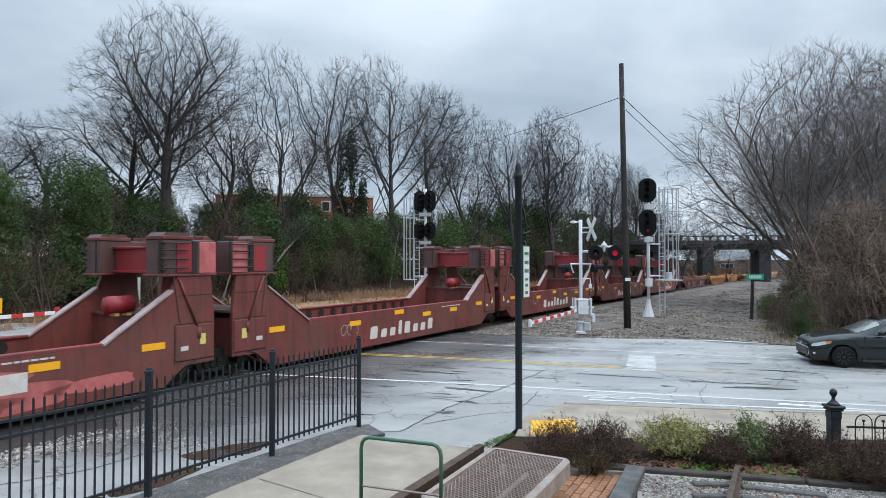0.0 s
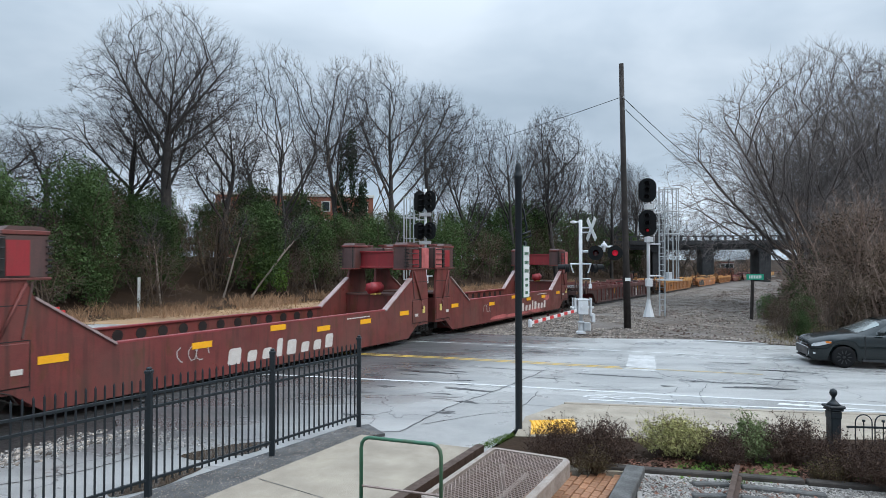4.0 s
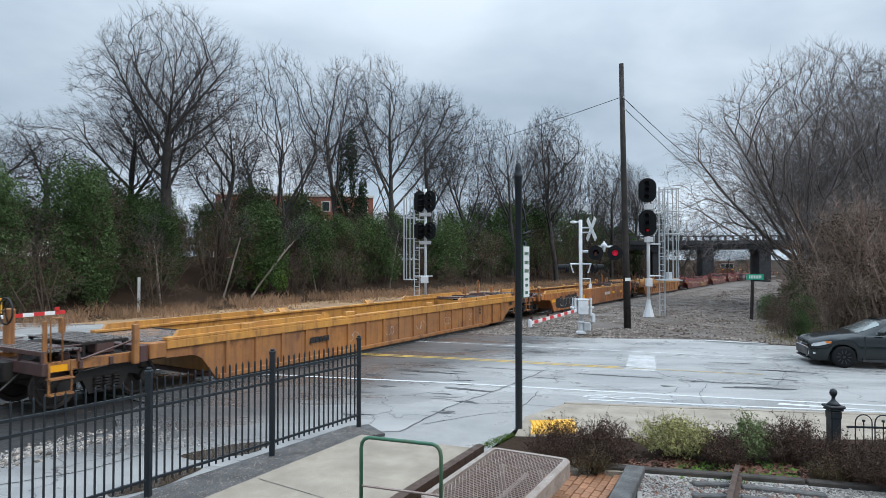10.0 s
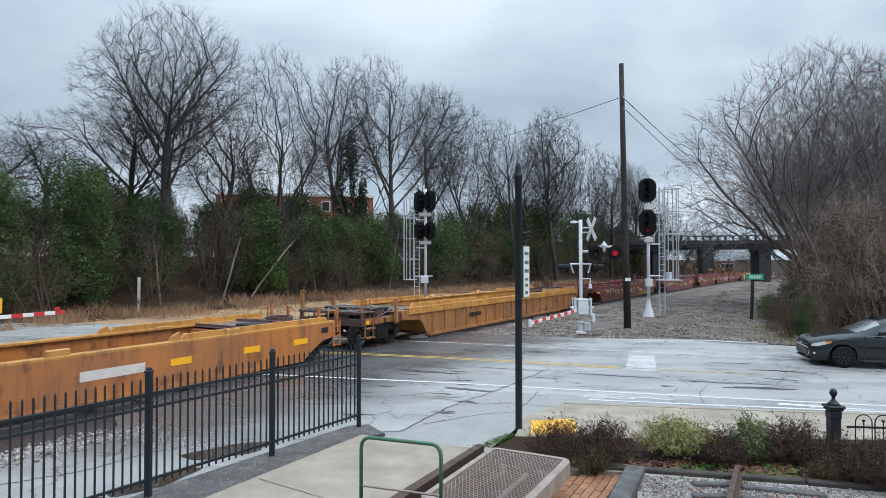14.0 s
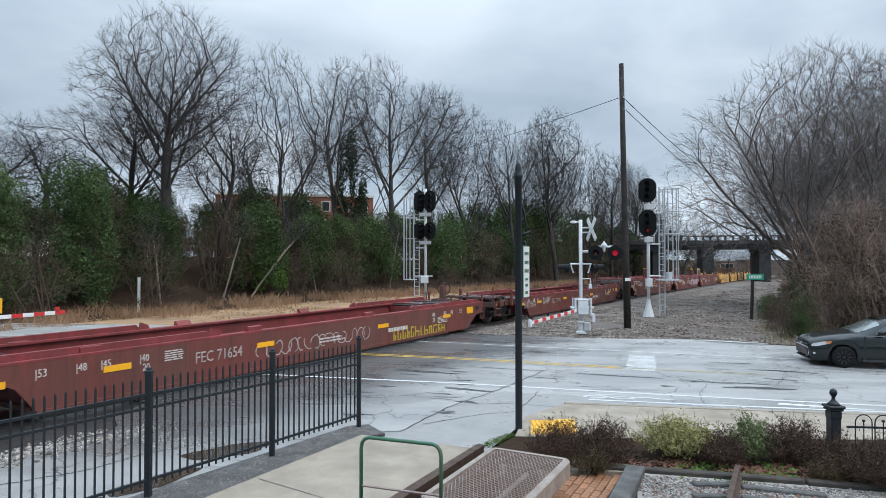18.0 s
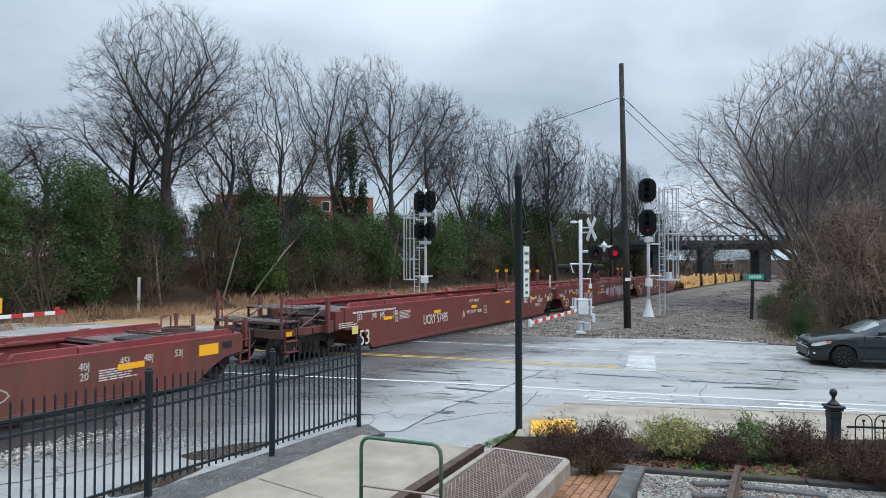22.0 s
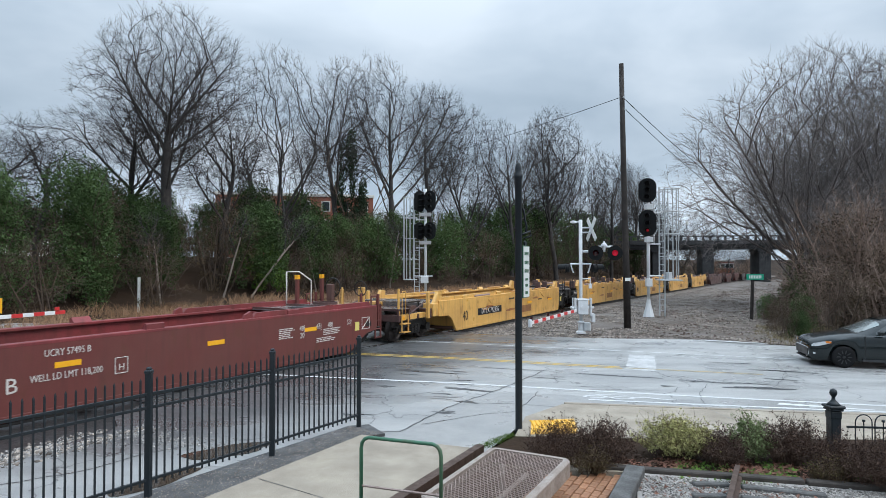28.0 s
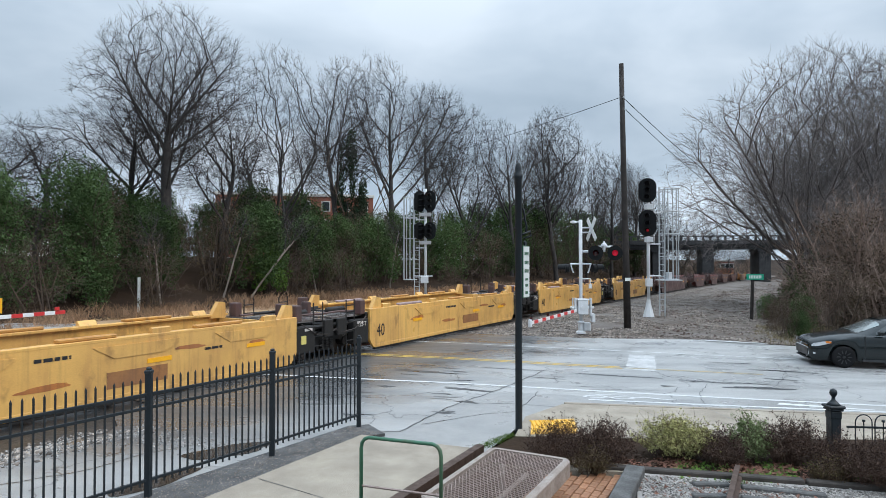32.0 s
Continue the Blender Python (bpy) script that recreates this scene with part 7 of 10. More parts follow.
def build_pole():
    p = thing("utility_pole", pose(8.45, 28.49, -0.3), "tall dark creosoted timber utility pole", "utility pole")
    bm = bmesh.new()
    tube(bm, [(0, 0, 0), (-0.08, 0, 4), (-0.16, 0, 8), (-0.24, 0, 12.35)], 0.165, 12, 0.105)
    part("shaft", bm, M["pole_wood"], p, smooth=True)
    made("tag", M["sign_white"], p, "white number tag", blocks=[(-0.15, 0.08, -0.2, -0.15, 2.35, 2.5)])
    made("insulator", M["galv"], p, bars=[([(-0.2, -0.12, 10.75), (-0.2, -0.3, 10.75)], 0.04), ([(-0.2, 0, 10.2), (-0.05, -0.15, 10.2)], 0.03)])
    def wire(name, a, c, sag, label, r=0.014):
        a, c = Vector(a), Vector(c)
        pts = [a.lerp(c, k / 14) - Vector((0, 0, sag * 4 * (k / 14) * (1 - k / 14))) for k in range(15)]
        bm = bmesh.new()
        tube(bm, pts, r, 4)
        tagged(part(name, bm, M["signal_black"]), label, "cable")
    top = (8.22, 28.4, 10.5)
    wire("cable", top, (-10, 70, 13.0), 0.6, "thin black overhead cable from the pole")
    wire("cable", top, (58, 92, 9.5), 3.2, "thin black overhead cable from the pole", 0.016)
    wire("cable", (8.22, 28.4, 10.05), (60, 96, 8.6), 3.4, "thin black overhead cable from the pole", 0.014)
    s = thing("street_sign", pose(16.55, 33.4, lie(16.55, 33.4)), "green street name sign on a brown post", "sign")
    made("post", M["pole_wood"], s, bars=[([(0, 0, 0), (0.09, 0, 2.72)], 0.085)])
    made("name_plate", M["street_green"], s, blocks=[(-0.3, 0.62, -0.11, -0.095, 2.37, 2.67)], b=0.004)
    made("lettering_bars", M["sign_white"], s, "pale bars of lettering", blocks=[(-0.16 + 0.085 * k, -0.16 + 0.085 * k + 0.055, -0.116, -0.105, 2.44, 2.6) for k in range(8)])


def build_sign_post():
    p = thing("sign_post", pose(1.33, 10.94, 0.0), "slim dark green sign post with a ball finial", "sign post")
    bm = bmesh.new()
    lathe(bm, ((0.075, 0), (0.062, 0.1), (0.062, 4.45), (0.08, 4.48), (0.08, 4.54), (0.05, 4.58), (0.065, 4.64), (0.045, 4.72), (0.012, 4.76)), n=14)
    part("shaft", bm, M["fence"], p, smooth=True)
    # scrolled bracket
    made("bracket", M["fence"], p, bars=[([(0.05, 0, 3.98), (0.1, 0.05, 3.9), (0.12, 0.06, 3.75), (0.16, 0.1, 3.62), (0.13, 0.08, 3.5)], 0.018), ([(0.05, 0, 3.48), (0.22, 0.12, 3.55), (0.24, 0.13, 3.47), (0.1, 0.05, 3.42)], 0.015)], smooth=True)
    bd = new("hanging_board")
    bd.parent, bd.matrix_basis = p, Matrix.Translation((0.06, 0.04, 2.36)) @ pose(0, 0, 0, 0, 0, 62)
    bm = bmesh.new()
    box(bm, 0.02, 0.34, -0.02, 0.02, 0.0, 0.93, b=0.006)
    part("board", bm, M["green_pipe"], bd)
    bm = bmesh.new()
    box(bm, 0.035, 0.325, -0.024, -0.012, 0.015, 0.915)
    part("face", bm, M["sign_white"], bd)
    made("lettering_bars", M["green_pipe"], bd, "dark green bars of lettering", blocks=[(0.08 + 0.042 * k, 0.105 + 0.042 * k, -0.028, -0.02, z, z + 0.06) for z in (0.76, 0.6, 0.45) for k in range(5)] + [(0.12, 0.24, -0.028, -0.02, z, z + h) for z, h in ((0.07, 0.05), (0.2, 0.05), (0.31, 0.04))])
    bm = bmesh.new()
    lathe(bm, ((0.05, -0.012), (0.05, 0.012)), (0.18, 0, 0.97), "y", 12)
    part("crest", bm, M["fence"], bd)


def picket_fence():
    """Black steel fence along the pavement, its posts stepping away from the camera."""
    posts = [(-1.51, 11.2), (-2.61, 9.54), (-3.73, 7.91), (-4.84, 6.26), (-5.95, 4.6)]
    f = thing("picket_fence", pose(0, 0, 0.02), "dark steel picket fence beside the pavement", "fence")
    for x, y in posts:
        bm = bmesh.new()
        box(bm, x - 0.038, x + 0.038, y - 0.038, y + 0.038, 0.0, 1.6, b=0.006)
        box(bm, x - 0.046, x + 0.046, y - 0.046, y + 0.046, 1.58, 1.625, b=0.01)
        box(bm, x - 0.03, x + 0.03, y - 0.03, y + 0.03, 1.62, 1.66, b=0.012)
        part("post", bm, M["fence"], f)
    bm = bmesh.new()
    box(bm, -0.0095, 0.0095, -0.0095, 0.0095, 0.17, 1.5)
    top = [bm.verts.new((dx, dy, 1.5)) for dx, dy in ((-0.0095, -0.0095), (0.0095, -0.0095), (0.0095, 0.0095), (-0.0095, 0.0095))]
    tip = bm.verts.new((0, 0, 1.535))
    for k in range(4):
        bm.faces.new((top[k], top[(k + 1) % 4], tip))
    picket = None
    for (ax, ay), (cx, cy) in zip(posts, posts[1:]):
        a, c = Vector((ax, ay, 0)), Vector((cx, cy, 0))
        d = c - a
        turn = math.degrees(math.atan2(d.y, d.x))
        for z in (0.24, 1.15, 1.32):
            bm2 = bmesh.new()
            box(bm2, 0.03, d.length - 0.03, -0.016, 0.016, z - 0.018, z + 0.018, b=0.003)
            r = part("rail", bm2, M["fence"], f)
            r.matrix_basis = Matrix.Translation(a) @ pose(0, 0, 0, 0, 0, turn)
        n = 17
        for k in range(1, n + 1):
            m = Matrix.Translation(a + d * (k / (n + 1))) @ pose(0, 0, 0, 0, 0, turn)
            if picket is None:
                picket = part("picket", bm, M["fence"], f)
                picket.matrix_basis = m
            else:
                o = new("picket", picket.data)
                o.parent, o.matrix_basis = f, m


def foreground():
    # concrete apron, crumbled strip under the fence, kerb and pavement
    slab("concrete_apron", [(-1.37, 10.5), (0.5, 9.75), (-0.46, 7.95), (-2.4, 4.4), (-5.2, -1.0), (-8.2, -1.0), (-5.6, 3.4), (-2.96, 7.72)], -0.3, 0.1, M["concrete"], "pale worn concrete apron with a joint", "pavement")
    stripe("apron_joint", [(-2.48, 8.4), (-0.85, 7.3)], 0.012, M["patch"], "dark joint in the concrete", lift=0.103)
    slab("crumbled_strip", [(-1.40, 10.52), (-1.0, 10.75), (-1.35, 11.35), (-1.7, 11.25), (-6.2, 4.5), (-8.8, 0.3), (-8.0, -0.8), (-5.65, 3.4), (-2.99, 7.74)], -0.3, 0.05, M["tarmac_strip"], "crumbled dark tarmac strip under the fence", "pavement")
    slab("kerb_edge", [(0.53, 9.78), (0.64, 9.72), (-2.2, 4.3), (-5.0, -1.0), (-5.15, -1.0), (-2.35, 4.4)], -0.2, 0.16, M["rail"], "dark rusty steel-edged kerb beside the apron", "kerb")
    slab("pavement", [(1.55, 11.75), (2.46, 12.78), (5.23, 12.35), (7.34, 12.10), (12, 11.72), (40, 9.2), (40, 8.0), (12, 10.0), (7.3, 10.25), (2.2, 10.35), (1.2, 10.45)], -0.3, 0.09, M["concrete"], "wet pale concrete pavement beside the road", "pavement")
    for k, (x0, x1) in enumerate(((2.5, 5.2), (5.22, 7.32), (7.34, 12.0))):
        y0, y1 = 12.9 - 0.165 * (x0 - 2.46), 12.9 - 0.165 * (x1 - 2.46) + (0.25 if k == 2 else 0)
        slab("kerb_stone", [(x0, y0), (x1, y1), (x1, y1 - 0.13), (x0, y0 - 0.13)], -0.3, 0.1, M["concrete"], "worn concrete kerb stone", "kerb")
    for x in (3.9, 5.25, 6.6):
        stripe("pavement_joint", [(x, 12.4 - 0.15 * (x - 4)), (x + 0.25, 10.6)], 0.012, M["patch"], "dark joint in the pavement", lift=0.093 + 0.012 * x)
    t = thing("tactile_paving", pose(0, 0, 0), "yellow tactile paving plate with raised domes", "tactile paving")
    bm = bmesh.new()
    prism(bm, [(1.62, 11.42), (2.42, 11.55), (2.3, 10.62), (1.48, 10.55)], 0.08, 0.1, "z")
    part("plate", bm, M["tactile"], t)
    bm = bmesh.new()
    for i in range(9):
        for j in range(10):
            x, y = 1.6 + 0.08 * i, 10.63 + 0.085 * j
            lathe(bm, ((0.022, 0.1), (0.018, 0.112), (0.008, 0.116)), (x, y, 0), n=6)
    part("domes", bm, M["tactile"], t)
    slab("garden_bed", [(0.75, 9.7), (1.2, 10.4), (2.2, 10.3), (7.3, 10.2), (12, 9.95), (14, 3.0), (2.6, 3.0), (2.55, 8.6)], -0.3, 0.10, M["earth"], "dark planting bed with fallen leaves", "planting bed")
    slab("brick_base", [(-0.3, 7.9), (0.75, 9.68), (2.54, 8.58), (2.0, 7.0), (0.3, 4.0), (-2.0, 4.3)], -0.3, 0.06, M["earth"], "sandy bed under the brick paving", "paving bed")
    slab("stone_border", [(0.8, 9.6), (2.62, 8.85), (2.5, 8.55), (1.55, 8.62), (0.6, 9.2)], -0.2, 0.14, M["concrete"], "mossy concrete border of the planting bed", "kerb")


def build_mesh_table():
    """A low table with an expanded-metal top and a rounded beige frame."""
    a = radians(62.3)
    t = thing("mesh_table", Matrix.Translation((-0.28, 6.7, 0.07)) @ pose(0, 0, 0, 0, 0, 62.3), "low beige table with an expanded metal top", "table")
    L, W, H = 2.02, 1.12, 0.44
    # local x runs away, local y to the left; the near right corner is the origin's side
    x0, x1, y0, y1 = 0.0, L, -W, 0.0
    def ring(inset, r, n=5):
        pts = []
        for cx, cy, a0 in ((x1 - r, y1 - r, 0), (x0 + r, y1 - r, 90), (x0 + r, y0 + r, 180), (x1 - r, y0 + r, 270)):
            for k in range(n + 1):
                an = radians(a0 + 90 * k / n)
                pts.append((cx + (r - inset) * math.cos(an), cy + (r - inset) * math.sin(an)))
        return pts
    bm = bmesh.new()
    out, mid, inn = ring(0, 0.13), ring(0.02, 0.13), ring(0.085, 0.13)
    layers = [[bm.verts.new((x, y, z)) for x, y in ps] for ps, z in ((out, H - 0.2), (out, H - 0.015), (mid, H), (inn, H), (inn, H - 0.05))]
    n = len(out)
    for lo, hi in zip(layers, layers[1:]):
        for k in range(n):
            bm.faces.new((lo[k], lo[(k + 1) % n], hi[(k + 1) % n], hi[k]))
    part("frame", bm, M["mesh_frame"], t)
    # diamond mesh
    bm = bmesh.new()
    px, py, w = 0.095, 0.045, 0.0042
    verts = {}
    def strand(p, q):
        d = Vector((q[0] - p[0], q[1] - p[1], 0)).normalized()
        s = Vector((-d.y, d.x, 0)) * w
        z = Vector((0, 0, H - 0.012))
        P, Q = Vector((*p, 0)) + z, Vector((*q, 0)) + z
        f = [bm.verts.new(v) for v in (P - s, Q - s, Q + s, P + s)]
        g = [bm.verts.new(v - Vector((0, 0, 0.006))) for v in (P - s, Q - s, Q + s, P + s)]
        bm.faces.new(f)
        bm.faces.new((g[0], g[1], f[1], f[0]))
        bm.faces.new((f[3], f[2], g[2], g[3]))
    i = 0
    x = x0 + 0.08
    while x < x1 - 0.1:
        j = 0
        y = y0 + 0.08
        while y < y1 - 0.1:
            strand((x, y), (x + px / 2, y + py / 2))
            strand((x + px / 2, y + py / 2), (x + px, y))
            strand((x, y), (x + px / 2, y - py / 2))
            strand((x + px / 2, y - py / 2), (x + px, y))
            y += py
        x += px
    part("mesh_top", bm, M["mesh"], t, "rusty expanded metal")
    for x in (x0 + 0.25, x1 - 0.35):
        for y in (y0 + 0.3, y1 - 0.3):
            made("leg", M["mesh_frame"], t, bars=[([(x, y, 0), (x, y, H - 0.1)], 0.03)], smooth=True)
    made("stretcher", M["mesh_frame"], t, bars=[([(x0 + 0.15, -W / 2, 0.2), (x1 - 0.15, -W / 2, 0.2)], 0.025)])
    # green hoop rail
    h = thing("hoop_rail", pose(0, 0, 0), "chipped green tubular steel hoop rail", "hand rail")
    a, c = Vector((-0.88, 6.72, 0.0)), Vector((-0.02, 6.42, 0.0))
    d = c - a
    def P(u, z):
        return a + d * u + Vector((0, 0, z))
    pts = [P(0, 0.08), P(0, 1.02), P(0.012, 1.08), P(0.045, 1.12), P(0.1, 1.14), P(0.9, 1.14), P(0.955, 1.12), P(0.988, 1.08), P(1, 1.02), P(1, 0.08)]
    bm = bmesh.new()
    tube(bm, pts, 0.02, 10)
    part("hoop", bm, M["green_pipe"], h, smooth=True)
    made("cross_bar", M["mesh"], h, "rusty flat cross bar", bars=[([P(0.0, 0.62), P(1.0, 0.62)], 0.014)])
    for u in (0, 1):
        bm = bmesh.new()
        lathe(bm, ((0.06, 0.06), (0.06, 0.075), (0.03, 0.09)), P(u, 0), n=10)
        part("foot_plate", bm, M["green_pipe"], h)


def build_garden():
    # brick paving, brick by brick
    bed_ob = thing("brick_paving", Matrix.Translation((1.0, 6.9, 0.06)) @ pose(0, 0, 0, 0, 0, 62.3), "worn red brick paving in running bond", "paving", kind="structure")
    bm = bmesh.new()
    box(bm, -0.098, 0.098, -0.047, 0.047, 0.0, 0.055, b=0.008)
    first = None
    r = random.Random(4)
    for i in range(18):
        for j in range(14):
            x, y = -0.6 + 0.206 * i + (0.103 if j % 2 else 0), -1.0 + 0.104 * j
            p = Vector((1.0, 6.9, 0)) + Vector((x * math.cos(radians(62.3)) - y * math.sin(radians(62.3)), x * math.sin(radians(62.3)) + y * math.cos(radians(62.3)), 0))
            # keep inside the paved area
            if not (6.2 < p.y < 8.55 and p.x < 2.5 - (8.7 - p.y) * 0.42 and p.x > 0.2):
                continue
            m = pose(x, y, r.uniform(-0.006, 0.004), r.uniform(-1.5, 1.5), r.uniform(-1.5, 1.5), r.uniform(-1.2, 1.2))
            if first is None:
                first = part("brick", bm, M["brick"], bed_ob)
                first.matrix_basis = m
            else:
                o = new("brick", first.data)
                o.parent, o.matrix_basis = bed_ob, m
    # bleached timber edging
    def timber(name, x0, y0, x1, y1, w, z0, z1, label, mat="bleached", cat="timber"):
        a, c = Vector((x0, y0, 0)), Vector((x1, y1, 0))
        d = c - a
        bm = bmesh.new()
        box(bm, 0, d.length, -w / 2, w / 2, z0, z1, b=0.015)
        ob = part(name, bm, M[mat])
        ob.matrix_basis = Matrix.Translation(a) @ pose(0, 0, 0, 0, 0, math.degrees(math.atan2(d.y, d.x)))
        return tagged(ob, label, cat)
    timber("edging_timber", 2.62, 8.5, 1.78, 6.75, 0.24, 0.05, 0.25, "grey bleached timber edging beside the gravel")
    # a short display track: ties and a rail on pale gravel
    slab("gravel_patch", [(2.5, 8.05), (2.75, 8.56), (4.7, 8.1), (6.5, 7.5), (6.0, 5.5), (2.0, 6.4)], -0.1, 0.13, M["stone_white"], "pale gravel around the display track", "gravel")
    timber("bed_edging", 2.12, 8.74, 4.7, 8.14, 0.13, 0.0, 0.19, "dark weathered timber edging of the bed", "tie")
    timber("bed_edging", 4.72, 8.12, 6.6, 7.6, 0.13, 0.0, 0.19, "dark weathered timber edging of the bed", "tie")
    for x0, y0, x1, y1 in ((3.22, 8.06, 3.68, 8.02), (3.05, 7.66, 3.46, 7.62), (3.8, 7.96, 4.7, 7.66), (3.62, 7.6, 4.2, 7.4)):
        timber("display_tie", x0, y0, x1, y1, 0.11, 0.08, 0.18, "weathered timber tie of the display track", cat="railway tie")
    r2 = thing("display_rail", pose(3.94, 8.36, 0.16, 0, 0, 241), "short rusty rail on the display track", "rail")
    bm = bmesh.new()
    prism(bm, ((-0.06, 0), (0.06, 0), (0.06, 0.015), (0.011, 0.03), (0.011, 0.1), (0.032, 0.11), (0.032, 0.14), (-0.032, 0.14), (-0.032, 0.11), (-0.011, 0.1), (-0.011, 0.03), (-0.06, 0.015)), 0, 2.6, "x")
    part("rail_bar", bm, M["rail"], r2)
    # iron gate post and hoop-top railings
    p = thing("iron_post", pose(5.82, 9.3, 0.08), "cast iron fence post with a ball finial", "fence post")
    bm = bmesh.new()
    box(bm, -0.085, 0.085, -0.085, 0.085, 0, 0.7, b=0.012)
    part("shaft", bm, M["fence"], p)
    bm = bmesh.new()
    box(bm, -0.095, 0.095, -0.095, 0.095, 0.6, 0.72, b=0.015)
    box(bm, -0.115, 0.115, -0.115, 0.115, 0.72, 0.76, b=0.012)
    box(bm, -0.135, 0.135, -0.135, 0.135, 0.76, 0.80, b=0.012)
    part("cap", bm, M["fence"], p)
    bm = bmesh.new()
    lathe(bm, ((0.12, 0.8), (0.07, 0.84), (0.03, 0.88), (0.03, 0.92), (0.055, 0.95), (0.062, 0.985), (0.05, 1.02), (0.015, 1.04)), n=14)
    part("finial", bm, M["fence"], p, smooth=True)
    p.scale = (0.86, 0.86, 1.0)
    f = thing("iron_railings", pose(5.95, 9.2, 0.1, 0, 0, -6), "black hoop-topped iron railings", "fence")
    for z in (0.12, 0.48):
        made("rail", M["fence"], f, blocks=[(0, 6.0, -0.01, 0.01, z - 0.014, z + 0.014)])
    for k in range(22):
        x = 0.12 + 0.27 * k
        pts = [(x, 0, 0)] + [(x, 0, 0.5)] + [(x + 0.115 - 0.115 * math.cos(a), 0, 0.55 + 0.115 * math.sin(a)) for a in [math.pi * i / 8 for i in range(9)]] + [(x + 0.23, 0, 0.5), (x + 0.23, 0, 0)]
        made("hoop", M["fence"], f, bars=[(pts, 0.009)])
        made("spear", M["fence"], f, bars=[([(x + 0.115, 0, 0.1), (x + 0.115, 0, 0.56)], 0.008), ([(x + 0.115, 0, 0.56), (x + 0.115, 0, 0.59)], 0.022)])


def build_marker():
    m = thing("marker_post", pose(-17.35, 35.5, lie(-17.35, 35.5)), "white plastic marker post in the weeds", "marker post")
    made("post", M["sign_white"], m, blocks=[(-0.075, 0.075, -0.03, 0.03, 0, 2.0)], b=0.008)


# ---- the sedan waiting at the road ----
def build_sedan():
    z0 = road_z(12.0)
    car = thing("sedan", Matrix.Translation((11.17, 19.38, z0)) @ pose(0, 0, 0, 0, 0, -15), "dark grey-green four-door sedan waiting on the wet road", "car")
    L, W = 4.62, 0.885
    # stations along the car: x, half width at the sill, belt and roof, heights of sill, belt, and top
    def deck(x):
        pts = ((0.0, 0.62), (0.05, 0.70), (0.35, 0.80), (0.9, 0.92), (1.25, 0.99), (1.35, 1.02))
        return np.interp(x, [p[0] for p in pts], [p[1] for p in pts])
    xs = [0.0, 0.06, 0.18, 0.35, 0.6, 0.95, 1.25, 1.6, 2.2, 2.9, 3.5, 3.9, 4.25, 4.5, 4.58, 4.62]
    belt = [0.62, 0.70, 0.765, 0.815, 0.87, 0.92, 0.95, 0.955, 0.97, 0.99, 1.01, 1.03, 1.02, 0.98, 0.9, 0.8]
    half = [0.68, 0.76, 0.815, 0.845, 0.868, 0.88, 0.885, 0.885, 0.885, 0.885, 0.885, 0.875, 0.85, 0.80, 0.75, 0.7]
    crown = [0.66, 0.75, 0.82, 0.87, 0.92, 0.98, 1.01, 1.0, 1.0, 1.0, 1.02, 1.05, 1.05, 1.02, 0.93, 0.82]
    sill = [0.3, 0.22, 0.2, 0.2, 0.2, 0.2, 0.2, 0.2, 0.2, 0.2, 0.2, 0.2, 0.22, 0.26, 0.32, 0.42]
    arches = ((0.87, 0.36), (3.57, 0.36))
    bm = bmesh.new()
    fine = sorted(set(list(np.linspace(0, 4.62, 64)) + xs))
    rings = []
    for x in fine:
        b, h, c, s = (float(np.interp(x, xs, k)) for k in (belt, half, crown, sill))
        low = s
        for ax, ar in arches:
            if abs(x - ax) < ar:
                low = max(low, 0.31 + math.sqrt(ar * ar - (x - ax) ** 2))
        prof = [(-h * 0.94, low), (-h, min(low + 0.12, b - 0.05)), (-h * 1.0, (low + b) / 2 + 0.05), (-h * 0.975, b - 0.06), (-h * 0.93, b), (-h * 0.6, (b + c * 2) / 3 + 0.01), (0, c + 0.015)]
        prof = prof + [(-u, w) for u, w in prof[-2::-1]]
        rings.append([bm.verts.new((x, u, w)) for u, w in prof])
    for a, c in zip(rings, rings[1:]):
        for k in range(len(a) - 1):
            bm.faces.new((a[k], a[k + 1], c[k + 1], c[k]))
    bm.faces.new(rings[0])
    bm.faces.new(rings[-1][::-1])
    part("body", bm, M["car_grey"], car, smooth=True)
    made("underbody", M["car_trim"], car, blocks=[(0.3, 4.4, -0.7, 0.7, 0.18, 0.6)])
    # cabin: glass, then roof and pillars
    gx = [1.2, 1.95, 2.3, 2.9, 3.4, 3.75, 4.2]
    gz = [0.99, 1.38, 1.43, 1.455, 1.42, 1.33, 1.04]
    gh = [0.72, 0.60, 0.59, 0.59, 0.58, 0.58, 0.66]
    bm = bmesh.new()
    rings = []
    for x in np.linspace(1.2, 4.2, 31):
        z, h = float(np.interp(x, gx, gz)), float(np.interp(x, gx, gh))
        base = float(np.interp(x, xs, belt)) - 0.03
        hb = float(np.interp(x, xs, half)) * 0.94
        prof = [(-hb, base), (-(hb + (h - hb) * 0.85), base + (z - base) * 0.8), (-h * 0.92, z - 0.03), (-h * 0.6, z), (0, z + 0.012)]
        prof = prof + [(-u, w) for u, w in prof[-2::-1]]
        rings.append([bm.verts.new((x, u, w)) for u, w in prof])
    for a, c in zip(rings, rings[1:]):
        for k in range(len(a) - 1):
            bm.faces.new((a[k], a[k + 1], c[k + 1], c[k]))
    part("cabin", bm, M["car_grey"], car, smooth=True)

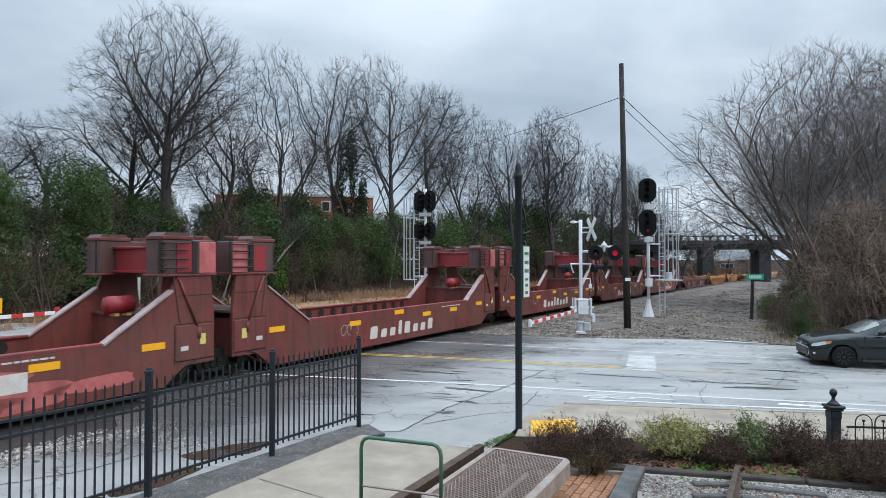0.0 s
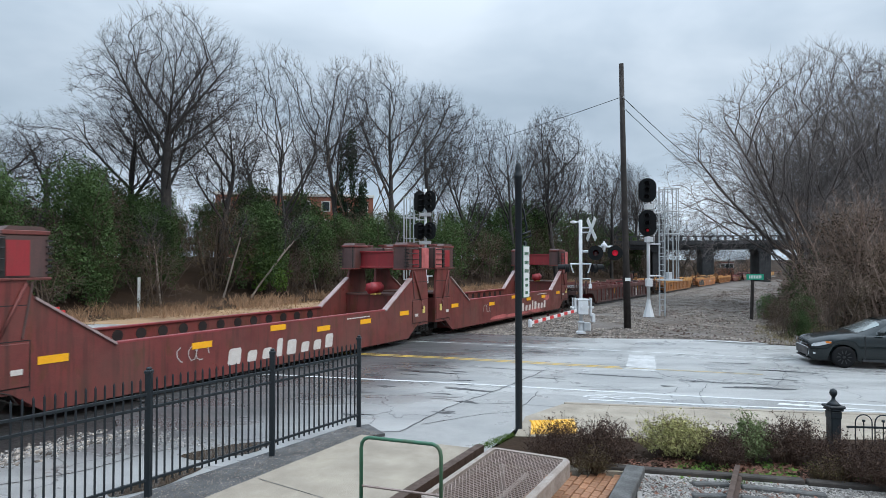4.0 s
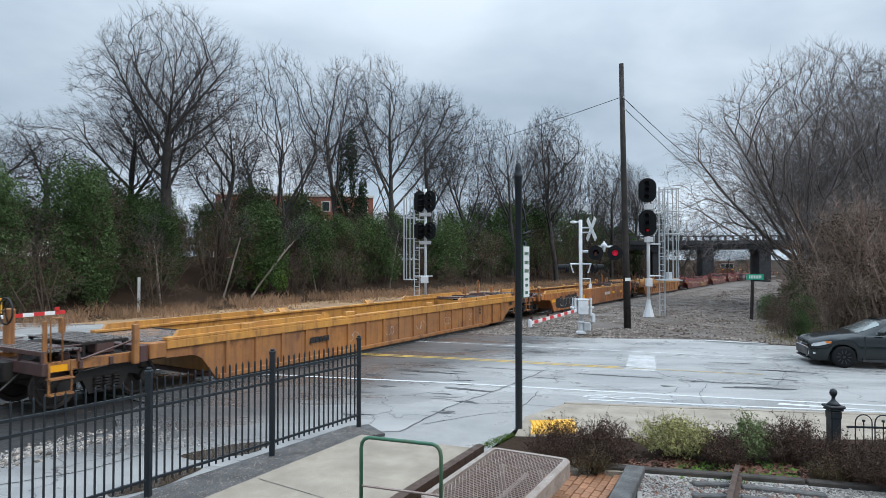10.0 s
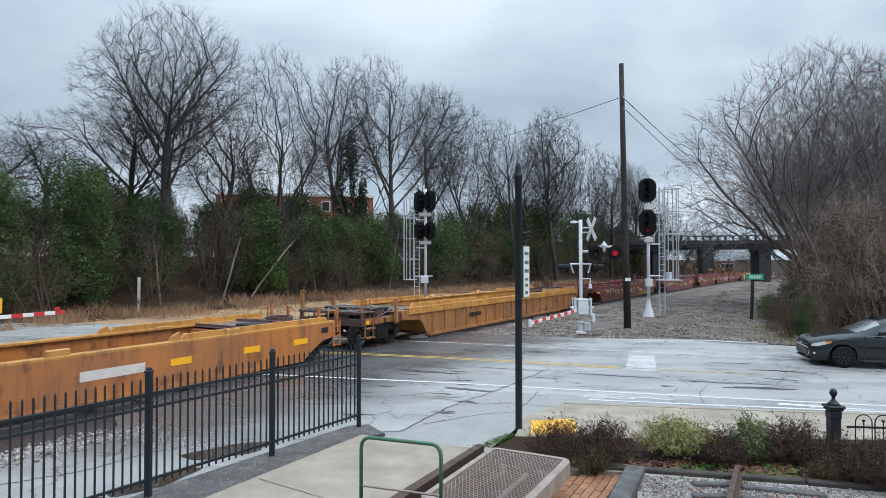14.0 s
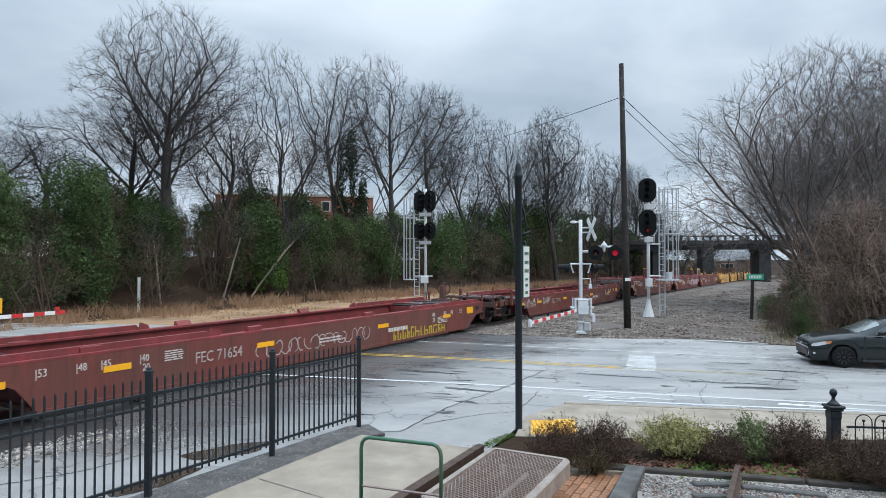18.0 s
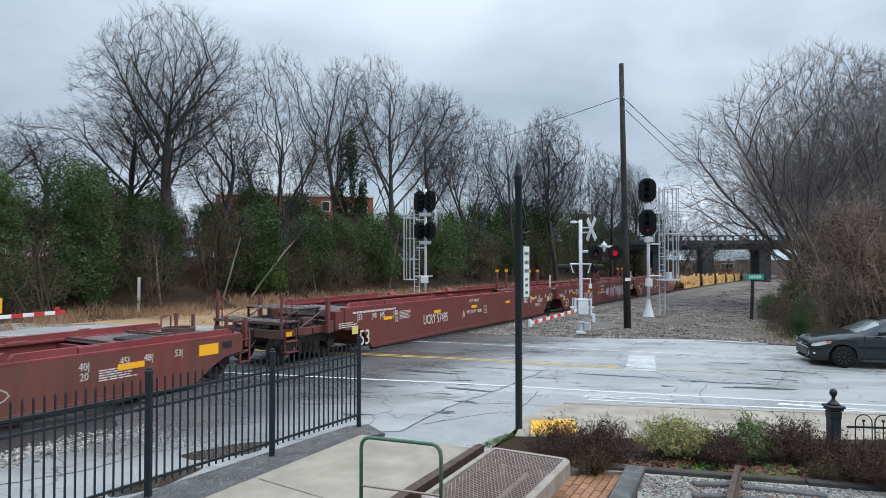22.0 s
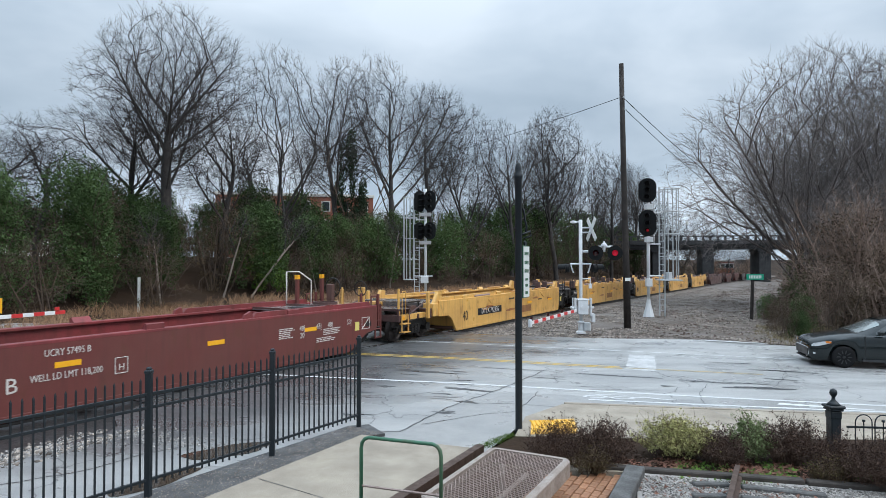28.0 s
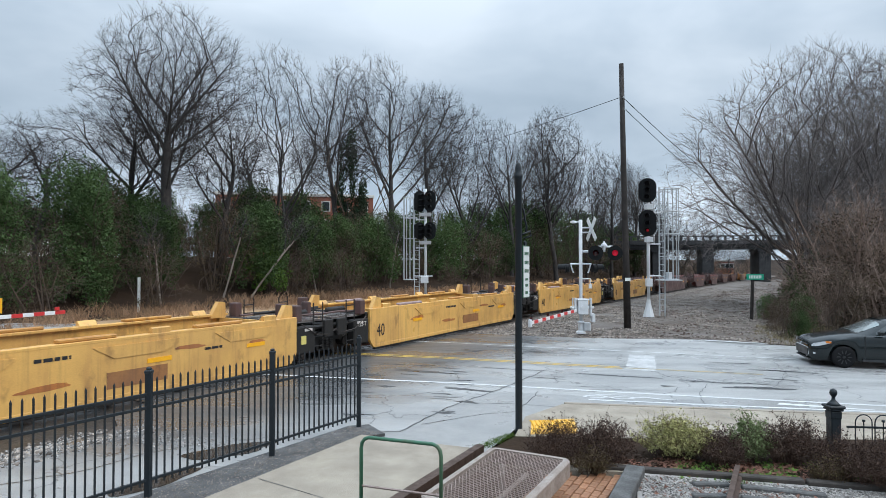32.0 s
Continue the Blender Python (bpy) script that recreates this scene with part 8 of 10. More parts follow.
    def skin(x, k, out=0.006):
        """A point on the cabin: k runs from one belt line (0) over the roof (4) to the other (8)."""
        z, h = float(np.interp(x, gx, gz)), float(np.interp(x, gx, gh))
        base = float(np.interp(x, xs, belt)) - 0.03
        hb = float(np.interp(x, xs, half)) * 0.94
        prof = [(-hb, base), (-(hb + (h - hb) * 0.85), base + (z - base) * 0.8), (-h * 0.92, z - 0.03), (-h * 0.6, z), (0, z + 0.012)]
        prof = prof + [(-u, w) for u, w in prof[-2::-1]]
        i = min(int(k), 7)
        f = k - i
        u, w = (prof[i][j] * (1 - f) + prof[i + 1][j] * f for j in (0, 1))
        return (x, u + (out if k > 4 else -out) * (abs(k - 4) > 2.0), w + out)

    def window(name, cols, mat, label):
        """A pane on the cabin; cols: x and the span of k there."""
        bm = bmesh.new()
        grid = [[bm.verts.new(skin(x, ka + (kb - ka) * j / 6)) for j in range(7)] for x, ka, kb in cols]
        for p, q in zip(grid, grid[1:]):
            for j in range(6):
                bm.faces.new((p[j], p[j + 1], q[j + 1], q[j]))
        part(name, bm, M[mat], car, label, smooth=True)
    window("windscreen", [(1.27 + 0.085 * i, 1.12 - 0.02 * i, 6.88 + 0.02 * i) for i in range(8)], "windscreen", "raked windscreen, coloured pale for the sky's reflection")
    window("rear_window", [(3.8 + 0.06 * i, 1.2, 6.8) for i in range(6)], "car_glass", "dark rear window")
    for m in (0, 1):
        def side(cols):
            return [(x, 8 - a, 8 - c) if m else (x, a, c) for x, a, c in cols]
        window("side_window", side([(1.72, 0.12, 0.42), (1.85, 0.12, 0.62), (2.0, 0.12, 0.8), (2.2, 0.12, 0.9), (2.68, 0.12, 0.93)]), "car_glass", "dark tinted side window")
        window("side_window", side([(2.8, 0.12, 0.93), (3.2, 0.12, 0.92), (3.5, 0.12, 0.85), (3.66, 0.14, 0.7)]), "car_glass", "dark tinted side window")
    bm = bmesh.new()
    rings = []
    for x in np.linspace(1.98, 3.72, 18):
        z, h = float(np.interp(x, gx, gz)), float(np.interp(x, gx, gh))
        prof = [(-h * 1.0, z - 0.075), (-h * 0.93, z - 0.018), (-h * 0.6, z + 0.014), (0, z + 0.028), (h * 0.6, z + 0.014), (h * 0.93, z - 0.018), (h, z - 0.075)]
        rings.append([bm.verts.new((x, u, w)) for u, w in prof])
    for a, c in zip(rings, rings[1:]):
        for k in range(len(a) - 1):
            bm.faces.new((a[k], a[k + 1], c[k + 1], c[k]))
    part("roof", bm, M["car_grey"], car, smooth=True)
    for s in (-1, 1):
        mr = new("door_mirror")
        mr.parent = car
        bm = bmesh.new()
        box(bm, 1.72, 1.9, min(s * 0.86, s * 1.06), max(s * 0.86, s * 1.06), 0.99, 1.13, b=0.045)
        part("shell", bm, M["car_grey"], mr)
        bm = bmesh.new()
        box(bm, 1.895, 1.91, min(s * 0.9, s * 1.03), max(s * 0.9, s * 1.03), 1.01, 1.11)
        part("mirror_glass", bm, M["car_glass"], mr)
        # lamps, door seams and handles
        bm = bmesh.new()
        prism(bm, ((0.04, 0.615), (0.1, 0.69), (0.3, 0.745), (0.56, 0.775), (0.5, 0.70), (0.2, 0.62)), min(s * 0.70, s * 0.868), max(s * 0.70, s * 0.868))
        part("headlight", bm, M["headlamp"], car, "clear headlight")
        made("side_marker", M["amber"], car, "amber lens", blocks=[(0.4, 0.54, min(s * 0.8, s * 0.874), max(s * 0.8, s * 0.874), 0.705, 0.765)])
        made("fog_light", M["headlamp"], car, blocks=[(0.08, 0.2, min(s * 0.66, s * 0.8), max(s * 0.66, s * 0.8), 0.36, 0.43)], b=0.02)
        made("tail_light", M["barrier_red"], car, "red tail light", blocks=[(4.3, 4.6, min(s * 0.6, s * 0.83), max(s * 0.6, s * 0.83), 0.8, 0.95)], b=0.03)
        for x in (1.42, 2.72, 3.6):
            made("door_seam", M["car_trim"], car, blocks=[(x - 0.006, x + 0.006, min(s * 0.86, s * 0.889), max(s * 0.86, s * 0.889), 0.3, 0.94)])
        for x in (2.45, 3.4):
            made("door_handle", M["car_grey"], car, blocks=[(x, x + 0.2, min(s * 0.87, s * 0.915), max(s * 0.87, s * 0.915), 0.83, 0.865)], b=0.012)
        made("sill_trim", M["alloy"], car, blocks=[(1.35, 3.25, min(s * 0.8, s * 0.88), max(s * 0.8, s * 0.88), 0.2, 0.27)])
    made("grille", M["car_trim"], car, "black front grille", blocks=[(-0.015, 0.1, -0.6, 0.6, 0.28, 0.53), (-0.012, 0.08, -0.55, 0.55, 0.6, 0.645)], b=0.02)
    made("grille_trim", M["silver"], car, "bright trim round the grille", bars=[([(0.0, -0.45, 0.27), (0.0, -0.63, 0.34), (0.02, -0.66, 0.52), (-0.015, -0.5, 0.55), (-0.02, 0.5, 0.55), (0.02, 0.66, 0.52), (0.0, 0.63, 0.34), (0.0, 0.45, 0.27)], 0.012)])
    made("badge", M["silver"], car, "small bright badge", bars=[([(-0.03, 0, 0.6), (-0.03, 0, 0.645)], 0.035)])
    made("bumper_lip", M["car_trim"], car, blocks=[(0.02, 0.5, -0.72, 0.72, 0.17, 0.21)], b=0.015)
    for x in (0.87, 3.57):
        for s in (-1, 1):
            wh = new("wheel")
            wh.parent, wh.location = car, (x, s * 0.79, 0.315)
            bm = bmesh.new()
            lathe(bm, ((0.22, -0.1), (0.29, -0.105), (0.315, -0.08), (0.315, 0.08), (0.29, 0.105), (0.22, 0.1)), axis="y", n=28)
            part("tyre", bm, M["rubber"], wh, smooth=True)
            bm = bmesh.new()
            lathe(bm, ((0.22, -0.02), (0.225, s * 0.095), (0.205, s * 0.1), (0.2, 0.0)), axis="y", n=24)
            for k in range(10):
                a = k * math.tau / 10
                tube(bm, [(0.03 * math.cos(a), s * 0.085, 0.03 * math.sin(a)), (0.205 * math.cos(a), s * 0.095, 0.205 * math.sin(a))], 0.016, 4)
            lathe(bm, ((0.05, s * 0.06), (0.045, s * 0.1)), axis="y", n=10)
            part("rim", bm, M["alloy"], wh)
            bm = bmesh.new()
            lathe(bm, ((0.2, -0.01), (0.2, 0.01)), axis="y", n=16)
            part("brake_disc", bm, M["car_trim"], wh)


# ---- the road bridge, and buildings behind the trees ----
def build_bridge():
    b = thing("road_bridge", Matrix.Translation((62.0, 139.0, -2.0)) @ pose(0, 0, 0, 0, 0, -14), "dark stained concrete road bridge over the track", "bridge")
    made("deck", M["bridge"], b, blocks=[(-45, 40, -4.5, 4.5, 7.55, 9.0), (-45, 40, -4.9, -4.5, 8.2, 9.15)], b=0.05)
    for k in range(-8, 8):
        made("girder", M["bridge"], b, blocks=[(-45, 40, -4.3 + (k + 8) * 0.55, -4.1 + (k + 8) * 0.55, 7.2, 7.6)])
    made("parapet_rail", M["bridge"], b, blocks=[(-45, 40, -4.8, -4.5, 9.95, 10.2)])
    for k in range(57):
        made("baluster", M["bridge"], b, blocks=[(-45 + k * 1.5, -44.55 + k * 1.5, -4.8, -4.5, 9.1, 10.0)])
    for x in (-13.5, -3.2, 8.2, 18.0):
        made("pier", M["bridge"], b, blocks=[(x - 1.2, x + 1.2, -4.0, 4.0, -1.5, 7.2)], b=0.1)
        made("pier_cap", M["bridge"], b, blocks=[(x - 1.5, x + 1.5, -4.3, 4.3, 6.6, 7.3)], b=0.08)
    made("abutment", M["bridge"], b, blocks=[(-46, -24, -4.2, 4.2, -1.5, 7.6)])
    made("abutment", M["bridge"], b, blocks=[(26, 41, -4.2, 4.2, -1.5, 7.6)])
    for x in (-7.5, 4.5):
        l = thing("street_lamp", Matrix.Translation((62.0, 139.0, -2.0)) @ pose(0, 0, 0, 0, 0, -14) @ pose(x, -4.2, 9.0), "dark globe lamp on the bridge", "street lamp", "lamps on the bridge")
        made("lamp_pole", M["signal_black"], l, bars=[([(0, 0, 0), (0, 0, 3.6)], 0.08)])
        bm = bmesh.new()
        lathe(bm, ((0.1, 3.6), (0.28, 3.8), (0.3, 4.1), (0.12, 4.4)), n=10)
        part("globe", bm, M["sign_white"], l)


def build_house(name, m, size, wall, roof, storeys, bays, label, pitched=False, band=None):
    w, d, h = size
    b = thing(name, m, label, "building")
    made("wall", M[wall], b, blocks=[(-w / 2, w / 2, -d / 2, d / 2, -3, h)])
    if pitched:
        bm = bmesh.new()
        prism(bm, ((-d / 2 - 0.4, h), (d / 2 + 0.4, h), (0, h + d * 0.3)), -w / 2 - 0.4, w / 2 + 0.4, "x")
        part("roof", bm, M[roof], b)
    else:
        made("roof", M[roof], b, blocks=[(-w / 2 - 0.2, w / 2 + 0.2, -d / 2 - 0.2, d / 2 + 0.2, h, h + 0.5)], b=0.05)
    for s in range(storeys):
        for k in range(bays):
            x = -w / 2 + (k + 0.5) * w / bays
            z = h - (s + 0.5) * 3.2
            win = new("window")
            win.parent = b
            made("frame", M["pale_wall"], win, blocks=[(x - 0.75, x + 0.75, -d / 2 - 0.08, -d / 2 + 0.05, z - 0.9, z + 0.9)])
            made("pane", M["car_glass"], win, blocks=[(x - 0.6, x + 0.6, -d / 2 - 0.1, -d / 2 - 0.06, z - 0.75, z + 0.75)])
    return b


def build_debris():
    """A small heap of broken boards and rubbish at the edge of the yard."""
    for x, y, w, d, h, turn, mat, label in ((19.2, 39.0, 1.1, 0.5, 0.16, 20, "brick_wall", "heap of rusty brown scrap"), (19.0, 38.2, 0.9, 0.35, 0.1, -10, "pale_wall", "pale broken board on the ground"), (19.6, 36.4, 0.8, 0.3, 0.12, 35, "pale_wall", "pale broken board on the ground"), (18.4, 36.0, 0.6, 0.3, 0.1, 0, "brick_wall", "scrap of brown rubble")):
        bm = bmesh.new()
        prism(bm, blob(0, 0, w / 2, d / 2, 0, 9, 0.5, int(x * 10)), 0, h, "z")
        ob = part("debris", bm, M[mat])
        ob.matrix_basis = pose(x, y, lie(x, y) + 0.1, 6, 0, turn)
        tagged(ob, label, "debris")


build_debris()
build_gate()
build_far_gate()
build_signals()
build_pole()
build_sign_post()
picket_fence()
foreground()
build_mesh_table()
build_garden()
build_marker()
build_sedan()
build_bridge()
build_house("brick_building", pose(-26.5, 112, 1.0, 0, 0, 14), (26, 14, 12.7), "brick_wall", "pale_wall", 4, 8, "long red brick building with a pale roof band behind the trees")
build_house("white_house", pose(-57, 82, 1.0, 0, 0, 10), (9, 8, 6.5), "pale_wall", "dust", 2, 3, "white house with dark windows behind the trees", pitched=True)
build_house("red_shed", pose(105, 232, -2.0, 0, 0, -20), (6, 6, 4.2), "brick_wall", "pale_wall", 1, 4, "low red building far beyond the bridge")

# ---- trees, thickets and grass ----
def stick_arrays(segs, sides=3):
    """Tapered sticks, (start, end, radius, radius), as one array of quads."""
    a = np.array([(*p, *q, r0, r1) for p, q, r0, r1 in segs], float)
    P, Q, R0, R1 = a[:, :3], a[:, 3:6], a[:, 6], a[:, 7]
    D = Q - P
    D /= np.linalg.norm(D, axis=1, keepdims=True) + 1e-9
    ref = np.where(np.abs(D[:, 2:3]) > 0.9, np.array([[1.0, 0, 0]]), np.array([[0, 0, 1.0]]))
    U = np.cross(D, ref)
    U /= np.linalg.norm(U, axis=1, keepdims=True) + 1e-9
    V = np.cross(D, U)
    n = len(a)
    co = np.zeros((n, 2 * sides, 3))
    for k in range(sides):
        w = math.tau * k / sides
        o = U * math.cos(w) + V * math.sin(w)
        co[:, k] = P + o * R0[:, None]
        co[:, sides + k] = Q + o * R1[:, None]
    base = (np.arange(n) * 2 * sides)[:, None]
    quads = np.array([(k, (k + 1) % sides, sides + (k + 1) % sides, sides + k) for k in range(sides)]).ravel()
    return co.reshape(-1, 3), (base + quads[None]).ravel()


def ribbon_arrays(segs, rng):
    """The finest twigs as single slivers, each turned its own way."""
    a = np.array([(*p, *q, r0, r1) for p, q, r0, r1 in segs], float)
    P, Q, R0, R1 = a[:, :3], a[:, 3:6], a[:, 6:7], a[:, 7:8]
    D = Q - P
    U = np.cross(D, rng.normal(size=D.shape))
    U /= np.linalg.norm(U, axis=1, keepdims=True) + 1e-9
    co = np.stack((P - U * R0, P + U * R0, Q + U * R1, Q - U * R1), 1).reshape(-1, 3)
    return co, np.arange(len(co))


def colonise(seed, h, lobes, fork=0.25, stems=((0.0, 0.0, 0.0),), n=1500, step=0.36, kill=0.45, reach=1.3, up=0.08, tip=0.0105, wob=0.14, limbs=10, leader=0.86):
    """A bare tree that grows towards scattered points until it fills its crown: first the limbs, then boughs off them, then twigs.
    lobes: the crown's rounded masses (x, y, z, rx, ry, rz), in metres; fork: height of the first fork over h;
    stems: lean of each trunk (x, y) and how far off the middle it starts; limbs: how many each one carries; leader: how far up it runs.
    Returns the points, each one's parent, and the radii."""
    rng = np.random.default_rng(seed)
    L = np.array(lobes, float)
    vol = L[:, 3] * L[:, 4] * L[:, 5]

    def scatter(k, edge):
        pick = rng.choice(len(L), k, p=vol / vol.sum())
        d = rng.normal(size=(k, 3))
        d /= np.linalg.norm(d, axis=1, keepdims=True)
        g = L[pick, :3] + d * L[pick, 3:] * (rng.uniform(0.03, 1.0, k) ** edge)[:, None]
        return g[g[:, 2] > fork * h * 0.8]
    P, parent = [], []

    def inside(p, grow=1.0):
        return bool((((p - L[:, :3]) / (L[:, 3:] * grow)) ** 2).sum(1).min() < 1.0)

    def side_shoots(run, length, level):
        """Boughs off a limb, and branchlets off the boughs, forking forwards by turns to either side."""
        gap = (2, 2, 2)[level]
        turn = rng.uniform(0, math.tau)
        for c, i in enumerate(run[gap::gap]):
            f = 1 - (c * gap + gap) / max(len(run), 1)
            ln = max(length * (0.35 + 0.65 * f) * rng.uniform(0.7, 1.1), 0.5)
            t = P[i] - P[parent[i]]
            t = t / np.linalg.norm(t)
            turn += 2.5 + rng.uniform(-0.5, 0.5)
            u = np.cross(t, (0.3, 0.2, 1.0))
            u /= np.linalg.norm(u) + 1e-9
            w = np.cross(t, u)
            k = math.tan(radians(rng.uniform(26, 52)))
            d = t + (u * math.cos(turn) + w * math.sin(turn)) * k
            d /= np.linalg.norm(d)
            prev, p, mine = i, P[i], []
            for _ in range(max(1, int(ln / step))):
                d = d + rng.normal(0, 0.09, 3) + (0, 0, up)
                d /= np.linalg.norm(d)
                p = p + d * step
                if not inside(p, 1.04):
                    break
                P.append(p)
                parent.append(prev)
                prev = len(P) - 1
                mine.append(prev)
            if level < 1 and len(mine) > 3:
                side_shoots(mine, ln * 0.5, level + 1)
    shell = scatter(500, 0.08)
    top = shell[:, 2].max()
    for si, (lx, ly, off) in enumerate(stems):
        p = np.array((off * math.cos(seed + 7 * lx), off * math.sin(seed + 5 * ly), -0.35))
        prev = -1
        v = np.array((lx, ly, 1.0))
        line = []
        # the trunk runs on through the crown as a leader
        while p[2] < top * leader and (p[2] < max(fork * h * 1.3, 0.5 * h * (len(stems) == 1)) or inside(p)):
            P.append(p.copy())
            parent.append(prev)
            prev = len(P) - 1
            line.append(prev)
            v = v / np.linalg.norm(v) + rng.normal(0, 0.03, 3) * (1, 1, 0) + (0, 0, 0.012)
            p = p + v / np.linalg.norm(v) * step
        on = [i for i in line if P[i][2] > fork * h]
        # limbs leave it all round and reach for the edge of the crown
        for k in range(limbs if on else 0):
            i0 = on[min(int(len(on) * (k + 0.3) / limbs * 0.9), len(on) - 1)]
            a = 2.4 * k + si * 1.7 + seed
            d = shell - P[i0]
            run = np.linalg.norm(d[:, :2], axis=1)
            off_a = np.abs((np.arctan2(d[:, 1], d[:, 0]) - a + math.pi) % math.tau - math.pi)
            ok = np.nonzero((off_a < 0.45) & (d[:, 2] > 0.25 * run) & (d[:, 2] < 2.2 * run))[0]
            if not len(ok):
                continue
            goal = shell[rng.choice(ok)]
            A, ln = P[i0], np.linalg.norm(goal - P[i0]) * 0.92
            mid = (A + goal) / 2 + (0, 0, -0.06 * ln) + rng.normal(0, 0.035 * ln, 3)
            m = max(2, int(ln / step))
            prev, drift, run_of = i0, np.zeros(3), []
            for j in range(1, m + 1):
                f = 0.92 * j / m
                drift = drift + rng.normal(0, 0.05 * step, 3)
                P.append((1 - f) ** 2 * A + 2 * f * (1 - f) * mid + f * f * goal + drift)
                parent.append(prev)
                prev = len(P) - 1
                run_of.append(prev)
            side_shoots(run_of, 0.46 * ln + 0.8, 0)
        side_shoots(on[len(on) // 2:], 2.6, 0)
    P = np.array(P)
    kids = np.bincount([q for q in parent if q >= 0], minlength=len(P))
    for share, hit, span0, push, edge in ((0.3, kill * 1.4, reach * 1.3, 0.5, 0.4), (0.7, kill, reach * 0.9, 0.4, 0.42)):
        goal = scatter(int(n * share), edge)
        dist = np.full(len(goal), 1e9)
        near = np.zeros(len(goal), int)

        def meet(first):
            for c0 in range(first, len(P), 4000):
                dd = np.linalg.norm(goal[:, None] - P[None, c0:c0 + 4000], axis=2)
                k = dd.argmin(1)
                best = dd[np.arange(len(goal)), k]
                m = best < dist
                dist[m], near[m] = best[m], k[m] + c0
        meet(0)
        for it in range(70):
            if not len(goal):
                break
            act = dist < max(span0, dist.min() + 1.0 if it < 3 else 0)
            if not act.any():
                break
            total = np.zeros((len(P), 3))
            np.add.at(total, near[act], (goal[act] - P[near[act]]) / dist[act][:, None])
            who = np.nonzero(np.linalg.norm(total, axis=1) > 1e-6)[0]
            who = who[kids[who] < 3]
            if not len(who):
                break
            v = total[who] / np.linalg.norm(total[who], axis=1, keepdims=True)
            par = np.array(parent)[who]
            keep = np.where(par[:, None] >= 0, P[who] - P[par], np.array(((0, 0, step),))) / step
            v = v + push * keep + rng.normal(0, wob, v.shape) + np.array((0, 0, up))
            v /= np.linalg.norm(v, axis=1, keepdims=True)
            old = len(P)
            P = np.concatenate((P, P[who] + v * step))
            parent.extend(int(w) for w in who)
            kids[who] += 1
            kids = np.concatenate((kids, np.zeros(len(who), int)))
            meet(old)
            left = dist > hit
            goal, dist, near = goal[left], dist[left], near[left]
    e = 2.1
    mass = np.zeros(len(P))
    parent = np.array(parent)
    for i in range(len(P) - 1, -1, -1):
        if mass[i] == 0:
            mass[i] = tip ** e
        if parent[i] >= 0:
            mass[parent[i]] += mass[i]
    return P, parent, mass ** (1 / e)


def bare_tree(m, seed, h, label, bark="bark", twigs="twig", name="bare_tree", category="tree", group="bare winter trees", twig_len=0.62, twig_n=3, leaves=0, leaf="leaf_bank", tip=0.0095, **kw):
    """A bare tree: thick wood, branches, and the finest twigs at the ends."""
    t = thing(name, m, label, category, group)
    P, parent, R = colonise(seed, h, tip=tip, **kw)
    rng = np.random.default_rng(seed + 1)
    thick, thin = [], []
    for i in range(len(P)):
        a = parent[i]
        if a >= 0:
            (thick if R[i] > 3.2 * tip else thin).append((tuple(P[a]), tuple(P[i]), max(min(R[a], R[i] * 1.25), R[i]), R[i]))
    flare = [(tuple(P[i]), tuple(P[i] + (0, 0, 0.7)), R[i] * 1.5, R[i] * 1.02) for i in range(len(P)) if parent[i] < 0]
    co, idx = stick_arrays(thick + flare, 6)
    tagged(arrays("trunk", co, idx, 4, M[bark], t), kind="stuff" if len(flare) > 1 else "")
    co, idx = stick_arrays(thin, 3)
    tagged(arrays("branchwork", co, idx, 4, M[twigs], t), kind="stuff")
    ends = np.nonzero((R < 2.1 * tip) & (parent >= 0))[0]
    ends = np.repeat(ends, twig_n)
    v = P[ends] - P[parent[ends]]
    v /= np.linalg.norm(v, axis=1, keepdims=True)
    out = P[ends] - (0, 0, h * 0.45)
    v = v * 0.6 + 0.75 * out / np.linalg.norm(out, axis=1, keepdims=True) + rng.normal(0, 0.38, v.shape)
    v /= np.linalg.norm(v, axis=1, keepdims=True)
    q = P[ends] + v * twig_len * rng.uniform(0.4, 1.1, (len(ends), 1))
    v2 = v + rng.normal(0, 0.35, v.shape)
    v2 /= np.linalg.norm(v2, axis=1, keepdims=True)
    q2 = q + v2 * twig_len * rng.uniform(0.3, 0.8, (len(ends), 1))
    segs = [(tuple(a), tuple(b), tip * 0.7, tip * 0.5) for a, b in zip(P[ends], q)] + [(tuple(a), tuple(b), tip * 0.5, tip * 0.25) for a, b in zip(q, q2)]
    co, idx = ribbon_arrays(segs, rng)
    tagged(arrays("crown", co, idx, 4, M[twigs], t), kind="stuff")
    if leaves:
        low = P[P[:, 2] < h * 0.8]
        c = low[rng.integers(0, len(low), 60)]
        co, idx = leaf_cloud(rng, leaves, [(*x, 0.5, 0.5, 0.4) for x in c], 0.06)
        arrays("foliage", co, idx, 4, M[leaf], t)
    return t


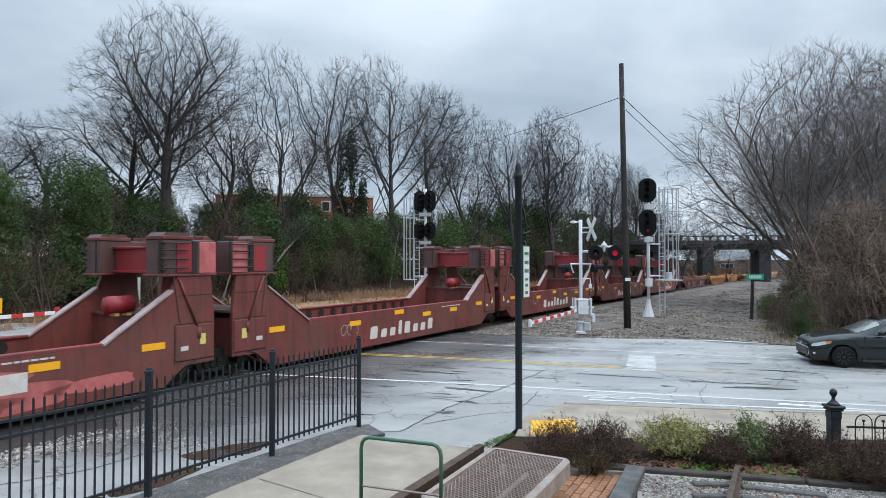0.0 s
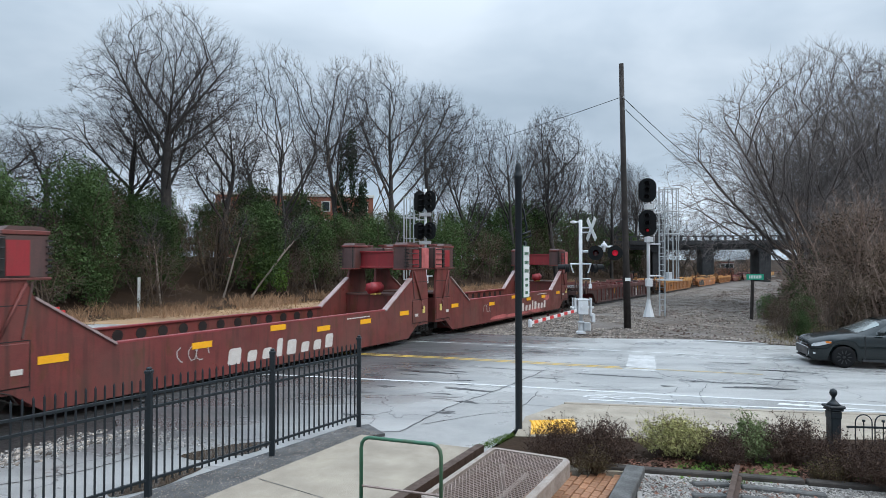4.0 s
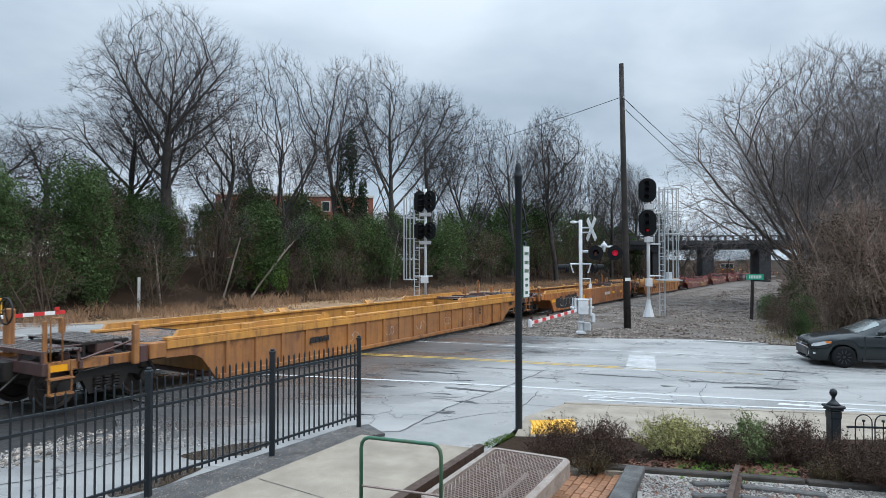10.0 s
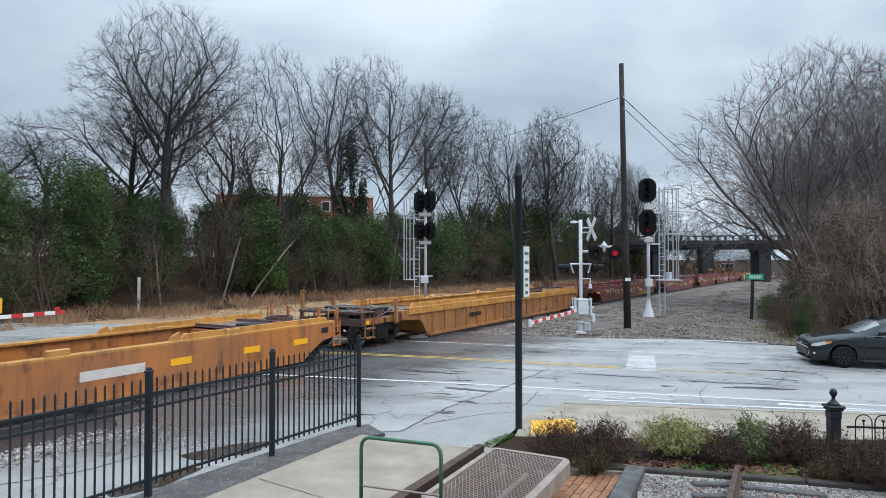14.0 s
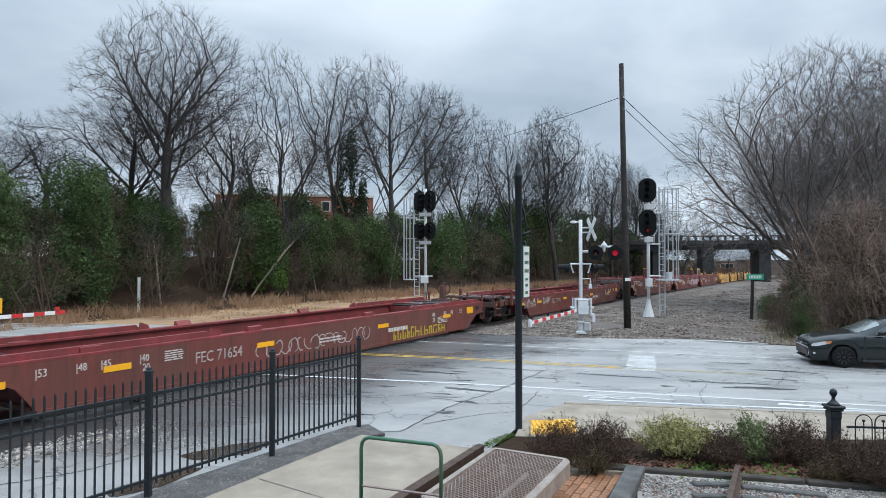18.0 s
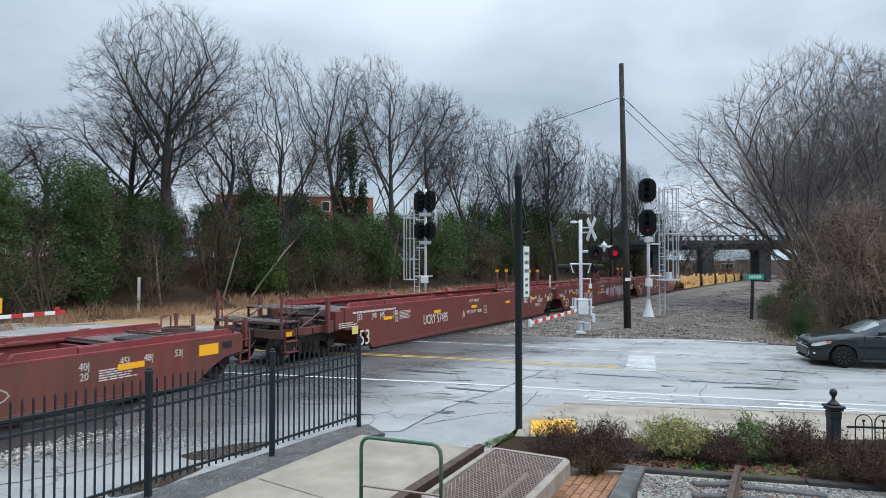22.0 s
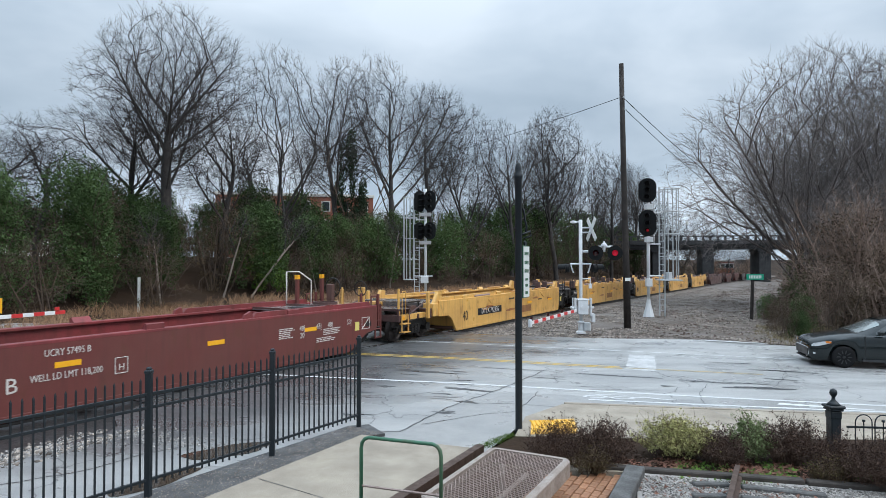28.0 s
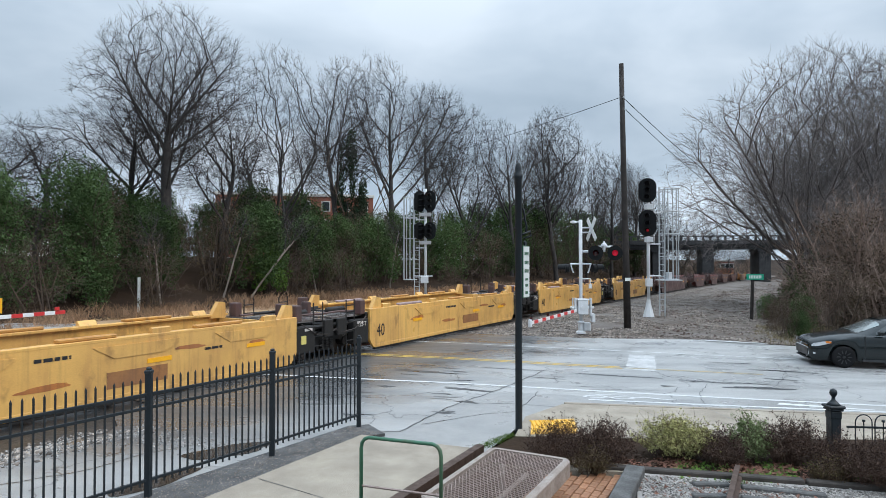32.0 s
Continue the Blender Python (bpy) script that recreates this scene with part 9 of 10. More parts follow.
def leaf_cloud(rng, n, centres, size, flat=0.6):
    """Leaves as small folded quads, gathered in clumps; centres: (x, y, z, rx, ry, rz)."""
    c = np.array(centres, float)
    w = c[:, 3] * c[:, 4] * c[:, 5]
    pick = rng.choice(len(c), n, p=w / w.sum())
    d = rng.normal(size=(n, 3))
    d /= np.linalg.norm(d, axis=1, keepdims=True)
    rad = rng.uniform(0.35, 1.0, n) ** 0.5
    pos = c[pick, :3] + d * rad[:, None] * c[pick, 3:]
    nrm = rng.normal(size=(n, 3)) + np.array((0, 0, flat))
    nrm /= np.linalg.norm(nrm, axis=1, keepdims=True)
    u = np.cross(nrm, rng.normal(size=(n, 3)))
    u /= np.linalg.norm(u, axis=1, keepdims=True) + 1e-9
    v = np.cross(nrm, u)
    s = size * rng.uniform(0.6, 1.4, n)[:, None]
    co = np.stack((pos - u * s, pos - v * s * 0.45, pos + u * s, pos + v * s * 0.45), 1)
    return co.reshape(-1, 3), np.arange(4 * n)


def clumps(rng, n, w, d, h, base=0.15):
    """Centres of the clumps that give a shrub an uneven outline."""
    out = []
    for _ in range(n):
        a, k = rng.uniform(0, math.tau), rng.uniform(0, 1) ** 0.6
        z = rng.uniform(base, 1.0)
        body = math.sqrt(max(0.05, 1 - (max(z - 0.45, 0) / 0.62) ** 2))
        s = rng.uniform(0.16, 0.32)
        out.append((math.cos(a) * k * w / 2 * body, math.sin(a) * k * d / 2 * body, z * h * 0.9, s * w * 0.55, s * d * 0.55, s * h * 0.6))
    return out


def stems_of(rng, n, w, d, h, r, lean=0.35, twigs=4):
    segs = []
    for _ in range(n):
        a, k = rng.uniform(0, math.tau), math.sqrt(rng.uniform(0, 1))
        p = np.array((math.cos(a) * k * w * 0.4, math.sin(a) * k * d * 0.4, -0.2))
        v = np.array((rng.normal(0, lean), rng.normal(0, lean), 1.0))
        ln = h * rng.uniform(0.5, 1.05)
        for i in range(4):
            v = v + rng.normal(0, 0.14, 3)
            v /= np.linalg.norm(v)
            q = p + v * ln / 4
            ra, rb = r * (1 - 0.2 * i), r * (0.8 - 0.2 * i)
            segs.append((tuple(p), tuple(q), ra, max(rb, r * 0.25)))
            p = q
            if i:
                for _ in range(twigs):
                    t = v * 0.7 + rng.normal(0, 0.5, 3)
                    t /= np.linalg.norm(t)
                    e = p + t * ln * rng.uniform(0.12, 0.3)
                    segs.append((tuple(p), tuple(e), r * 0.4, r * 0.2))
                    for _ in range(2):
                        t2 = t + rng.normal(0, 0.5, 3)
                        t2 /= np.linalg.norm(t2)
                        segs.append((tuple(e), tuple(e + t2 * ln * rng.uniform(0.06, 0.16)), r * 0.25, r * 0.15))
    return segs


def shrub(name, m, seed, w, d, h, leaf, leaves, size, label, category="shrub", group="", n_clumps=22, stem_mat="thicket", n_stems=14, stem_r=0.03, twigs=2):
    rng = np.random.default_rng(seed)
    t = thing(name, m, label, category, group)
    co, idx = stick_arrays(stems_of(rng, n_stems, w, d, h * 0.95, stem_r, 0.3, twigs))
    arrays("branchwork", co, idx, 4, M[stem_mat], t)
    if leaves:
        co, idx = leaf_cloud(rng, leaves, clumps(rng, n_clumps, w, d, h), size)
        arrays("foliage", co, idx, 4, M[leaf], t)
    return t


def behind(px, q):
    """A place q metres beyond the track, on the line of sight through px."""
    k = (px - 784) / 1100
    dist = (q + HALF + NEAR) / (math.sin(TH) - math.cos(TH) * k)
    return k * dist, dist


def plant_trees():
    r = random.Random(11)
    # kinds of bare tree, each grown once: half width and height are its crown's own
    kinds = {
        "broad": dict(seed=3, h=20.0, fork=0.27, limbs=24, leader=0.66, n=6000, lobes=((0.4, 0, 14.6, 5.4, 5.0, 5.4), (-3.0, 0.6, 13.6, 4.4, 4.0, 4.0), (3.0, -0.5, 13.8, 4.2, 4.0, 4.2), (-1.0, 1.0, 10.4, 5.0, 4.4, 2.4)), label="tall broad bare tree with a domed twiggy crown"),
        "oval": dict(seed=8, h=20.0, fork=0.16, stems=((0.10, 0.0, 0.1), (-0.14, 0.06, 0.15)), n=3600, limbs=10, lobes=((0, 0, 14.0, 3.7, 3.6, 6.0), (-1.6, 0.8, 10.5, 3.4, 3.0, 3.6), (2.0, -0.4, 11.0, 3.2, 3.0, 3.8)), label="tall bare tree forked low on the bank"),
        "arch": dict(seed=15, h=20.0, fork=0.22, n=4200, up=0.04, limbs=16, leader=0.75, stems=((0.12, 0.0, 0.0),), lobes=((-1.5, 0, 14.0, 4.0, 4.0, 5.8), (3.8, 0.5, 13.2, 4.6, 3.8, 4.2), (6.0, 0, 10.5, 3.4, 3.0, 2.6), (-4.0, 0.6, 10.5, 3.2, 3.2, 3.0)), label="bare tree with long arching limbs"),
        "tall": dict(seed=28, h=20.0, fork=0.28, n=3600, limbs=16, leader=0.74, lobes=((0, 0, 14.6, 3.9, 3.8, 5.4), (1.8, 0.8, 9.8, 3.2, 3.2, 3.2), (-2.2, 0, 11.2, 3.0, 3.0, 3.4)), label="tall bare tree on the bank"),
        "slim": dict(seed=22, h=19.0, fork=0.26, n=1500, limbs=10, lobes=((0, 0, 13.0, 2.7, 2.7, 6.0), (0.8, 0.3, 8.2, 2.2, 2.2, 2.8)), label="slim bare tree in the wood"),
    }
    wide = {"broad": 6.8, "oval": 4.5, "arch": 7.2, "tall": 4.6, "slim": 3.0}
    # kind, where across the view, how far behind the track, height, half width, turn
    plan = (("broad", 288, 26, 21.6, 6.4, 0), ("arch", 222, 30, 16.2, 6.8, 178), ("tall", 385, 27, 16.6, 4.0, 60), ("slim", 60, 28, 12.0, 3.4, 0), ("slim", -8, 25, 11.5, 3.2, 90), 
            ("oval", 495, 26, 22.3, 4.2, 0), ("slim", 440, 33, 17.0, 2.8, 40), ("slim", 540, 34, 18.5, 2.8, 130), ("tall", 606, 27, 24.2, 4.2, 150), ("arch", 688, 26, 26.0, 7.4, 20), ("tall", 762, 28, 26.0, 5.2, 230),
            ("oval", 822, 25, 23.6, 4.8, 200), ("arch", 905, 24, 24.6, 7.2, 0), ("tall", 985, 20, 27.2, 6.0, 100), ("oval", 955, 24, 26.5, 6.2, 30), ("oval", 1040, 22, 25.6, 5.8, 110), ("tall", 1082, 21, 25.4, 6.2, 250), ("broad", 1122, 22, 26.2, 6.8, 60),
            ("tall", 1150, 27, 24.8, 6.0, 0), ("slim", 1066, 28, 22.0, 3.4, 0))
    first = {}

    def put(kind, m, h, half):
        k, kz = half / wide[kind], h / (20.0 if kind != "slim" else 19.0)
        if kind not in first:
            first[kind] = bare_tree(m, **kinds[kind])
            o = first[kind]
        else:
            o = copy_thing(first[kind], m)
        o.scale = (k, k, kz)
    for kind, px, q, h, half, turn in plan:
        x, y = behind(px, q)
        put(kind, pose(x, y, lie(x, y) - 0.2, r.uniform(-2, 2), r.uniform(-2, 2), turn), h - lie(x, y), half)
    # beyond the bridge
    for px, dist, h in ((1205, 190, 16), (1235, 175, 19), (1262, 205, 16), (1290, 215, 11), (1318, 235, 10), (1180, 170, 20), (1345, 240, 10), (1250, 250, 12)):
        x = (px - 784) / 1100 * dist
        put(r.choice(("tall", "oval")), pose(x, dist, -3.0, 0, 0, r.uniform(0, 360)), h, 5.5)
    # the many-stemmed trees beside the yard, fanning out over it
    fan = bare_tree(pose(0, 0, 0), 31, 16.5, "many-stemmed bare tree in the thicket beside the yard", bark="grey_stem", twigs="grey_twig", fork=0.13, n=5600, up=0.12, twig_len=0.6, tip=0.0085, step=0.34, wob=0.12, limbs=4, leader=0.95,
                    stems=tuple((0.42 * math.cos(a * 2.4) * (0.35 + a / 9), 0.42 * math.sin(a * 2.4) * (0.35 + a / 9), 0.5) for a in range(9)),
                    lobes=((0, 0, 10.4, 5.2, 5.2, 6.0), (-4.2, 0, 8.8, 3.6, 4.2, 4.6), (4.0, 0.5, 9.2, 3.8, 4.2, 5.0), (-5.4, -0.5, 5.6, 2.6, 3.0, 2.6), (0, -3.2, 8.6, 4.0, 3.2, 5.0)))
    for i, (px, dist, h, half, turn) in enumerate(((1428, 41, 17.8, 9.0, 0), (1530, 43, 17.6, 7.4, 100), (1620, 40, 17.8, 7.4, 200), (1475, 47, 20.2, 8.2, 290), (1560, 34, 9.0, 4.6, 20))):
        x = (px - 784) / 1100 * dist
        m = pose(x, dist, lie(x, dist) - 0.1, 0, 0, turn)
        o = copy_thing(fan, m) if i else fan
        o.matrix_basis = m
        o.scale = (half / 7.8, half / 7.8, h / 16.5)


def plant_shrubs():
    r = random.Random(5)
    def brush(seed, h, mat):
        """A thicket of many thin stems that fork into fine twigs."""
        rng = np.random.default_rng(seed)
        stems = tuple((rng.normal(0, 0.3), rng.normal(0, 0.3), rng.uniform(0.2, 1.5)) for _ in range(13))
        w = 2.3
        lobes = [(rng.normal(0, 0.7), rng.normal(0, 0.7), h * z, w * k, w * k, h * 0.2) for z, k in ((0.25, 1.0), (0.42, 1.0), (0.58, 0.95), (0.72, 0.75), (0.84, 0.5))]
        return bare_tree(pose(0, 0, 0), seed, h, "tangled brown thicket of bare stems", bark=mat, twigs=mat, name="brown_thicket", category="shrub", group="thickets", fork=0.12, stems=stems, lobes=lobes,
                         n=800, step=0.3, kill=0.36, reach=0.9, up=0.16, limbs=1, tip=0.008, twig_len=0.42, twig_n=1, wob=0.16, leaves=2600)

    # evergreen shrubs, then brown thicket, along the foot of the bank
    green = shrub("evergreen_shrub", pose(0, 0, 0), 41, 4.4, 4.0, 6.4, "leaf", 12000, 0.08, "dense evergreen shrub on the bank", group="shrubs on the bank", n_clumps=70)
    tall = shrub("evergreen_tree", pose(0, 0, 0), 42, 4.4, 4.0, 8.2, "leaf", 17000, 0.075, "dark evergreen tree at the edge of the bank", "tree", "shrubs on the bank", n_clumps=70, n_stems=5, stem_r=0.07)
    ivy = shrub("ivy_column", pose(0, 0, 0), 43, 3.0, 3.0, 13.0, "leaf_dark", 7000, 0.15, "dark ivy smothering a tree trunk", "ivy", "shrubs on the bank", n_clumps=34, n_stems=4, stem_r=0.12)
    brown = brush(44, 5.4, "thicket")
    pale = brush(47, 7.0, "pale_thicket")
    russet = brush(45, 7.0, "thicket")
    fresh = shrub("green_shrub", pose(0, 0, 0), 46, 3.0, 2.8, 3.4, "leaf_bright", 2200, 0.09, "small fresh green shrub in the weeds", group="shrubs on the bank", n_stems=12)

    def put(base, used, x, y, k, kz=1.0):
        m = pose(x, y, lie(x, y) - 0.15, 0, 0, r.uniform(0, 360))
        if base not in used:
            used.add(base)
            base.matrix_basis = m
            o = base
        else:
            o = copy_thing(base, m)
        o.scale = (k, k, k * kz)
    used = set()
    plan = [(tall, 130, 21.5, 1.0), (tall, -22, 22, 0.9), (tall, -70, 22, 1.0), (tall, 165, 23, 0.8), (green, 250, 27, 0.9), (fresh, 475, 21, 1.2),
            (ivy, 622, 27, 1.1), (green, 545, 22.5, 1.0), (green, 600, 23.5, 1.0), (green, 660, 22, 1.1), (green, 700, 24, 1.15), (green, 790, 22.5, 1.15), (green, 845, 24, 1.05), (green, 1090, 24, 1.0), (ivy, 930, 28, 0.9), (green, 890, 26, 0.9)]
    for base, px, q, k in plan:
        x, y = behind(px, q)
        put(base, used, x, y, k)
    px = -60
    while px < 1160:
        for q in (19.5, 22.5, 26.0, 30.0):
            x, y = behind(px + r.uniform(-12, 12), q + r.uniform(-0.8, 0.8))
            base = r.choice((brown, russet, russet, green) if q < 21 else (green, green, brown, russet) if 420 < px < 860 else (brown, russet, russet, green, green, brown))
            if (-5 < px < 70 and q > 20) or (q < 21 and r.random() < 0.62):
                continue
            low = 0.72 if q > 24 and 215 < px < 440 else 1.0
            put(base, used, x, y, low * r.uniform(0.85, 1.2) * (0.62 if q < 21 else 0.95 if q < 24 else 1.12) * (1.0 if px < 780 else 1.0 + (px - 780) / 380))
        px += max(22, 3.6 * 1100 / behind(px, 24)[1])
    px = -80
    while px < 640:
        x, y = behind(px + r.uniform(-14, 14), 34 + r.uniform(-1, 1))
        put(r.choice((brown, russet, green)), used, x, y, r.uniform(0.62, 0.85))
        px += 34
    # the right-hand thicket
    for s in np.arange(26.5, 150, 3.2):
        for q in (-14.6, -18.0, -22.0):
            p = on_track(s + r.uniform(-1, 1), q + r.uniform(-0.8, 0.8) - (2.0 if s < 33 else 0))
            if s > 80 and q < -18:
                continue
            if p.y < 25.5 + 0.0 * p.x:
                continue
            put(r.choice((pale, pale, pale, russet, pale)), used, p.x, p.y, r.uniform(0.75, 1.1) * (0.58 if q > -15 else 0.95))
    for px, dist, k in ((1356, 34.3, 0.27), (1372, 35, 0.24), (1420, 44, 0.5)):
        x = (px - 784) / 1100 * dist
        put(green, used, x, dist, k)
    for s in np.arange(28.5, 95, 2.1):
        p = on_track(s, -12.6 + r.uniform(-0.7, 0.5) - (1.2 if s < 34 else 0))
        if p.y > 25.5:
            put(r.choice((pale, brown, russet, pale)), used, p.x, p.y, r.uniform(0.16, 0.36))
    for s, q, k in ((37, -13.6, 0.22), (41, -13.8, 0.3), (47, -14.0, 0.45), (56, -14.2, 0.7)):
        p = on_track(s, q)
        put(green, used, p.x, p.y, k)
    # scrub on the rise beyond the bridge
    for px, dist, k in ((1190, 165, 1.2), (1212, 178, 1.0), (1236, 170, 1.1), (1258, 185, 0.9), (1282, 200, 0.7), (1306, 190, 0.8), (1328, 176, 1.0), (1226, 200, 1.4), (1270, 215, 1.0), (1318, 215, 1.1)):
        put(r.choice((pale, brown)), used, (px - 784) / 1100 * dist, dist, k)
    for px, dist, k in ((1475, 33, 1.0), (1520, 31.5, 1.05), (1562, 31, 1.1), (1440, 35, 0.8)):
        put(pale, used, (px - 784) / 1100 * dist, dist, k)
    # a few pale leaning saplings
    for px, q, h, lean in ((285, 20.5, 5.5, -12), (396, 21, 6.0, 12), (445, 20.5, 7.5, 30), (560, 21, 6.0, -8), (690, 21, 7.0, 6)):
        x, y = behind(px, q)
        bare_tree(pose(x, y, lie(x, y), 0, lean, r.uniform(-30, 30)), 60 + px, h, "pale leaning bare sapling", bark="pale_stem", fork=0.5, n=60, limbs=4, lobes=((0, 0, h * 0.75, h * 0.16, h * 0.16, h * 0.25),), tip=0.014)


def blades(name, places, h, w, mat, label, kind="stuff", lean=0.35, cat="grass", seed=1):
    """Blades of dry grass and weeds as thin upright slivers."""
    rng = np.random.default_rng(seed)
    P = np.array(places, float)
    n = len(P)
    a = rng.uniform(0, math.tau, n)
    hh = h * rng.uniform(0.5, 1.3, n)
    side = np.stack((np.cos(a), np.sin(a), np.zeros(n)), 1) * w * rng.uniform(0.6, 1.4, n)[:, None]
    tip = P + np.stack((rng.normal(0, lean, n) * hh, rng.normal(0, lean, n) * hh, hh), 1)
    mid = P + (tip - P) * 0.55 + np.stack((np.zeros(n), np.zeros(n), hh * 0.08), 1)
    co = np.stack((P - side, P + side, mid + side * 0.8, mid - side * 0.8, tip + side * 0.15, tip - side * 0.15), 1).reshape(-1, 3)
    idx = (np.arange(n)[:, None] * 6 + np.array((0, 1, 2, 3, 3, 2, 4, 5))[None]).ravel()
    return tagged(arrays(name, co, idx, 4, M[mat]), label, cat, kind=kind)


def plant_grass():
    rng = np.random.default_rng(9)
    straw, weeds, tufts = [], [], []
    for _ in range(26000):
        s, q = rng.uniform(8, 62), rng.uniform(8.0, 17.5)
        p = on_track(s, q)
        if noise.noise(p * 0.25) < -0.12 or (s < 40 and q < 12 and rng.uniform() < 0.7):
            continue
        if p.y < 30.5 + (-p.x - 14) * 0.1 and p.x < -8:
            continue
        straw.append((p.x, p.y, lie(p.x, p.y)))
    for _ in range(42000):
        s, q = rng.uniform(8, 110), rng.uniform(14.6, 19.5)
        p = on_track(s, q)
        if noise.noise(p * 0.4) + 0.5 * noise.noise(p * 1.3) < 0.0 + 0.1 * max(0, 16 - q):
            continue
        weeds.append((p.x, p.y, lie(p.x, p.y)))
    blades("straw_grass", straw, 0.2, 0.022, "dead_grass", "flattened straw-coloured dead grass", lean=0.8, seed=2)
    blades("dead_weeds", weeds, 0.62, 0.009, "weeds", "tall dead brown weeds along the bank", lean=0.55, seed=3)
    for _ in range(14000):
        s = 24.0 + 70 * rng.uniform() ** 1.7
        q = rng.uniform(-15.0, -10.8 if s > 31 else -8.5)
        p = on_track(s, q)
        if p.y < np.interp(p.x, (9.95, 13.1, 40), (24.7, 23.3, 19.4)) or noise.noise(p * 0.5) < -0.05:
            continue
        tufts.append((p.x, p.y, lie(p.x, p.y)))
    for _ in range(9000):
        y = rng.uniform(21.5, 30.5)
        x = y * rng.uniform(0.5, 0.73)
        if y < np.interp(x, (9.95, 13.1, 40), (24.7, 23.3, 19.4)) or noise.noise(Vector((x, y, 0)) * 0.6) < -0.15 * (x > 14):
            continue
        q = along(x, y)[1]
        tufts.append((x, y, yard_z(x, y) if q > -13.4 else lie(x, y)))
    blades("yard_weeds", tufts, 0.15, 0.007, "yard_grass", "dry grass along the edge of the gravel", lean=0.45, seed=4)


def lump_arrays(places, size, seed, squash=0.6):
    """Small squashed octahedra, each of its own shape."""
    rng = np.random.default_rng(seed)
    P = np.array(places, float)
    n = len(P)
    base = np.array(((1, 0, 0), (0, 1, 0), (-1, 0, 0), (0, -1, 0), (0, 0, 1), (0, 0, -1)), float)
    co = base[None] * (size * rng.uniform(0.5, 1.3, (n, 6, 1))) * np.array((1, 0.85, squash)) * rng.uniform(0.6, 1.4, (n, 1, 1))
    a = rng.uniform(0, math.tau, n)
    c, s = np.cos(a)[:, None], np.sin(a)[:, None]
    x, y = co[..., 0] * c - co[..., 1] * s, co[..., 0] * s + co[..., 1] * c
    tilt = rng.normal(0, 0.4, (n, 1))
    co = np.stack((x, y, co[..., 2] + x * tilt), 2) + P[:, None]
    tri = np.array((0, 1, 4, 1, 2, 4, 2, 3, 4, 3, 0, 4, 1, 0, 5, 2, 1, 5, 3, 2, 5, 0, 3, 5))
    return co.reshape(-1, 3), (np.arange(n)[:, None] * 6 + tri[None]).ravel()


def stones(name, places, size, mat, label, seed):
    co, idx = lump_arrays(places, size, seed)
    return tagged(arrays(name, co, idx, 3, M[mat]), label, "gravel", kind="stuff")


def scatter_stones():
    rng = np.random.default_rng(12)
    near, yard, garden = [], [], []
    big = []
    for _ in range(11000):
        s, q = rng.uniform(1, 14.3), -3.25 + rng.normal(0, 0.27)
        p = on_track(s, q)
        v = noise.noise(p * 1.1) + 0.6 * noise.noise(p * 3.1)
        if v < -0.32 or q > -2.7 or q < -3.95:
            continue
        (big if rng.uniform() < 0.2 else near).append((p.x, p.y, -0.03 if q > -3.4 else 0.0))
    for _ in range(420):
        q = -3.3 - 2.3 * rng.uniform()
        p = on_track(14.0 + rng.normal(0, 0.22) - 0.1 * (q + 4.4), q)
        near.append((p.x, p.y, 0.0))
    for _ in range(52000):
        s, q = 25.2 + 70 * rng.uniform() ** 1.6, rng.uniform(-13.0, -1.6)
        p = on_track(s, q)
        if p.y < np.interp(p.x, (2.66, 5.7, 9.95, 13.1), (25.3, 24.6, 24.6, 23.2)) + 0.1 or noise.noise(p * 0.35) + 0.4 * noise.noise(p * 1.1) < -0.25:
            continue
        yard.append((p.x, p.y, yard_z(p.x, p.y) + 0.01 if q < -3.3 else grade(s) - 0.06))
    for _ in range(8000):
        u, v = rng.uniform(), rng.uniform()
        garden.append((2.45 + 3.6 * u, 6.6 + 1.9 * v - 0.8 * u * v, 0.135))
    strip = []
    for _ in range(4500):
        k, v = rng.uniform() ** 1.2, rng.uniform(-1, 1)
        x, y = -1.35 - 4.6 * k, 11.0 - 6.85 * k
        strip.append((x + 0.33 * v, y - 0.2 * v, 0.05))
    stones("strip_grit", strip, 0.012, "stone_grey", "loose grit on the crumbled tarmac strip", 5)
    stones("ballast_stones", big, 0.05, "stone_grey", "larger grey ballast stones beside the track", 8)
    stones("ballast_stones", near, 0.028, "stone_white", "pale wet ballast stones beside the track", 1)
    stones("yard_stones", yard, 0.05, "stone_grey", "grey-brown ballast stones in the yard", 2)
    stones("garden_gravel", garden, 0.02, "stone_mixed", "pale garden gravel round the display track", 3)


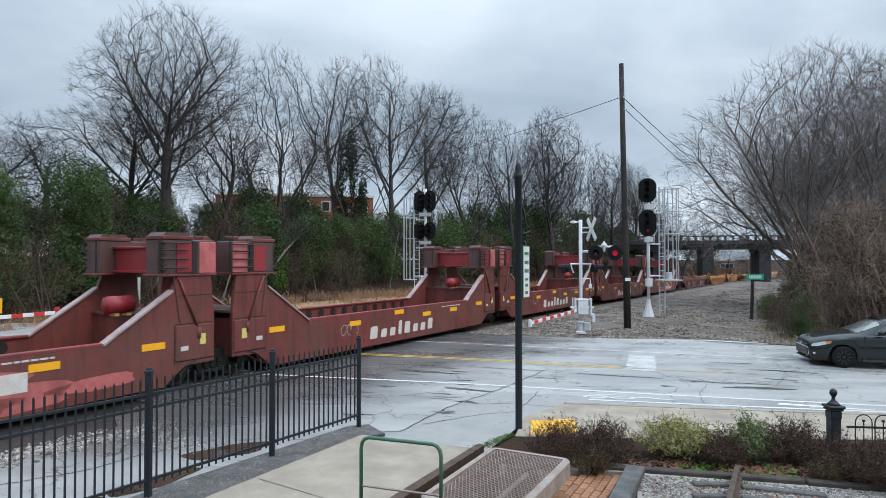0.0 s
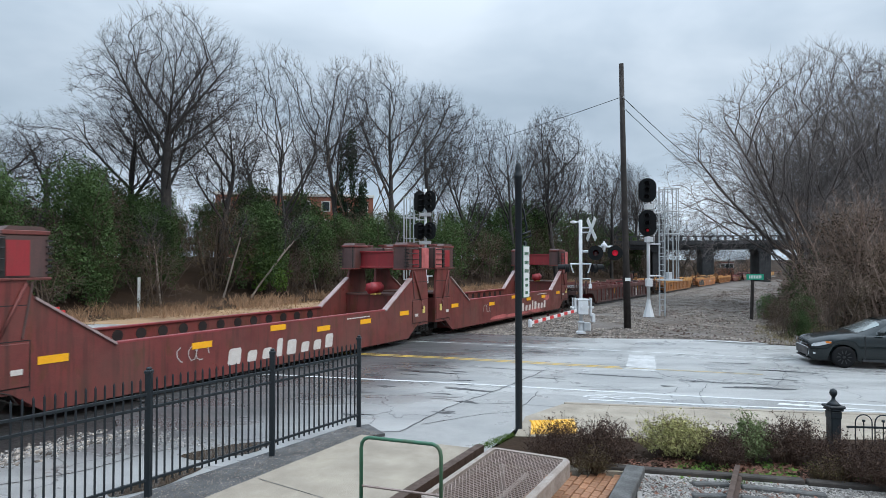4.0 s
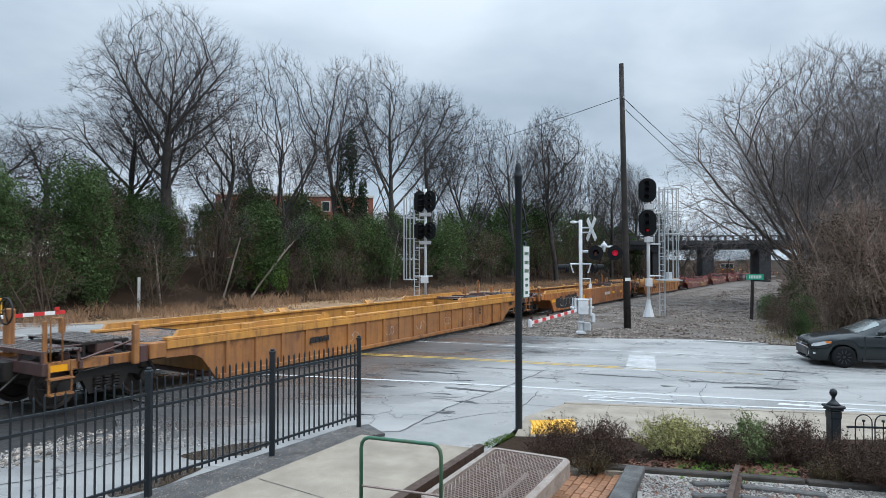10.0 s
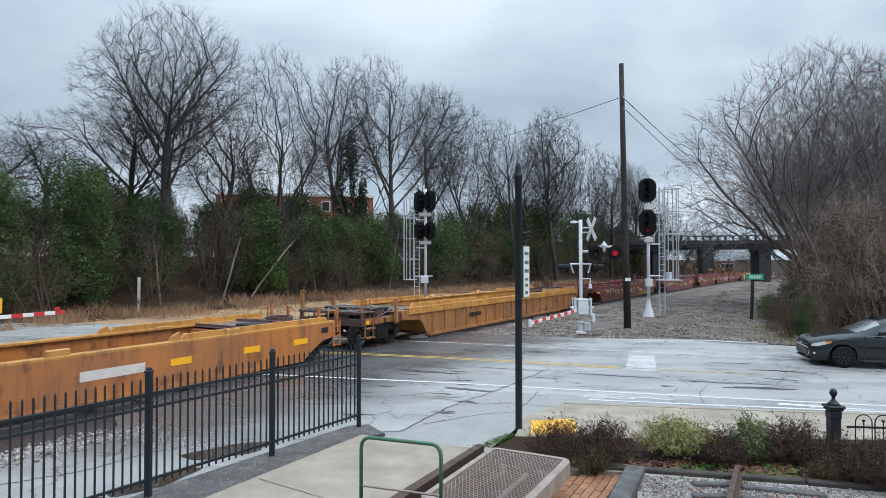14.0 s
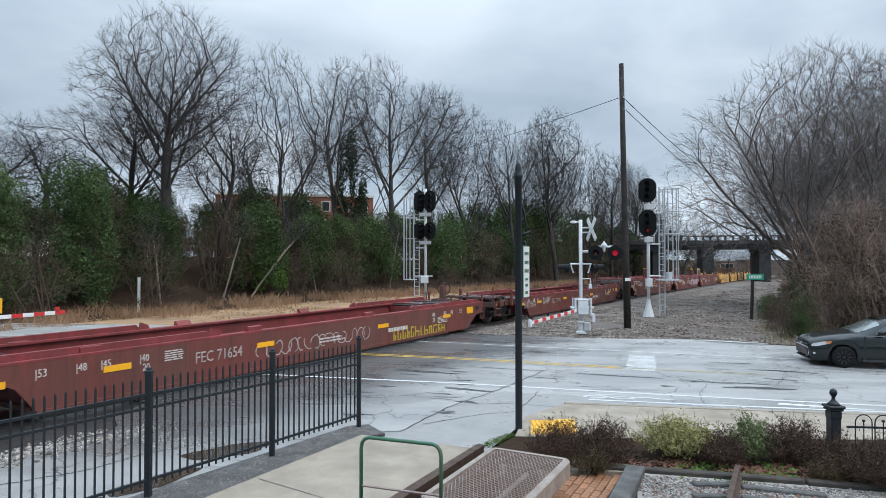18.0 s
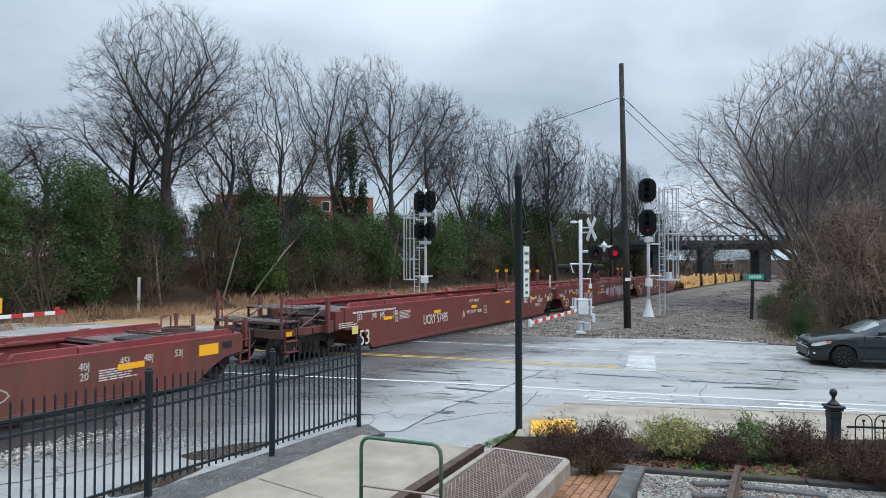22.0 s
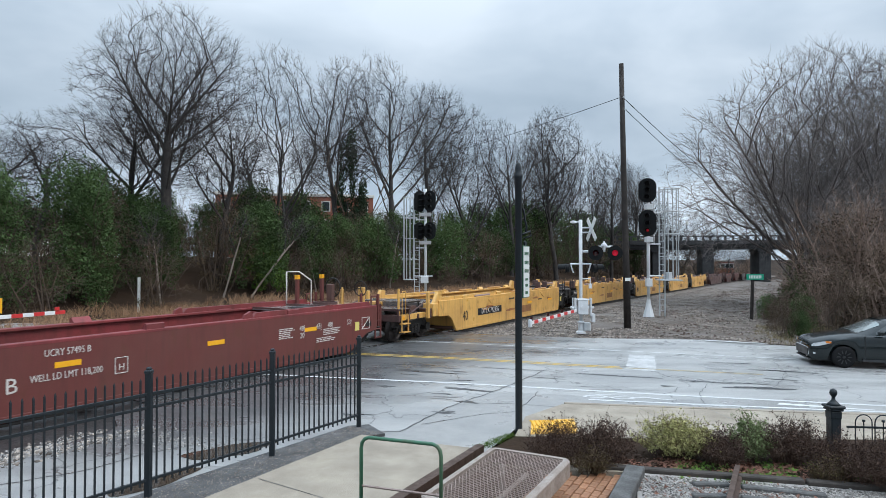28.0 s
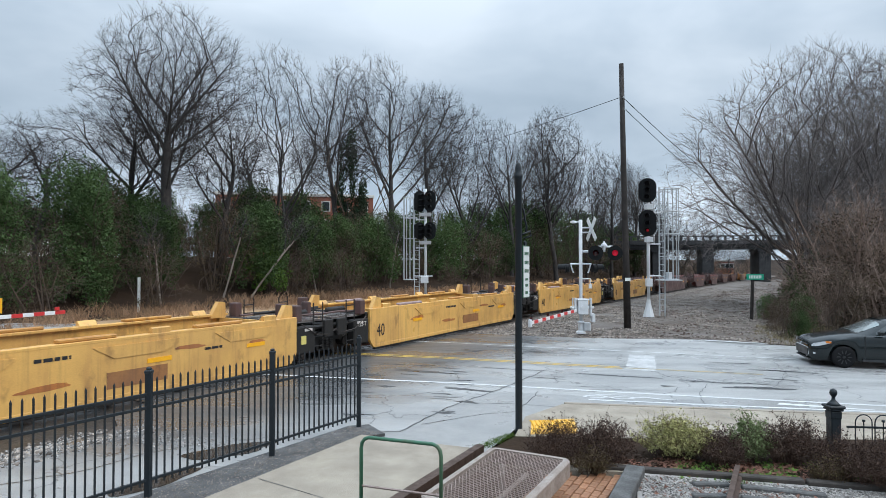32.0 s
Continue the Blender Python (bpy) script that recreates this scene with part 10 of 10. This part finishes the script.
def plant_garden():
    def bush(x, y, w, d, h, leaf, n, label, seed, head="seed_head", size=0.013, stems=150, bare=0.25):
        """Fine upright stems fanning out from the root, with small leaves along them and seed heads on top."""
        rng = np.random.default_rng(seed)
        t = thing("garden_shrub", pose(x, y, 0.1), label, "shrub", "shrubs in the bed")
        segs, on, tops = [], [], []
        for _ in range(stems):
            a, k = rng.uniform(0, math.tau), math.sqrt(rng.uniform(0, 1))
            root = np.array((math.cos(a) * k * w * 0.22, math.sin(a) * k * d * 0.22, -0.03))
            dome = math.sqrt(max(0.12, 1 - k * k * 0.8))
            tip = np.array((math.cos(a) * k * w * 0.5, math.sin(a) * k * d * 0.5, h * dome * rng.uniform(0.72, 1.08)))
            p, m = root, 4
            for i in range(1, m + 1):
                f = i / m
                q = root + (tip - root) * f + np.array((0, 0, 0.1 * h * math.sin(math.pi * f))) + rng.normal(0, 0.012, 3)
                segs.append((tuple(p), tuple(q), 0.0045 - 0.0008 * i, 0.0037 - 0.0008 * i))
                if f > bare:
                    on += [(p + (q - p) * rng.uniform(), 0.045) for _ in range(3)]
                    for _ in range(2):
                        e = q + rng.normal(0, 0.06, 3) + np.array((0, 0, 0.04))
                        segs.append((tuple(q), tuple(e), 0.0022, 0.0012))
                        on.append((e, 0.03))
                        if f > 0.7:
                            tops.append(tuple(e))
                p = q
            tops.append(tuple(p))
        co, idx = stick_arrays(segs)
        arrays("branchwork", co, idx, 4, M["leaf_brown"], t)
        pick = rng.integers(0, len(on), n)
        cs = [(*on[i][0], on[i][1], on[i][1], on[i][1]) for i in pick]
        co, idx = leaf_cloud(rng, n, cs, size)
        arrays("foliage", co, idx, 4, M[leaf], t)
        co, idx = lump_arrays(tops, 0.0105, seed)
        tagged(arrays("seed_spray", co, idx, 3, M[head], t), kind="stuff")
        return t
    bush(1.75, 9.05, 1.15, 0.9, 0.56, "leaf_brown", 8000, "low shrub with dried dark brown leaves and seed heads", 81, stems=190)
    bush(2.35, 9.0, 0.85, 0.8, 0.6, "leaf_brown", 6500, "low shrub with dried dark brown leaves and seed heads", 91, stems=150)
    bush(2.05, 8.62, 0.6, 0.5, 0.36, "leaf_moss", 3000, "small olive-brown shrub by the paving", 92, stems=90)
    bush(3.45, 9.3, 1.3, 0.95, 0.6, "leaf_olive", 11000, "low shrub with pale yellow-olive leaves", 82, "leaf_olive", 0.016, 170)
    bush(4.0, 9.0, 0.8, 0.8, 0.46, "leaf_brown", 4500, "low shrub with dried brown leaves", 83, stems=130)
    bush(4.5, 9.15, 0.62, 0.6, 0.64, "leaf_sage", 5200, "small leafy green shrub", 84, "leaf_sage", 0.018, 80)
    bush(5.05, 9.05, 1.1, 0.9, 0.62, "leaf_brown", 7000, "low shrub with dried brown seed heads", 85, stems=190)
    bush(5.5, 8.55, 0.95, 0.8, 0.5, "leaf_brown", 5000, "low brown shrub beside the iron post", 86, stems=140)
    bush(5.7, 8.0, 1.25, 0.9, 0.6, "leaf_brown", 7000, "low brown shrub beside the iron post", 93, stems=180)
    bush(6.55, 7.95, 1.2, 0.9, 0.56, "leaf_brown", 6000, "low brown shrub beside the railings", 94, stems=160)
    bush(5.15, 8.25, 0.7, 0.55, 0.36, "leaf_moss", 2500, "small olive-brown shrub by the timber edging", 95, stems=80)
    bush(6.35, 8.6, 1.1, 0.8, 0.42, "leaf_moss", 3500, "thin shrub with yellow-brown leaves", 87, stems=120)
    bush(7.2, 8.9, 1.1, 0.8, 0.5, "leaf_moss", 3000, "thin shrub with yellow-brown leaves", 88, stems=110)
    rng = np.random.default_rng(20)
    def litter(name, n, box4, size, mat, label, z=0.115):
        c = [(rng.uniform(box4[0], box4[1]), rng.uniform(box4[2], box4[3]), z, 0.25, 0.2, 0.015) for _ in range(40)]
        co, idx = leaf_cloud(rng, n, c, size, 2.5)
        tagged(arrays(name, co, idx, 4, M[mat]), label, "leaf litter", kind="stuff")
    litter("fallen_leaves", 170, (2.5, 4.5, 7.6, 8.3), 0.03, "leaf_red", "russet fallen leaves on the gravel", 0.15)
    litter("fallen_leaves", 2600, (2.5, 6.5, 8.3, 9.1), 0.04, "leaf_red", "russet fallen leaves in the bed")
    litter("fallen_leaves", 900, (0.9, 3.0, 8.7, 9.6), 0.03, "leaf_brown", "brown fallen leaves in the bed")
    litter("ground_cover", 1400, (3.2, 6.6, 8.2, 9.0), 0.03, "leaf_bright", "green ground cover in the bed", 0.13)
    c = []
    for _ in range(420):
        p = on_track(rng.uniform(32, 125), rng.uniform(-13.0, -5.5))
        c.append((p.x, p.y, yard_z(p.x, p.y) + 0.03, 0.9, 0.8, 0.03))
    co, idx = leaf_cloud(rng, 13000, c, 0.055, 2.5)
    tagged(arrays("yard_litter", co, idx, 4, M["leaf_brown"]), "russet leaf litter on the gravel", "leaf litter", kind="stuff")
    tuft = []
    for _ in range(900):
        k = rng.uniform()
        tuft.append((0.55 + 0.6 * k + rng.normal(0, 0.06), 9.75 + 0.75 * k + rng.normal(0, 0.06), 0.09))
    blades("grass_tuft", tuft, 0.028, 0.004, "leaf_bright", "small green grass tufts by the sign post", lean=0.6, seed=6)


plant_trees()
plant_shrubs()
plant_grass()
scatter_stones()
plant_garden()


# ---- what moves: the train rolls through at an even speed ----
def motions():
    times = [0.0, 4.0, 8.0, 12.0, 16.0, 20.0, 24.0, 28.0, 32.0]
    for unit, u in UNITS:
        rows = []
        for t in times:
            s = u - SPEED * t
            slope = math.degrees(math.atan((grade(s + 5) - grade(s - 5)) / 10))
            rows.append((t, Matrix.Translation(on_track(s)) @ pose(0, 0, 0, 0, -slope, TURN)))
        walk(unit, rows)
    # the wheels turn while they pass near
    for w, dx in WHEELSETS:
        unit = w.parent.parent
        u = next(v for k, v in UNITS if k == unit) + w.parent.location.x + dx
        t0, t1 = max(0.0, (u - 55) / SPEED), min(32.0, (u - 8) / SPEED)
        if t1 <= t0:
            continue
        n = max(2, int((t1 - t0) / 0.06))
        rows = []
        for k in range(n + 1):
            t = t0 + (t1 - t0) * k / n
            rows.append((t, pose(dx, 0, 0.455) @ pose(0, 0, 0, 0, math.degrees(-SPEED * (t - t0) / 0.43), 0)))
        if t0 > 0:
            rows.insert(0, (0.0, rows[0][1]))
        if t1 < 32.0:
            rows.append((32.0, rows[-1][1]))
        walk(w, rows)


motions()
